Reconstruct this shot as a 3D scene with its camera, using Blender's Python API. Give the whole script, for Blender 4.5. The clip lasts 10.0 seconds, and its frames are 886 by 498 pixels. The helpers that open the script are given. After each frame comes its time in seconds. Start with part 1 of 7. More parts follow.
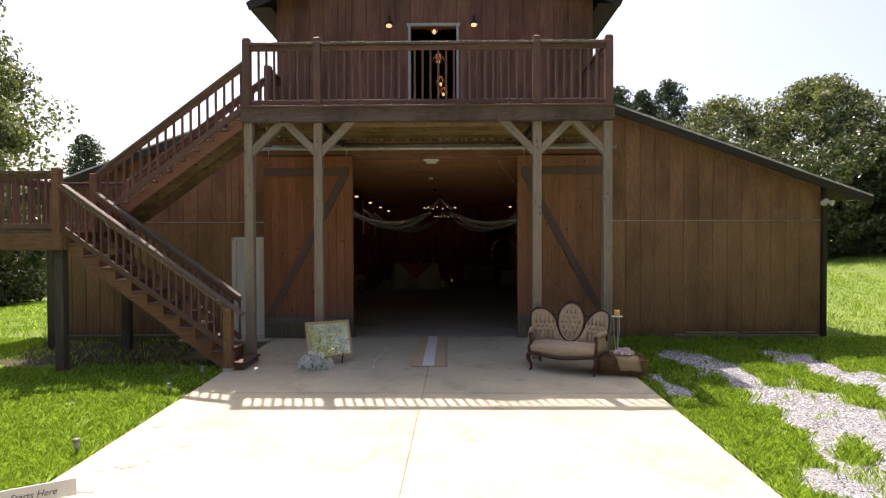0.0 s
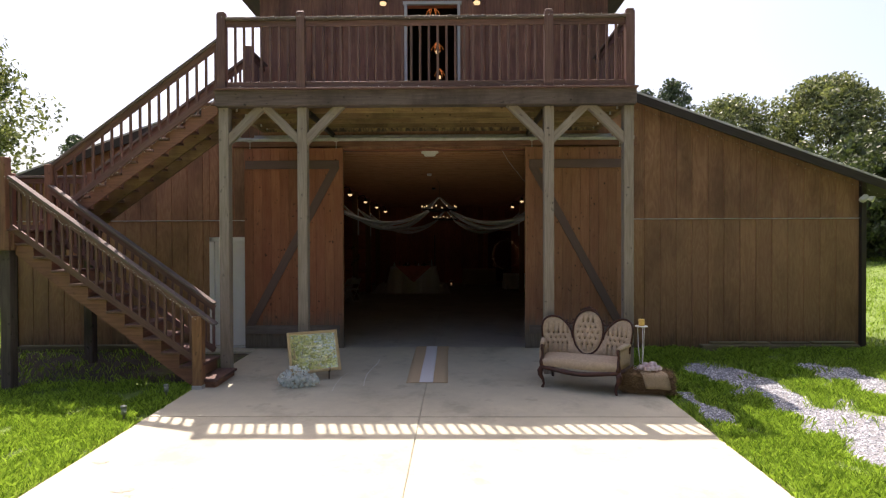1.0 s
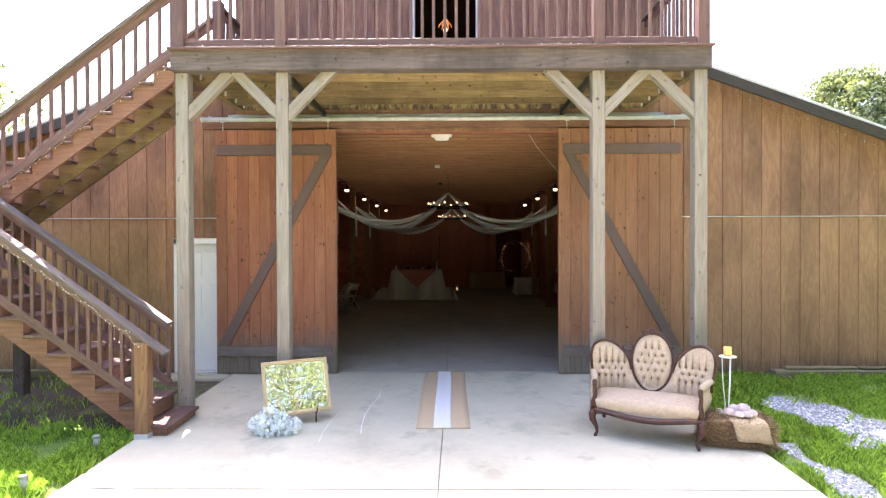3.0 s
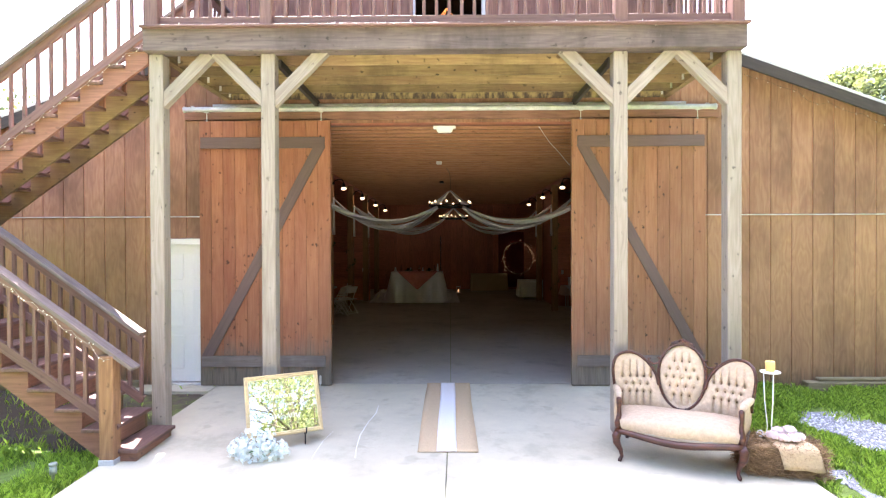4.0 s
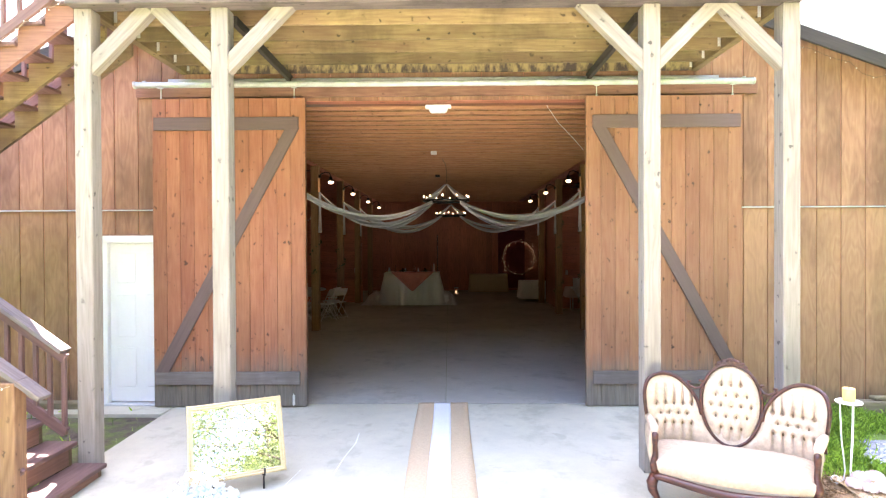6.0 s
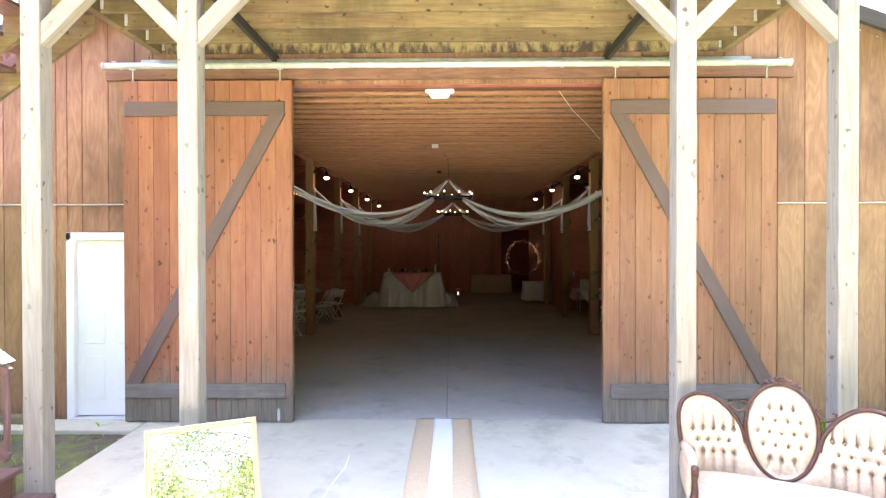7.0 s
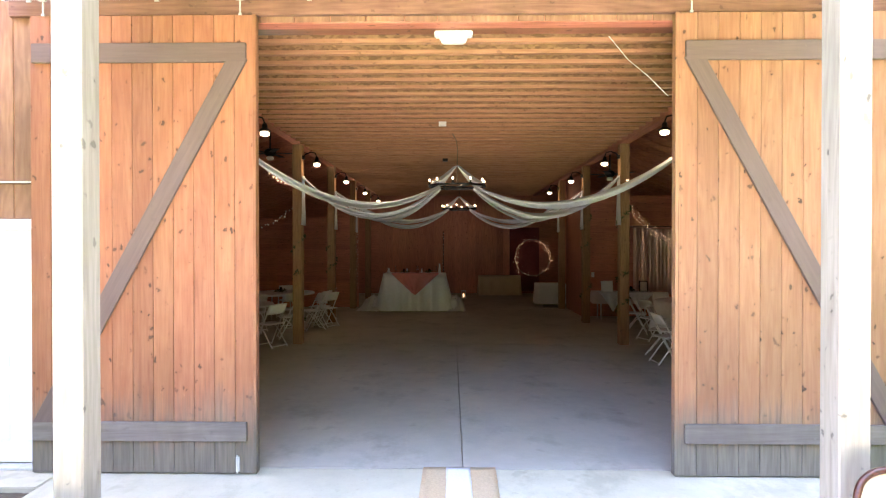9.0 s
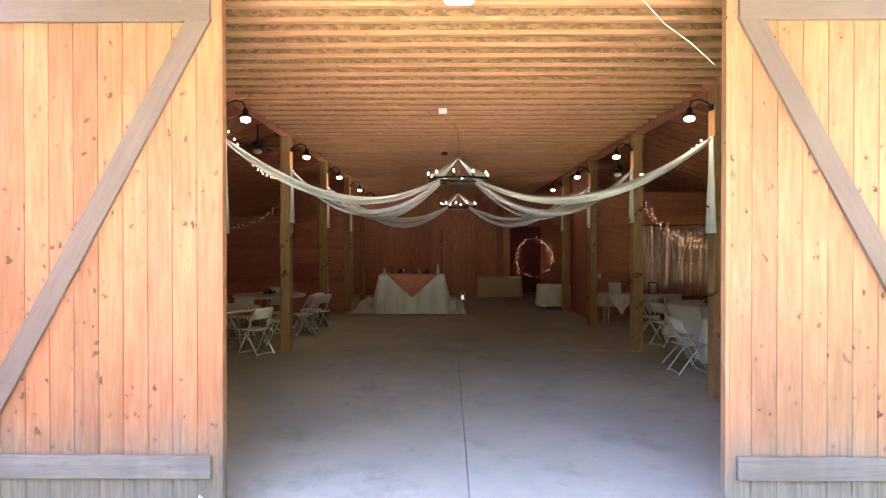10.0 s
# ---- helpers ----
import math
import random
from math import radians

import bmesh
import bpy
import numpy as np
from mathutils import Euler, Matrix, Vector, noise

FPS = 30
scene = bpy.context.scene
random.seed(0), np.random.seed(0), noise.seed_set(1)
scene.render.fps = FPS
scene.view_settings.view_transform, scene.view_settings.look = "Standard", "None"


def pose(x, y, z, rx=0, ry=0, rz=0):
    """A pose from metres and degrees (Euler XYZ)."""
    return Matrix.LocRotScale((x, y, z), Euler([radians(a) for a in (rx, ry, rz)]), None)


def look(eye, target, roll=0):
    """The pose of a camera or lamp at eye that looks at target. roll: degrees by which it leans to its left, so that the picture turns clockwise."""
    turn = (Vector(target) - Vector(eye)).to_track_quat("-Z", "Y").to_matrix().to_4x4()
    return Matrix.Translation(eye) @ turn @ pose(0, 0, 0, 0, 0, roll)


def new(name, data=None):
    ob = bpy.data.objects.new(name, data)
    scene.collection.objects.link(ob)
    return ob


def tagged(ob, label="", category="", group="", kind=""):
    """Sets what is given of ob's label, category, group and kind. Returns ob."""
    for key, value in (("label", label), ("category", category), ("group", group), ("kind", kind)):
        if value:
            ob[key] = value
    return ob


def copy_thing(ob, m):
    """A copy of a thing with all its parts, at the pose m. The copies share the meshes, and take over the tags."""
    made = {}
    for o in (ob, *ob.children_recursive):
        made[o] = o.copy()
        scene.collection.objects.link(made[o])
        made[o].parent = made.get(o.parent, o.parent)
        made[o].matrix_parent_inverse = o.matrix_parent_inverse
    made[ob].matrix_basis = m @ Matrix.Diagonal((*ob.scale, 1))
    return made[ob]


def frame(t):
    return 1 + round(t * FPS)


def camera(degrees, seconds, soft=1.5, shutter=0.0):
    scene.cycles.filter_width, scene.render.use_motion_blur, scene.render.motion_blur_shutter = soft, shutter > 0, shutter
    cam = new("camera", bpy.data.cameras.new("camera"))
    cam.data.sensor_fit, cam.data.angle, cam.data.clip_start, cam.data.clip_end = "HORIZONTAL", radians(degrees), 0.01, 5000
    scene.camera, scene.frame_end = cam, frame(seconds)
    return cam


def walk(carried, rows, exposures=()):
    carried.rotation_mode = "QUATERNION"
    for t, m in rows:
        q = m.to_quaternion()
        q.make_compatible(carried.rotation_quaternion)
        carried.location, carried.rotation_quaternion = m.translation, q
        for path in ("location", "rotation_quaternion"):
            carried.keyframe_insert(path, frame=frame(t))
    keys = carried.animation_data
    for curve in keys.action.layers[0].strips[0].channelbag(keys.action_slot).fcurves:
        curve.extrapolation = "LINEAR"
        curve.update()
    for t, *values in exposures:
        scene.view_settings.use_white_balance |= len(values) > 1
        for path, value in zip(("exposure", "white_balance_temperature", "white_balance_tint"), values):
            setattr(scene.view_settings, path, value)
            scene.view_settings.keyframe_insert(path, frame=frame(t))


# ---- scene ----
cam = camera(75.5, 10.0, 1.25)
EXPOSURES = [(0, 0.76, 7150, 19), (1.0, 0.86, 6950, 20), (1.5, 1.28, 6750, 20), (2.0, 1.96, 6450, 20), (2.5, 2.60, 6350, 20), (4, 3.54, 6380, 20), (5.5, 4.0, 6350, 20), (7.5, 4.30, 6200, 19), (9, 4.74, 6200, 19), (9.5, 4.92, 6200, 20), (10, 5.27, 6200, 22)]
PATH = [
    (0, (0.372, -12.212, 2.073), (0.339, -10.212, 2.041), -0.2),
    (0.5, (0.361, -11.668, 2.032), (0.33, -9.669, 2.007), -0.2),
    (1, (0.331, -11.072, 2.016), (0.303, -9.072, 1.995), -0.2),
    (1.5, (0.271, -10.507, 2.04), (0.245, -8.507, 2.02), -0.1),
    (2, (0.218, -9.981, 2.04), (0.19, -7.981, 2.023), -0.0),
    (2.5, (0.126, -9.52, 2.048), (0.099, -7.521, 2.029), -0.1),
    (4, (-0.002, -8.387, 2.046), (-0.027, -6.387, 2.03), -0.2),
    (4.5, (-0.006, -8.083, 2.039), (-0.031, -6.084, 2.025), -0.2),
    (5, (0.011, -7.796, 2.024), (-0.013, -5.796, 2.01), -0.2),
    (5.5, (0.068, -7.529, 2.011), (0.043, -5.529, 1.998), -0.2),
    (5.7, (0.051, -7.411, 2.019), (0.032, -5.412, 2.002), -0.3),
    (7, (0.044, -6.531, 2.004), (0.018, -4.531, 1.987), -0.1),
    (7.5, (0.043, -6.14, 1.988), (0.017, -4.14, 1.972), -0.1),
    (8, (0.006, -5.715, 1.958), (-0.02, -3.715, 1.941), -0.1),
    (8.5, (-0.059, -5.296, 1.937), (-0.086, -3.296, 1.922), -0.0),
    (9, (-0.097, -4.895, 1.925), (-0.127, -2.896, 1.91), -0.0),
    (9.5, (-0.127, -4.486, 1.917), (-0.154, -2.487, 1.901), -0.1),
    (10, (-0.163, -4.1, 1.903), (-0.181, -2.1, 1.889), -0.0),
]
walk(cam, [(t, look(eye, target, roll)) for t, eye, target, roll in PATH],
     exposures=EXPOSURES)

# ---- light ----
SUN_WAY = Vector((0.136, -0.473, -1.0)).normalized()
world = bpy.data.worlds.new("sky")
scene.world = world
world.use_nodes = True
wn = world.node_tree.nodes
sky = wn.new("ShaderNodeTexSky")
sky.sky_type = "NISHITA"
sky.sun_disc = False
sky.sun_elevation = math.asin(-SUN_WAY.z)
sky.sun_rotation = math.atan2(-SUN_WAY.x, -SUN_WAY.y)
sky.dust_density = 4.0
sky.air_density = 1.0
world.node_tree.links.new(sky.outputs[0], wn["Background"].inputs[0])
wn["Background"].inputs[1].default_value = 0.15
sun = new("sun", bpy.data.lights.new("sun", "SUN"))
sun.data.energy, sun.data.angle, sun.data.color = 4.6, radians(0.5), (1.0, 0.95, 0.87)
sun.matrix_world = look((0, 0, 30), Vector((0, 0, 30)) + SUN_WAY)


def lamp(name, kind, energy, colour, place, size=0.05):
    data = bpy.data.lights.new(name, kind)
    data.energy, data.color = energy, colour
    data.shadow_soft_size = size
    ob = new(name, data)
    ob.location = place
    return ob


# ---- materials ----
def material(name):
    m = bpy.data.materials.new(name)
    m.use_nodes = True
    return m, m.node_tree.nodes, m.node_tree.links, m.node_tree.nodes["Principled BSDF"]


def math_node(n, l, op, a, b=None, clamp=False):
    q = n.new("ShaderNodeMath")
    q.operation, q.use_clamp = op, clamp
    for i, v in enumerate((a, b)):
        if v is None:
            continue
        if isinstance(v, (int, float)):
            q.inputs[i].default_value = v
        else:
            l.new(v, q.inputs[i])
    return q.outputs[0]


def ramp(n, l, value, lo, hi, a=0.0, b=1.0):
    q = n.new("ShaderNodeMapRange")
    q.inputs[1].default_value, q.inputs[2].default_value = lo, hi
    q.inputs[3].default_value, q.inputs[4].default_value = a, b
    l.new(value, q.inputs[0])
    return q.outputs[0]


def mix(n, l, fac, a, b, how="MIX"):
    q = n.new("ShaderNodeMix")
    q.data_type, q.blend_type = "RGBA", how
    for socket, v in ((q.inputs[0], fac), (q.inputs[6], a), (q.inputs[7], b)):
        if isinstance(v, (int, float)):
            socket.default_value = v
        elif isinstance(v, tuple):
            socket.default_value = (*v, 1.0)
        else:
            l.new(v, socket)
    return q.outputs[2]


def coords(n, l, scale, per_object=True, source="Object"):
    c = n.new("ShaderNodeTexCoord")
    v = c.outputs[source]
    if per_object:
        info = n.new("ShaderNodeObjectInfo")
        mul = math_node(n, l, "MULTIPLY", info.outputs["Random"], 91.0)
        add = n.new("ShaderNodeVectorMath")
        l.new(v, add.inputs[0])
        l.new(mul, add.inputs[1])
        v = add.outputs[0]
    s = n.new("ShaderNodeVectorMath")
    s.operation = "MULTIPLY"
    s.inputs[1].default_value = scale
    l.new(v, s.inputs[0])
    return s.outputs[0]


def noise_tex(n, l, vec, scale=1.0, detail=4.0, rough=0.55):
    q = n.new("ShaderNodeTexNoise")
    q.inputs["Scale"].default_value = scale
    q.inputs["Detail"].default_value = detail
    q.inputs["Roughness"].default_value = rough
    l.new(vec, q.inputs["Vector"])
    return q.outputs["Fac"]


def bump(n, l, bsdf, height, strength=0.3, distance=0.01):
    b = n.new("ShaderNodeBump")
    b.inputs["Strength"].default_value, b.inputs["Distance"].default_value = strength, distance
    l.new(height, b.inputs["Height"])
    l.new(b.outputs[0], bsdf.inputs["Normal"])


def wood(name, light, dark, knots=0.0, vary=0.25, rough=0.7, stain=None, stain_amount=0.5, foot=None, foot_from=0.25, foot_to=0.6, figure=0.3, weather=0.0, loops=(0.55, 5.5, 11.0)):
    """Sawn timber with its grain along local X. foot: a weathered colour at the lower end of boards that stand upright; figure: the arched growth lines; weather: dark blotches that run across boards; loops: size along and across and number of the growth lines."""
    m, n, l, bsdf = material(name)
    grain = noise_tex(n, l, coords(n, l, (1.5, 22, 22)), 1.6, 6, 0.6)
    fine = noise_tex(n, l, coords(n, l, (6, 130, 130)), 1.0, 3, 0.6)
    blot = noise_tex(n, l, coords(n, l, (0.9, 2.5, 2.5)), 1.0, 4, 0.6)
    both = math_node(n, l, "ADD", math_node(n, l, "MULTIPLY", grain, 0.7), math_node(n, l, "MULTIPLY", fine, 0.3))
    rings = noise_tex(n, l, coords(n, l, (loops[0], loops[1], loops[1])), 1.0, 2.5, 0.45)
    rings = math_node(n, l, "PINGPONG", math_node(n, l, "MULTIPLY", rings, loops[2]), 0.5)
    both = math_node(n, l, "ADD", both, math_node(n, l, "MULTIPLY", math_node(n, l, "SUBTRACT", rings, 0.25), figure))
    col = mix(n, l, ramp(n, l, both, 0.33, 0.70), dark, light)
    if stain:
        col = mix(n, l, math_node(n, l, "MULTIPLY", ramp(n, l, blot, 0.42, 0.7), stain_amount), col, stain)
    if knots:
        warp = n.new("ShaderNodeTexNoise")
        warp.inputs["Scale"].default_value = 14.0
        warp.inputs["Detail"].default_value = 3.0
        l.new(coords(n, l, (1, 1, 1)), warp.inputs["Vector"])
        push = n.new("ShaderNodeVectorMath")
        push.operation = "MULTIPLY_ADD"
        l.new(warp.outputs["Color"], push.inputs[0])
        push.inputs[1].default_value = (0.9, 1.3, 1.3)
        l.new(coords(n, l, (8.5, 13.0, 13.0)), push.inputs[2])
        v = n.new("ShaderNodeTexVoronoi")
        v.inputs["Scale"].default_value = 1.0
        l.new(push.outputs[0], v.inputs["Vector"])
        tone = n.new("ShaderNodeSeparateColor")
        l.new(v.outputs["Color"], tone.inputs[0])
        size = ramp(n, l, tone.outputs[0], 0.30, 1.0, 0.0, 0.22)
        gap = math_node(n, l, "SUBTRACT", v.outputs["Distance"], size)
        halo = math_node(n, l, "MULTIPLY", ramp(n, l, gap, 0.16, 0.0), 0.35 * knots)
        col = mix(n, l, halo, col, tuple(c * 0.6 for c in dark))
        k = math_node(n, l, "MULTIPLY", ramp(n, l, gap, 0.035, -0.03), ramp(n, l, tone.outputs[1], 0.0, 1.0, 0.45, 1.0))
        col = mix(n, l, math_node(n, l, "MULTIPLY", k, knots), col, tuple(c * 0.13 for c in dark))
    if weather:
        g = n.new("ShaderNodeNewGeometry")
        s = n.new("ShaderNodeVectorMath")
        s.operation = "MULTIPLY"
        s.inputs[1].default_value = (1.5, 1.5, 0.6)
        l.new(g.outputs["Position"], s.inputs[0])
        w = noise_tex(n, l, s.outputs[0], 1.0, 7, 0.62)
        col = mix(n, l, math_node(n, l, "MULTIPLY", ramp(n, l, w, 0.47, 0.66), weather), col, tuple(c * 0.35 for c in dark))
        scuff = noise_tex(n, l, coords(n, l, (9, 14, 14)), 1.0, 6, 0.7)
        col = mix(n, l, math_node(n, l, "MULTIPLY", ramp(n, l, scuff, 0.66, 0.76), 0.35), col, tuple(min(0.8, c * 1.5 + 0.06) for c in light))
    info = n.new("ShaderNodeObjectInfo")
    hsv = n.new("ShaderNodeHueSaturation")
    other = math_node(n, l, "FRACT", math_node(n, l, "MULTIPLY", info.outputs["Random"], 7.31))
    l.new(ramp(n, l, other, 0, 1, 0.5 - 0.02 * vary, 0.5 + 0.02 * vary), hsv.inputs["Hue"])
    l.new(ramp(n, l, info.outputs["Random"], 0, 1, 1 - vary, 1 + vary), hsv.inputs["Value"])
    l.new(col, hsv.inputs["Color"])
    col = hsv.outputs[0]
    if foot:
        c = n.new("ShaderNodeTexCoord")
        sep = n.new("ShaderNodeSeparateXYZ")
        l.new(c.outputs["Object"], sep.inputs[0])
        ragged = math_node(n, l, "ADD", sep.outputs[0], math_node(n, l, "MULTIPLY", math_node(n, l, "ADD", grain, blot), 0.5))
        col = mix(n, l, ramp(n, l, ragged, foot_to + 0.5, foot_from + 0.5), col, mix(n, l, ramp(n, l, both, 0.35, 0.65), tuple(c * 0.6 for c in foot), foot))
    l.new(col, bsdf.inputs["Base Color"])
    l.new(ramp(n, l, fine, 0.2, 0.8, rough - 0.1, rough + 0.15), bsdf.inputs["Roughness"])
    bump(n, l, bsdf, both, 0.35, 0.006)
    return m


def plain(name, colour, rough=0.6, metal=0.0, vary=0.12, scale=6.0, relief=0.1, emit=None, power=0.0):
    m, n, l, bsdf = material(name)
    v = coords(n, l, (scale, scale, scale))
    a = noise_tex(n, l, v, 1.0, 5)
    b = noise_tex(n, l, v, 9.0, 3)
    f = math_node(n, l, "ADD", math_node(n, l, "MULTIPLY", a, 0.6), math_node(n, l, "MULTIPLY", b, 0.4))
    col = mix(n, l, ramp(n, l, f, 0.3, 0.7), tuple(c * (1 - vary) for c in colour), tuple(min(1, c * (1 + vary)) for c in colour))
    l.new(col, bsdf.inputs["Base Color"])
    bsdf.inputs["Metallic"].default_value = metal
    l.new(ramp(n, l, b, 0.3, 0.7, max(0.02, rough - 0.08), min(1, rough + 0.08)), bsdf.inputs["Roughness"])
    if relief:
        bump(n, l, bsdf, f, relief, 0.01)
    if emit:
        bsdf.inputs["Emission Color"].default_value = (*emit, 1)
        bsdf.inputs["Emission Strength"].default_value = power
    return m


def concrete(name, light, dark, spots_amount=0.55):
    m, n, l, bsdf = material(name)
    v = coords(n, l, (1, 1, 1), False)
    big = noise_tex(n, l, v, 0.7, 6, 0.6)
    mid = noise_tex(n, l, v, 5.0, 5, 0.65)
    fine = noise_tex(n, l, v, 60.0, 3, 0.6)
    f = math_node(n, l, "ADD", math_node(n, l, "MULTIPLY", big, 0.6), math_node(n, l, "MULTIPLY", mid, 0.4))
    col = mix(n, l, ramp(n, l, f, 0.35, 0.65), dark, light)
    spots = noise_tex(n, l, coords(n, l, (1, 1, 1), False), 3.1, 2, 0.5)
    col = mix(n, l, math_node(n, l, "MULTIPLY", ramp(n, l, spots, 0.66, 0.72), 0.35), col, tuple(c * 0.6 for c in dark))
    stain = noise_tex(n, l, coords(n, l, (1.0, 0.8, 1), False), 1.3, 9, 0.68)
    col = mix(n, l, math_node(n, l, "MULTIPLY", ramp(n, l, stain, 0.52, 0.66), 0.6), col, tuple(c * 0.72 for c in dark))
    grime = noise_tex(n, l, coords(n, l, (1, 2.2, 1), False), 2.7, 4, 0.6)
    col = mix(n, l, math_node(n, l, "MULTIPLY", ramp(n, l, grime, 0.66, 0.68), spots_amount), col, tuple(c * 0.22 for c in dark))
    col = mix(n, l, math_node(n, l, "MULTIPLY", ramp(n, l, fine, 0.6, 0.75), 0.3), col, tuple(c * 0.55 for c in dark))
    l.new(col, bsdf.inputs["Base Color"])
    l.new(ramp(n, l, mid, 0.3, 0.7, 0.55, 0.85), bsdf.inputs["Roughness"])
    bump(n, l, bsdf, math_node(n, l, "ADD", fine, mid), 0.15, 0.004)
    return m


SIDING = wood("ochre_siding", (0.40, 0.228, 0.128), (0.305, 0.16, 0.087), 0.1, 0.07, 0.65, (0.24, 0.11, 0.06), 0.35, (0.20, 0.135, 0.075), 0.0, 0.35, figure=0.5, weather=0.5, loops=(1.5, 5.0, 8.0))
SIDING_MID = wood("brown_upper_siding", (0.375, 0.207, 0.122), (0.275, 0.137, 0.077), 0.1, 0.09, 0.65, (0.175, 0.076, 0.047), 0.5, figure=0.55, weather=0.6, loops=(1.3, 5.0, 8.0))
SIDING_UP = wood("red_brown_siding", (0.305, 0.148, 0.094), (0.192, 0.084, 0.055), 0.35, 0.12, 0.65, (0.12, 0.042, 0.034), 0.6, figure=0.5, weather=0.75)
DOORWOOD = wood("orange_pine", (0.375, 0.162, 0.088), (0.262, 0.095, 0.048), 0.9, 0.17, 0.6, (0.22, 0.065, 0.03), 0.5, (0.19, 0.158, 0.128), 0.22, 0.72, figure=0.2, weather=0.25)
FADEDPINE = wood("faded_orange_pine", (0.37, 0.188, 0.107), (0.265, 0.115, 0.06), 0.95, 0.14, 0.6, (0.23, 0.09, 0.045), 0.45, (0.20, 0.17, 0.142), 0.22, 0.66, figure=0.25, weather=0.22)
BRACE = wood("dark_stained_brace", (0.158, 0.104, 0.096), (0.118, 0.076, 0.07), 0.1, 0.05, 0.6, figure=0.08, weather=0.12)
GREYRAIL = wood("scuffed_lower_rail", (0.20, 0.168, 0.155), (0.13, 0.105, 0.096), 0.2, 0.1, 0.7, figure=0.2, weather=0.35)
POSTWOOD = wood("weathered_post", (0.345, 0.30, 0.258), (0.235, 0.196, 0.162), 0.75, 0.06, 0.8, (0.20, 0.163, 0.128), 0.3, figure=0.35)
MOSSY = wood("mossy_timber", (0.26, 0.21, 0.13), (0.13, 0.11, 0.055), 0.3, 0.2, 0.85, (0.11, 0.12, 0.05), 0.6)
BEAMWOOD = wood("weathered_beam", (0.185, 0.142, 0.132), (0.10, 0.072, 0.068), 0.8, 0.05, 0.75, (0.07, 0.055, 0.052), 0.55, weather=0.75)
RAILWOOD = wood("brown_stained_rail", (0.203, 0.113, 0.095), (0.117, 0.06, 0.05), 0.3, 0.15, 0.6)
NEWELWOOD = wood("ochre_newel", (0.33, 0.185, 0.09), (0.20, 0.10, 0.046), 0.6, 0.08, 0.65, figure=0.45)
RAILTOP = wood("greyed_hand_rail", (0.235, 0.19, 0.17), (0.125, 0.095, 0.085), 0.3, 0.12, 0.75, figure=0.3, weather=0.35)
STAIRWOOD = wood("red_brown_stair", (0.30, 0.15, 0.098), (0.185, 0.083, 0.053), 0.4, 0.12, 0.6, weather=0.3)
TREATED = wood("treated_joist", (0.325, 0.238, 0.112), (0.185, 0.122, 0.056), 0.9, 0.28, 0.75, (0.12, 0.054, 0.034), 0.65, figure=0.2, weather=0.6)
STAINED, n_, l_, b_ = material("water_stained_joist")
drip_ = noise_tex(n_, l_, coords(n_, l_, (11, 1.2, 5.0), False), 1.0, 4, 0.6)
sep_ = n_.new("ShaderNodeSeparateXYZ")
l_.new(n_.new("ShaderNodeTexCoord").outputs["Object"], sep_.inputs[0])
drip_ = math_node(n_, l_, "SUBTRACT", drip_, math_node(n_, l_, "MULTIPLY", math_node(n_, l_, "ADD", sep_.outputs[2], 0.05), 0.8))
grain_ = noise_tex(n_, l_, coords(n_, l_, (1.5, 22, 22), False), 1.6, 5, 0.6)
l_.new(mix(n_, l_, ramp(n_, l_, drip_, 0.44, 0.62), mix(n_, l_, grain_, (0.24, 0.175, 0.078), (0.33, 0.245, 0.112)), (0.06, 0.04, 0.034)), b_.inputs["Base Color"])
b_.inputs["Roughness"].default_value = 0.8
CEILWOOD = wood("interior_joist", (0.46, 0.235, 0.125), (0.305, 0.138, 0.068), 0.4, 0.12, 0.7)
SUBFLOOR = wood("subfloor_board", (0.4, 0.232, 0.117), (0.272, 0.144, 0.072), 0.5, 0.1, 0.8)
OSB, n_, l_, b_ = material("flake_board")
v_ = n_.new("ShaderNodeTexVoronoi")
v_.inputs["Scale"].default_value = 1.0
l_.new(coords(n_, l_, (22, 40, 40), False), v_.inputs["Vector"])
big_ = noise_tex(n_, l_, coords(n_, l_, (2, 2, 2), False), 1.0, 4)
sep_ = n_.new("ShaderNodeSeparateColor")
l_.new(v_.outputs["Color"], sep_.inputs[0])
flake_ = mix(n_, l_, sep_.outputs[0], (0.15, 0.078, 0.034), (0.33, 0.18, 0.083))
l_.new(mix(n_, l_, math_node(n_, l_, "MULTIPLY", ramp(n_, l_, big_, 0.4, 0.7), 0.5), flake_, (0.16, 0.076, 0.033)), b_.inputs["Base Color"])
b_.inputs["Roughness"].default_value = 0.8
INWALL = wood("interior_red_board", (0.58, 0.22, 0.135), (0.40, 0.14, 0.082), 0.6, 0.15, 0.6, figure=0.35, weather=0.2)
INPOST = wood("interior_post", (0.37, 0.205, 0.095), (0.24, 0.125, 0.056), 0.5, 0.1, 0.7)
SLAB = concrete("concrete", (0.56, 0.522, 0.40), (0.41, 0.381, 0.288), 0.12)
INFLOOR = concrete("interior_concrete", (0.50, 0.472, 0.41), (0.36, 0.337, 0.292), 0.05)
STEEL = plain("galvanised_steel", (0.56, 0.56, 0.55), 0.5, 0.2, 0.25, 8)
BLACK = plain("black_metal", (0.02, 0.02, 0.02), 0.45, 0.6)
WHITE = plain("white_paint", (0.82, 0.80, 0.80), 0.45, 0.0, 0.03, 3, 0.03)
ROOF = plain("dark_roof_metal", (0.07, 0.068, 0.068), 0.7, 0.0, 0.25, 2)
ROOF.node_tree.nodes["Principled BSDF"].inputs["Specular IOR Level"].default_value = 0.05
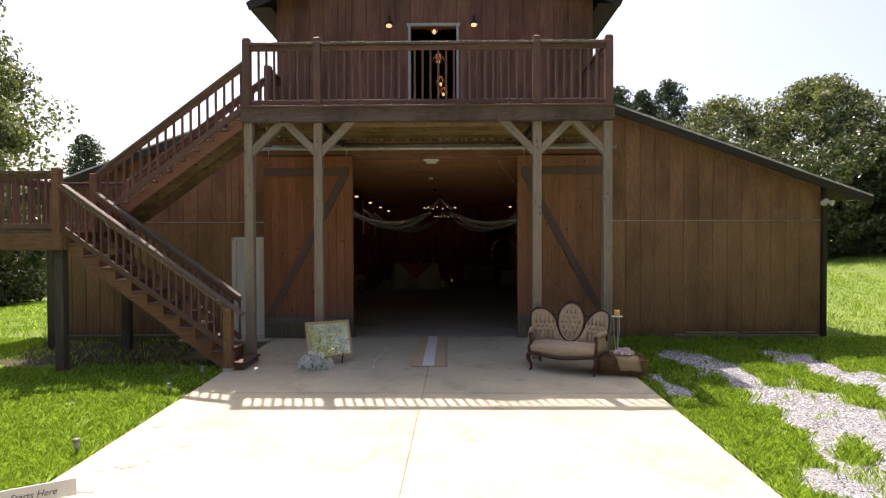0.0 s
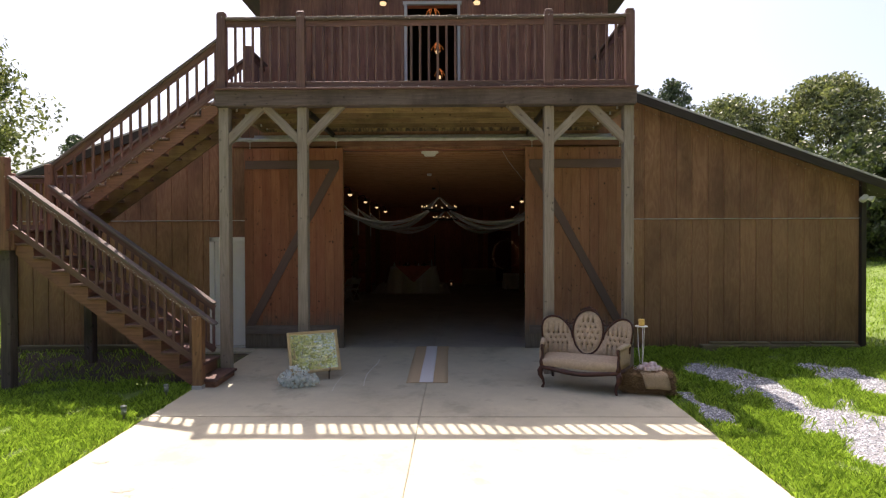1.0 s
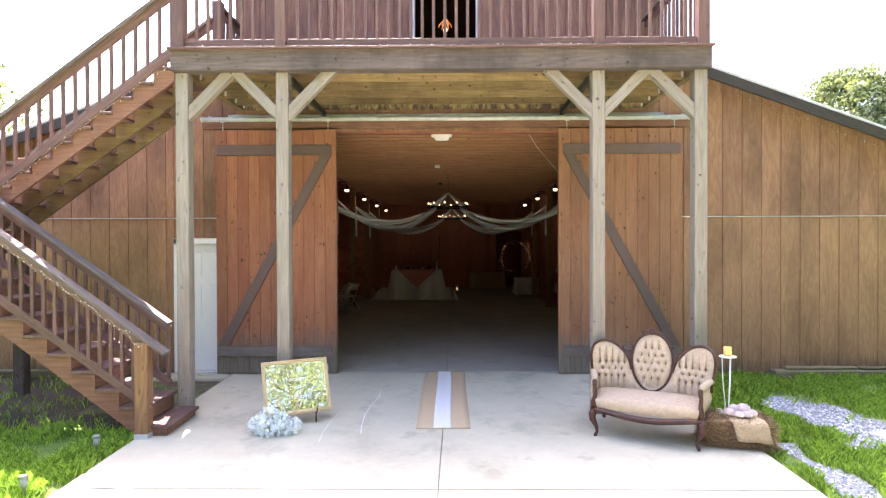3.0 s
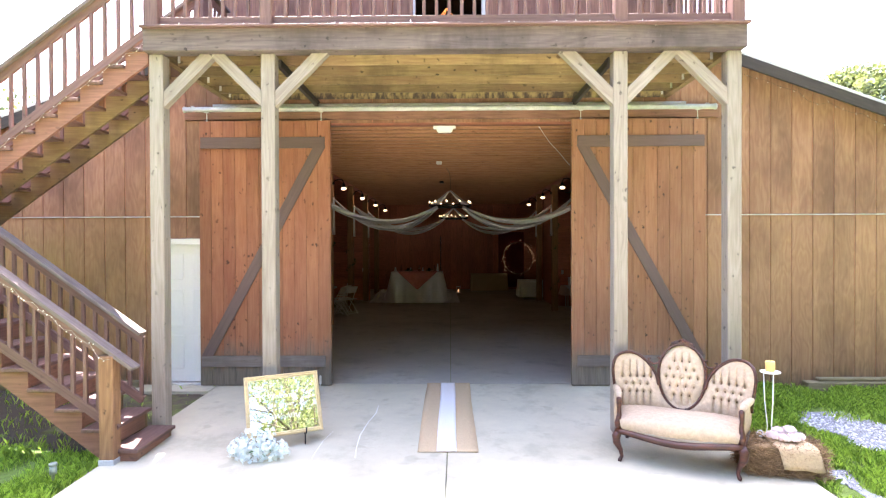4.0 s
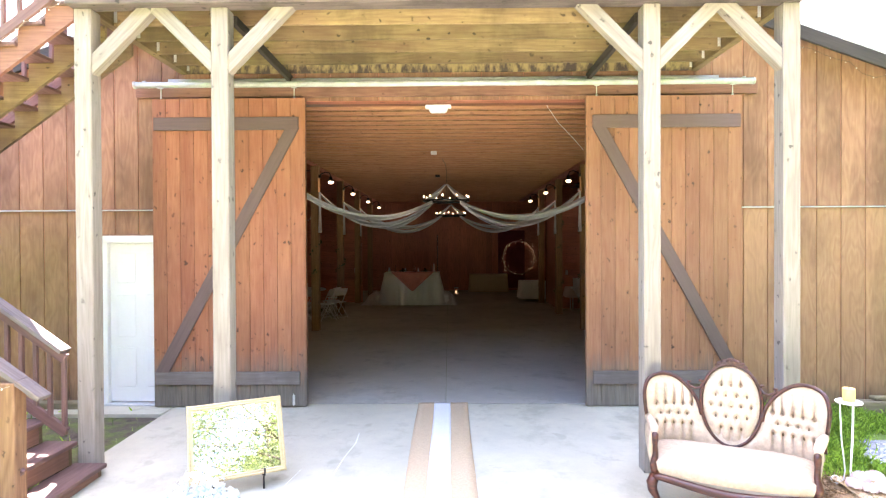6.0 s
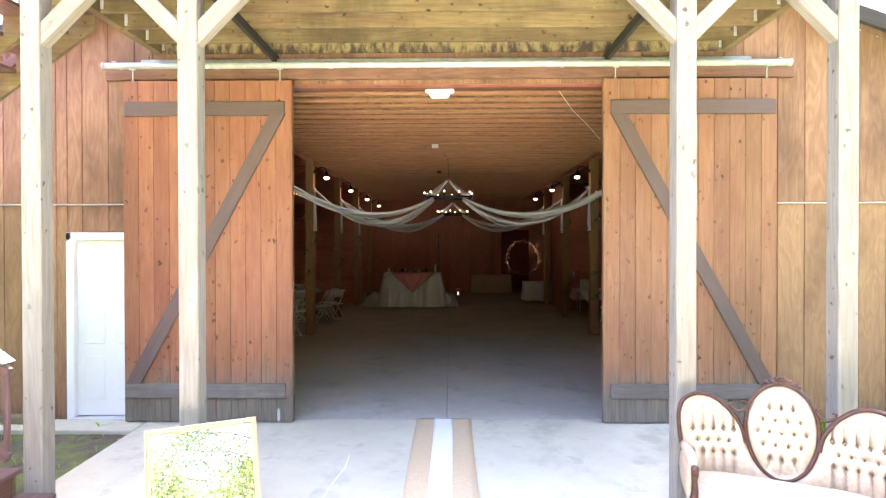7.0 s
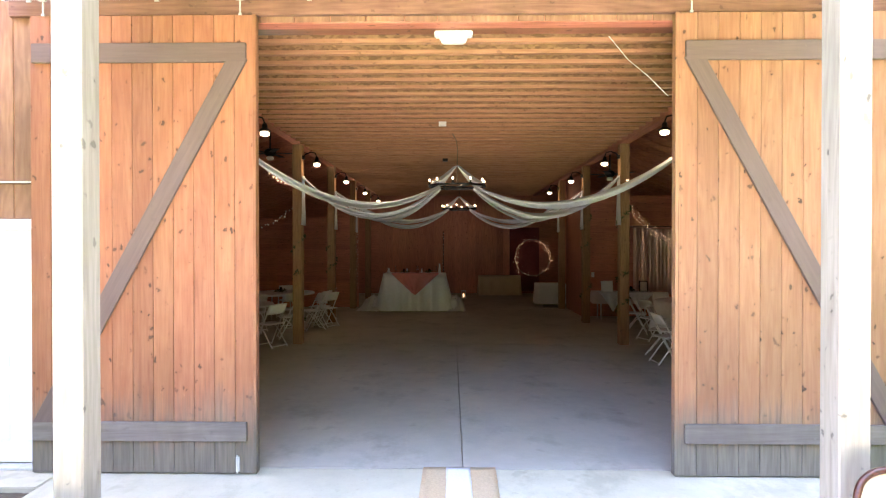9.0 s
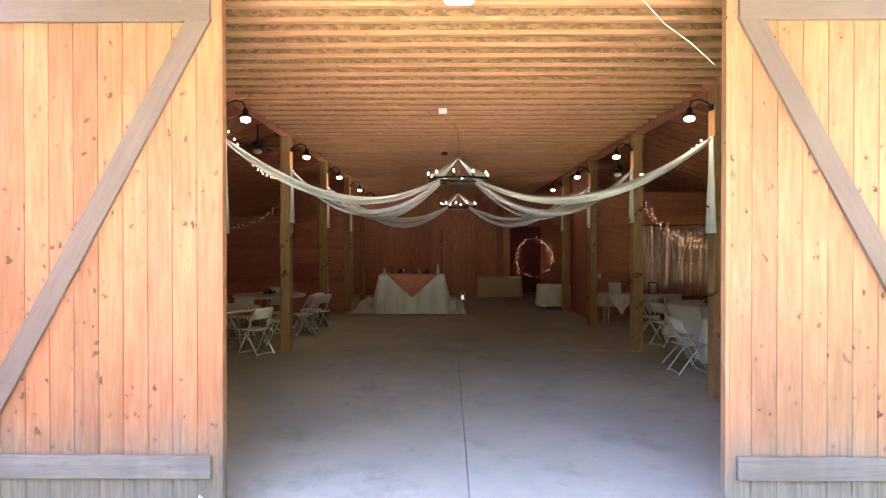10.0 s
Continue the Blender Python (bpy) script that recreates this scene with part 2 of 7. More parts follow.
FASCIA = wood("dark_fascia", (0.055, 0.042, 0.036), (0.03, 0.023, 0.02), 0.2, 0.1, 0.7)


# ---- building blocks ----
def tri_up(bm):
    bmesh.ops.recalc_face_normals(bm, faces=bm.faces)


def add_box(bm, x0, x1, y0, y1, z0, z1):
    vs = [bm.verts.new((x, y, z)) for z in (z0, z1) for y in (y0, y1) for x in (x0, x1)]
    for f in ((0, 2, 3, 1), (4, 5, 7, 6), (0, 1, 5, 4), (2, 6, 7, 3), (0, 4, 6, 2), (1, 3, 7, 5)):
        bm.faces.new([vs[i] for i in f])
    return vs


def data_from(bm, name, mat, smooth=False):
    me = bpy.data.meshes.new(name)
    bm.to_mesh(me)
    bm.free()
    if mat:
        me.materials.append(mat)
    if smooth:
        me.polygons.foreach_set("use_smooth", [True] * len(me.polygons))
    return me


def part(name, bm, mat, parent=None, label="", smooth=False):
    ob = new(name, data_from(bm, name, mat, smooth))
    ob.parent = parent
    return tagged(ob, label)


def empty(name, place=(0, 0, 0), label="", category="", group="", kind=""):
    ob = new(name)
    ob.location = place
    return tagged(ob, label, category, group, kind)


BEAMS = {}


def beam_mesh(name, length, w, h, mat, bevel):
    key = (round(length, 3), round(w, 3), round(h, 3), mat.name, bevel)
    if key not in BEAMS:
        bm = bmesh.new()
        add_box(bm, 0, length, -w / 2, w / 2, -h / 2, h / 2)
        if bevel:
            bmesh.ops.bevel(bm, geom=bm.edges[:], offset=bevel, segments=1, affect="EDGES")
        BEAMS[key] = data_from(bm, name, mat)
    return BEAMS[key]


def local(parent, m):
    """Matrix for a child whose parent may stand anywhere."""
    return parent.matrix_basis.inverted() @ m if parent else m


def beam(name, p0, p1, w, h, mat, parent=None, label="", bevel=0.004, up=(0, 0, 1)):
    """A squared timber from p0 to p1; w across, h along up."""
    p0, p1 = Vector(p0), Vector(p1)
    x = (p1 - p0).normalized()
    up = Vector(up)
    if abs(x.dot(up)) > 0.99:
        up = Vector((0, -1, 0))
    y = up.cross(x).normalized()
    z = x.cross(y)
    m = Matrix((x, y, z)).transposed().to_4x4()
    m.translation = p0
    ob = new(name, beam_mesh(name, (p1 - p0).length, w, h, mat, bevel))
    ob.parent = parent
    root = parent
    total = Matrix()
    chain = []
    while root:
        chain.append(root.matrix_basis)
        root = root.parent
    for b in reversed(chain):
        total = total @ b
    ob.matrix_basis = total.inverted() @ m
    return tagged(ob, label)


def tube(bm, points, radius, sides=8, closed=False):
    """Adds a round tube along points to bm; radius may be a list."""
    pts = [Vector(p) for p in points]
    radii = radius if isinstance(radius, (list, tuple)) else [radius] * len(pts)
    rings = []
    side = None
    for i, p in enumerate(pts):
        a = pts[i - 1] if i or closed else p
        b = pts[(i + 1) % len(pts)] if i + 1 < len(pts) or closed else p
        d = (b - a).normalized()
        if side is None:
            side = d.orthogonal().normalized()
        side = (side - d * side.dot(d)).normalized()
        other = d.cross(side)
        rings.append([bm.verts.new(p + radii[i] * (math.cos(2 * math.pi * k / sides) * side + math.sin(2 * math.pi * k / sides) * other)) for k in range(sides)])
    n = len(rings)
    for i in range(n if closed else n - 1):
        a, b = rings[i], rings[(i + 1) % n]
        for k in range(sides):
            bm.faces.new((a[k], a[(k + 1) % sides], b[(k + 1) % sides], b[k]))
    if not closed:
        bm.faces.new(rings[0][::-1])
        bm.faces.new(rings[-1])


def lathe(bm, profile, sides=16, place=(0, 0, 0)):
    """Turns (r, z) pairs round the z axis."""
    cx, cy, cz = place
    rings = [[bm.verts.new((cx + r * math.cos(2 * math.pi * k / sides), cy + r * math.sin(2 * math.pi * k / sides), cz + z)) for k in range(sides)] for r, z in profile]
    for a, b in zip(rings, rings[1:]):
        for k in range(sides):
            bm.faces.new((a[k], a[(k + 1) % sides], b[(k + 1) % sides], b[k]))
    bm.faces.new(rings[0][::-1])
    bm.faces.new(rings[-1])


# ---- plan ----
SLOPE = 0.025
HALF = 1.745         # half of the barn opening
HEAD = 3.83          # underside of the header
LEAN_X = 8.15        # outer walls of the lean-tos
DECK = 4.43          # deck floor
FRONT = -2.08        # front face of the porch posts
BACK = 17.9          # rear wall


def ground_z(x, y):
    z = -0.05 + SLOPE * np.minimum(y, 0) * (y > -40) + SLOPE * -40 * (y <= -40)
    z = z - 0.09 * np.clip(-9.5 - x, 0, 25)
    z = z + (0.035 * np.clip(x - 9, 0, 40) + 0.12 * np.clip(x - 20, 0, 25)) * np.clip((y + 2) / 20, 0, 1)
    z = z + 0.05 * np.sin(x * 0.31 + 1.0) * np.clip((np.abs(x) - 6) / 8, 0, 1)
    return z


# ---- ground ----
def graded(lo, hi):
    near = np.arange(-16, 16.01, 0.5)
    far = 16 * (1.22 ** np.arange(1, 24))
    a = np.concatenate([-far[::-1], near, far])
    return a[(a >= lo) & (a <= hi)]


def build_ground():
    xs, ys = graded(-1500, 1500), graded(-1500, 1500)
    gx, gy = np.meshgrid(xs, ys)
    gz = ground_z(gx, gy)
    inside = (np.abs(gx) < 8.6) & (gy > 0.3) & (gy < 17.6)
    gz = np.where(inside, -0.3, gz)
    nx, ny = len(xs), len(ys)
    verts = np.stack([gx.ravel(), gy.ravel(), gz.ravel()], 1)
    i = (np.arange(ny - 1)[:, None] * nx + np.arange(nx - 1)[None]).ravel()
    faces = np.stack([i, i + 1, i + nx + 1, i + nx], 1)
    me = bpy.data.meshes.new("ground")
    me.from_pydata(verts.tolist(), [], faces.tolist())
    me.polygons.foreach_set("use_smooth", [True] * len(me.polygons))
    m, n, l, bsdf = material("lawn_soil")
    v = coords(n, l, (1, 1, 1), False)
    a = noise_tex(n, l, v, 0.5, 5)
    b = noise_tex(n, l, v, 14.0, 5, 0.7)
    col = mix(n, l, ramp(n, l, a, 0.35, 0.65), (0.13, 0.20, 0.03), (0.19, 0.28, 0.045))
    col = mix(n, l, ramp(n, l, b, 0.3, 0.6), (0.07, 0.11, 0.02), col)
    l.new(col, bsdf.inputs["Base Color"])
    bsdf.inputs["Roughness"].default_value = 0.9
    bump(n, l, bsdf, b, 0.8, 0.05)
    me.materials.append(m)
    tagged(new("ground", me), "green lawn round the barn, sloping away", "lawn", kind="structure")


build_ground()


SOIL = plain("dark_soil", (0.055, 0.042, 0.028), 0.95, 0, 0.4, 9, 0.6)
for x0, x1, y0, y1, z in ((-3.47, -3.40, -16.0, -2.3, -0.012), (3.25, 3.32, -16.0, -0.1, -0.012)):
    bm = bmesh.new()
    nrow = 60
    rowv = []
    for k in range(nrow + 1):
        y = y0 + (y1 - y0) * k / nrow
        wob = 0.02 * noise.noise(Vector((x0, y * 3.1, 0))) + 0.015 * noise.noise(Vector((x0, y * 9.0, 5)))
        outer, inner = (x0 + wob, x1) if x0 < 0 else (x1 + wob, x0)
        rowv.append([bm.verts.new((inner, y, SLOPE * y + z)), bm.verts.new((outer, y, SLOPE * y - 0.045))])
    for p, q in zip(rowv, rowv[1:]):
        bm.faces.new((p[0], p[1], q[1], q[0]))
    bmesh.ops.recalc_face_normals(bm, faces=bm.faces)
    tagged(part("soil_edge", bm, SOIL), "dark strip of bare soil along the driveway", "soil", kind="structure")
bm = bmesh.new()
grid = [[bm.verts.new((-8.0 + 4.55 * i / 30, -2.35 + 0.25 * math.sin(i * 0.9) * (j == 0) + 2.33 * j / 14, -0.05 + SLOPE * (-2.35 + 2.33 * j / 14) + 0.006 + 0.012 * noise.noise(Vector((i * 0.7, j * 0.7, 0))))) for i in range(31)] for j in range(15)]
for p, q in zip(grid, grid[1:]):
    for i in range(30):
        bm.faces.new((p[i], p[i + 1], q[i + 1], q[i]))
tagged(part("soil_patch", bm, SOIL), "bare dark soil under the outside stairs", "soil", kind="structure")


def slab_piece(name, x0, x1, y0, y1, mat, parent, thick=0.12, lean0=0.0, lean1=0.0):
    """A concrete panel with eased edges that follows the fall of the drive."""
    bm = bmesh.new()
    def z(y):
        return SLOPE * min(y, 0)
    vs = [bm.verts.new((x + lean * y, y, z(y) + dz)) for dz in (-thick, 0) for y in (y0, y1) for x, lean in ((x0, lean0), (x1, lean1))]
    for f in ((0, 2, 3, 1), (4, 5, 7, 6), (0, 1, 5, 4), (2, 6, 7, 3), (0, 4, 6, 2), (1, 3, 7, 5)):
        bm.faces.new([vs[i] for i in f])
    bmesh.ops.bevel(bm, geom=[e for e in bm.edges if all(v.co.z > z(v.co.y) - 0.01 for v in e.verts)], offset=0.007, segments=2, affect="EDGES")
    return part(name, bm, mat, parent)


step = empty("door_step", (0, 0, 0), "low concrete strip in front of the side door", "doorstep", kind="structure")
slab_piece("slab", -5.4, -3.41, -0.40, -0.03, SLAB, step, 0.1)
MOSS, n_, l_, b_ = material("moss_and_soil")
a_ = noise_tex(n_, l_, coords(n_, l_, (3.5, 3.5, 3.5), False), 1.0, 6, 0.65)
c_ = noise_tex(n_, l_, coords(n_, l_, (40, 40, 40), False), 1.0, 4, 0.65)
l_.new(mix(n_, l_, ramp(n_, l_, a_, 0.42, 0.58), mix(n_, l_, c_, (0.05, 0.038, 0.026), (0.15, 0.115, 0.085)), mix(n_, l_, c_, (0.045, 0.07, 0.015), (0.19, 0.22, 0.06))), b_.inputs["Base Color"])
b_.inputs["Roughness"].default_value = 0.95
bump(n_, l_, b_, c_, 0.8, 0.02)
bm = bmesh.new()
grid = [[bm.verts.new((-4.7 + 1.27 * i / 40, -2.0 + 1.58 * j / 32, -0.036 + SLOPE * (-2.0 + 1.58 * j / 32) + 0.014 * noise.noise(Vector((i * 0.35, j * 0.35, 3))) - 0.06 * (i == 0 or j == 0))) for i in range(41)] for j in range(33)]
for p, q in zip(grid, grid[1:]):
    for i in range(40):
        bm.faces.new((p[i], p[i + 1], q[i + 1], q[i]))
tagged(part("moss_patch", bm, MOSS, smooth=True), "mossy bare ground between the stairs and the driveway", "moss", kind="structure")
drive = empty("driveway", (0, 0, 0), "pale concrete driveway in front of the barn", "driveway", kind="structure")
JOINT = 0.006
for a, b, la, lb in ((-3.40, 0.0, 0, 0.014), (0.0, 3.25, 0.014, 0)):
    for c, d in ((-4.12, 0.0), (-10.2, -4.12), (-16.3, -10.2), (-22.4, -16.3), (-34, -22.4)):
        slab_piece("slab", a + JOINT / 2, b - JOINT / 2, c + JOINT / 2, d - JOINT / 2, SLAB, drive, lean0=la, lean1=lb)
floor = empty("floor", (0, 0, 0), "grey smooth concrete floor inside the barn", "floor", kind="structure")
for a, b in ((-8.1, 0.0), (0.0, 8.1)):
    for c, d in ((0.004, 6.2), (6.2, 12.4), (12.4, 17.8)):
        slab_piece("slab", a + JOINT / 2, b - JOINT / 2, c + JOINT / 2, d - JOINT / 2, INFLOOR, floor)


# ---- barn shell ----
def lean_z(x):
    """Underside of the lean-to roof over the front wall."""
    return 4.80 - 0.36 * (abs(x) - 3.8)


GABLE = 0.42


def main_z(x):
    return 6.98 + GABLE * (3.87 - abs(x))


OPENINGS = [(-1.88, 1.88, -1, HEAD), (-4.36, -3.40, -1, 2.15), (-0.50, 0.47, DECK, 6.60)]


def wall_body(name, x0, x1, y0, y1, top, holes, label, mat):
    """A thick wall between x0 and x1, its top following top(x), cut by the holes."""
    bm = bmesh.new()
    xs = sorted({x0, x1, 0.0, 3.36, -3.36, *[h[0] for h in holes], *[h[1] for h in holes]})
    xs = [x for x in xs if x0 <= x <= x1]
    for a, b in zip(xs, xs[1:]):
        mid = (a + b) / 2
        z = -0.12
        cuts = sorted((h[2], h[3]) for h in holes if h[0] < mid < h[1])
        spans = []
        for lo, hi in cuts:
            if lo > z:
                spans.append((z, lo))
            z = hi
        spans.append((z, None))
        for lo, hi in spans:
            ta, tb = (hi, hi) if hi is not None else (top(a), top(b))
            if hi is None and abs(mid) > 3.36:
                ta, tb = lean_z(a), lean_z(b)
            elif hi is None:
                ta, tb = main_z(a), main_z(b)
            vs = [bm.verts.new(p) for p in ((a, y0, lo), (b, y0, lo), (b, y1, lo), (a, y1, lo), (a, y0, ta), (b, y0, tb), (b, y1, tb), (a, y1, ta))]
            for f in ((0, 3, 2, 1), (4, 5, 6, 7), (0, 1, 5, 4), (2, 3, 7, 6), (0, 4, 7, 3), (1, 2, 6, 5)):
                bm.faces.new([vs[i] for i in f])
    ob = part(name, bm, mat)
    return tagged(ob, label, "wall", kind="structure")


wall_front = wall_body("wall_front", -LEAN_X, LEAN_X, 0.025, 0.16, main_z, OPENINGS, "barn front wall of stained plywood siding with vertical grooves", INWALL)
wall_back = wall_body("wall_back", -LEAN_X, LEAN_X, BACK, BACK + 0.15, main_z, [], "rear barn wall of dark red boards", INWALL)
for sign, nm in ((-1, "wall_west"), (1, "wall_east")):
    bm = bmesh.new()
    add_box(bm, sign * LEAN_X - 0.07, sign * LEAN_X + 0.07, 0.165, BACK - 0.005, -0.12, lean_z(LEAN_X))
    tagged(part(nm, bm, INWALL), "low side wall of the barn lean-to", "wall", kind="structure")
    bm = bmesh.new()
    add_box(bm, sign * 3.30 - 0.06, sign * 3.30 + 0.06, 0.165, BACK - 0.005, 4.95, main_z(3.3))
    tagged(part("wall_upper", bm, INWALL), "upper side wall of the barn", "wall", kind="structure")


def siding_board(x0, x1, z0, za, zb, y, mat, thick=0.022):
    """One upright board; its top runs from za at x0 to zb at x1. Grain along local X, which points up."""
    bm = bmesh.new()
    g = 0.002
    pts = [(0, -(x0 + g)), (0, -(x1 - g)), (zb - z0, -(x1 - g)), (za - z0, -(x0 + g))]
    hi = [bm.verts.new((px + (0.004 if i < 2 else -0.004), py + (-0.006 if i in (0, 3) else 0.006), thick)) for i, (px, py) in enumerate(pts)]
    lo = [bm.verts.new((px, py, thick - 0.009)) for px, py in pts]
    bm.faces.new(lo)
    bm.faces.new(hi[::-1])
    for i in range(4):
        j = (i + 1) % 4
        bm.faces.new((lo[i], hi[i], hi[j], lo[j]))
    bmesh.ops.recalc_face_normals(bm, faces=bm.faces)
    ob = part("board", bm, mat, wall_front)
    ob.matrix_basis = Matrix(((0, -1, 0, 0), (0, 0, -1, y), (1, 0, 0, z0), (0, 0, 0, 1)))
    return ob


def clad_front():
    edges = [-LEAN_X]
    while edges[-1] < LEAN_X - 0.2:
        edges.append(edges[-1] + 0.305)
    edges[-1] = LEAN_X
    cuts = [c for h in OPENINGS for c in h[:2]] + [-3.36, 3.36]
    edges = sorted({round(e, 3) for e in edges if all(abs(e - c) > 0.09 for c in cuts)} | set(cuts))
    for a, b in zip(edges, edges[1:]):
        mid = (a + b) / 2
        inner = abs(mid) < 3.36
        roof = main_z if inner else lean_z
        for lo, hi in ((-0.06, 2.455), (2.475, 4.86), (4.866, None)):
            if lo > 4.8 and not inner:
                continue
            spans = [(lo, hi)]
            for h in OPENINGS:
                if h[0] < mid < h[1]:
                    cut = []
                    for s0, s1 in spans:
                        top = s1 if s1 is not None else 99
                        if h[2] >= top or h[3] <= s0:
                            cut.append((s0, s1))
                            continue
                        if h[2] > s0:
                            cut.append((s0, h[2]))
                        if h[3] < top:
                            cut.append((h[3], s1))
                    spans = cut
            for s0, s1 in spans:
                za, zb = (roof(a), roof(b))
                if s1 is not None:
                    za, zb = min(za, s1), min(zb, s1)
                if min(za, zb) - s0 < 0.03:
                    continue
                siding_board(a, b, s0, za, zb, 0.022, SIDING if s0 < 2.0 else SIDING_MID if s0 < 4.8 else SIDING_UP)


clad_front()
for a, b in ((-LEAN_X, -3.62), (3.62, LEAN_X)):
    bm = bmesh.new()
    add_box(bm, a, b, -0.022, 0.02, 2.458, 2.472)
    tagged(part("flashing_trim", bm, STEEL), "thin pale metal flashing between siding sheets", "trim", kind="structure")
for sign in (-1, 1):
    tagged(beam("corner_trim", (sign * (LEAN_X + 0.045), -0.02, -0.06), (sign * (LEAN_X + 0.045), -0.02, lean_z(LEAN_X)), 0.09, 0.10, FASCIA), "dark corner board of the barn", "trim", kind="structure")


def roof_sheet(name, pts, thick, label):
    """A sloping roof panel: four corners on its underside."""
    bm = bmesh.new()
    lo = [bm.verts.new(p) for p in pts]
    hi = [bm.verts.new((p[0], p[1], p[2] + thick)) for p in pts]
    bm.faces.new(lo)
    bm.faces.new(hi[::-1])
    for i in range(4):
        j = (i + 1) % 4
        bm.faces.new((lo[i], hi[i], hi[j], lo[j]))
    bmesh.ops.recalc_face_normals(bm, faces=bm.faces)
    return tagged(part(name, bm, ROOF), label, "roof", kind="structure")


for s in (-1, 1):
    roof_sheet("lean_to_roof", [(s * 3.37, -0.25, 4.80 + 0.36 * 0.43), (s * 9.05, -0.25, 4.80 - 0.36 * 5.25), (s * 9.05, BACK + 0.3, 4.80 - 0.36 * 5.25), (s * 3.37, BACK + 0.3, 4.80 + 0.36 * 0.43)], 0.05, "dark metal lean-to roof")
    roof_sheet("gable_roof", [(0, -0.32, main_z(0)), (s * 3.87, -0.32, main_z(3.87)), (s * 3.87, BACK + 0.3, main_z(3.87)), (0, BACK + 0.3, main_z(0))], 0.06, "dark metal gable roof")
    tagged(beam("fascia_board", (s * 3.45, -0.27, 4.80 + 0.36 * 0.35 - 0.07), (s * 9.03, -0.27, 4.80 - 0.36 * 5.23 - 0.07), 0.035, 0.15, FASCIA), "dark sloping fascia board", "trim", kind="structure")
    tagged(beam("drip_edge", (s * 3.40, -0.285, 4.80 + 0.36 * 0.40 + 0.035), (s * 9.04, -0.285, 4.80 - 0.36 * 5.24 + 0.035), 0.012, 0.035, STEEL), "thin pale metal drip edge of the roof", "trim", kind="structure")
    tagged(beam("fascia_board", (s * 0.01, -0.34, main_z(0) - 0.06), (s * 3.86, -0.34, main_z(3.86) - 0.06), 0.035, 0.17, FASCIA), "dark sloping fascia board", "trim", kind="structure")
    tagged(beam("soffit_board", (s * 3.62, -0.3, main_z(3.87) - 0.06), (s * 3.62, BACK, main_z(3.87) - 0.06), 0.48, 0.02, FASCIA), "dark soffit board", "trim", kind="structure")

# header over the opening and its backing board for the track
tagged(beam("header_beam", (-2.05, 0.24, HEAD + 0.12), (2.05, 0.24, HEAD + 0.12), 0.16, 0.23, DOORWOOD), "orange-brown timber header over the barn opening", "beam", kind="structure")
tagged(beam("track_board", (-3.88, -0.03, 3.96), (3.90, -0.03, 3.96), 0.05, 0.17, STAIRWOOD), "brown board that carries the sliding door track", "trim", kind="structure")

# ---- ceiling of the hall: joists and boards in one mesh ----
bm = bmesh.new()
webs = bmesh.new()
y = 0.62
while y < BACK - 0.1:
    add_box(bm, -3.05, 3.05, y - 0.032, y + 0.032, 3.86, 3.90)
    add_box(bm, -3.05, 3.05, y - 0.032, y + 0.032, 4.10, 4.14)
    add_box(webs, -3.05, 3.05, y - 0.006, y + 0.006, 3.901, 4.099)
    y += 0.321
tagged(part("ceiling_webs", webs, OSB), "flaky board webs of the loft floor joists", "ceiling", kind="structure")
CEIL = part("ceiling", bm, CEILWOOD)
tagged(CEIL, "exposed wooden joists under the loft floor", "ceiling", kind="structure")
bm = bmesh.new()
add_box(bm, -3.2, 3.2, 0.17, BACK - 0.01, 4.144, 4.18)
tagged(part("ceiling_boards", bm, OSB), "wooden subfloor above the joists", "ceiling", kind="structure")

# ---- inner posts and beams ----
POSTS_Y = [0.32, 3.1, 6.2, 9.3, 12.4, 15.5]
for s, px in ((-1, -3.08), (1, 3.22)):
    tagged(beam("hall_beam", (px, 0.17, 3.985), (px, BACK, 3.985), 0.16, 0.25, INWALL), "long dark timber beam along the hall", "beam", kind="structure")
    for py in POSTS_Y[1:] if s < 0 else POSTS_Y[1:-1]:
        tagged(beam("timber_post", (px, py, 0), (px, py, 3.86), 0.18, 0.18, INPOST, bevel=0.008), "square timber post with greenery twined round it", "post", "posts along the hall")

# ---- porch and deck ----
for i, px in enumerate((-3.25, -2.01, 1.872, 3.115)):
    base = SLOPE * FRONT
    post = empty("porch_post", (px, FRONT + 0.075, base), "weathered grey timber porch post with knee braces", "post", "porch posts")
    beam("shaft", (px, FRONT + 0.075, base), (px, FRONT + 0.075, 4.16), 0.155, 0.155, POSTWOOD, post, bevel=0.008)
    for d in (-1, 1):
        if (i == 0 and d < 0) or (i == 3 and d > 0):
            continue
        beam("knee_brace", (px + d * 0.03, FRONT + 0.068, 3.62), (px + d * 0.66, FRONT + 0.062, 4.25), 0.13, 0.10, POSTWOOD, post, up=(0, -1, 0))
deck = empty("balcony", (0, 0, DECK), "dark-stained timber balcony with railing over the barn door", "balcony", kind="structure")
beam("front_beam", (-3.35, FRONT + 0.0, 4.295), (3.21, FRONT + 0.0, 4.295), 0.19, 0.265, BEAMWOOD, deck, bevel=0.01)
for x in (-3.27, 3.13):
    beam("side_beam", (x, FRONT + 0.1, 4.29), (x, -0.01, 4.29), 0.09, 0.24, TREATED, deck)
for y in (-1.62, -1.2, -0.8, -0.4, -0.06):
    beam("joist", (-3.22, y, 4.285), (3.08, y, 4.285), 0.04, 0.235, TREATED if y < -0.1 else STAINED, deck)
    for x in (-3.2, 3.06):
        beam("joist_hanger", (x, y, 4.20), (x, y, 4.34), 0.03, 0.052, STEEL, deck, bevel=0)
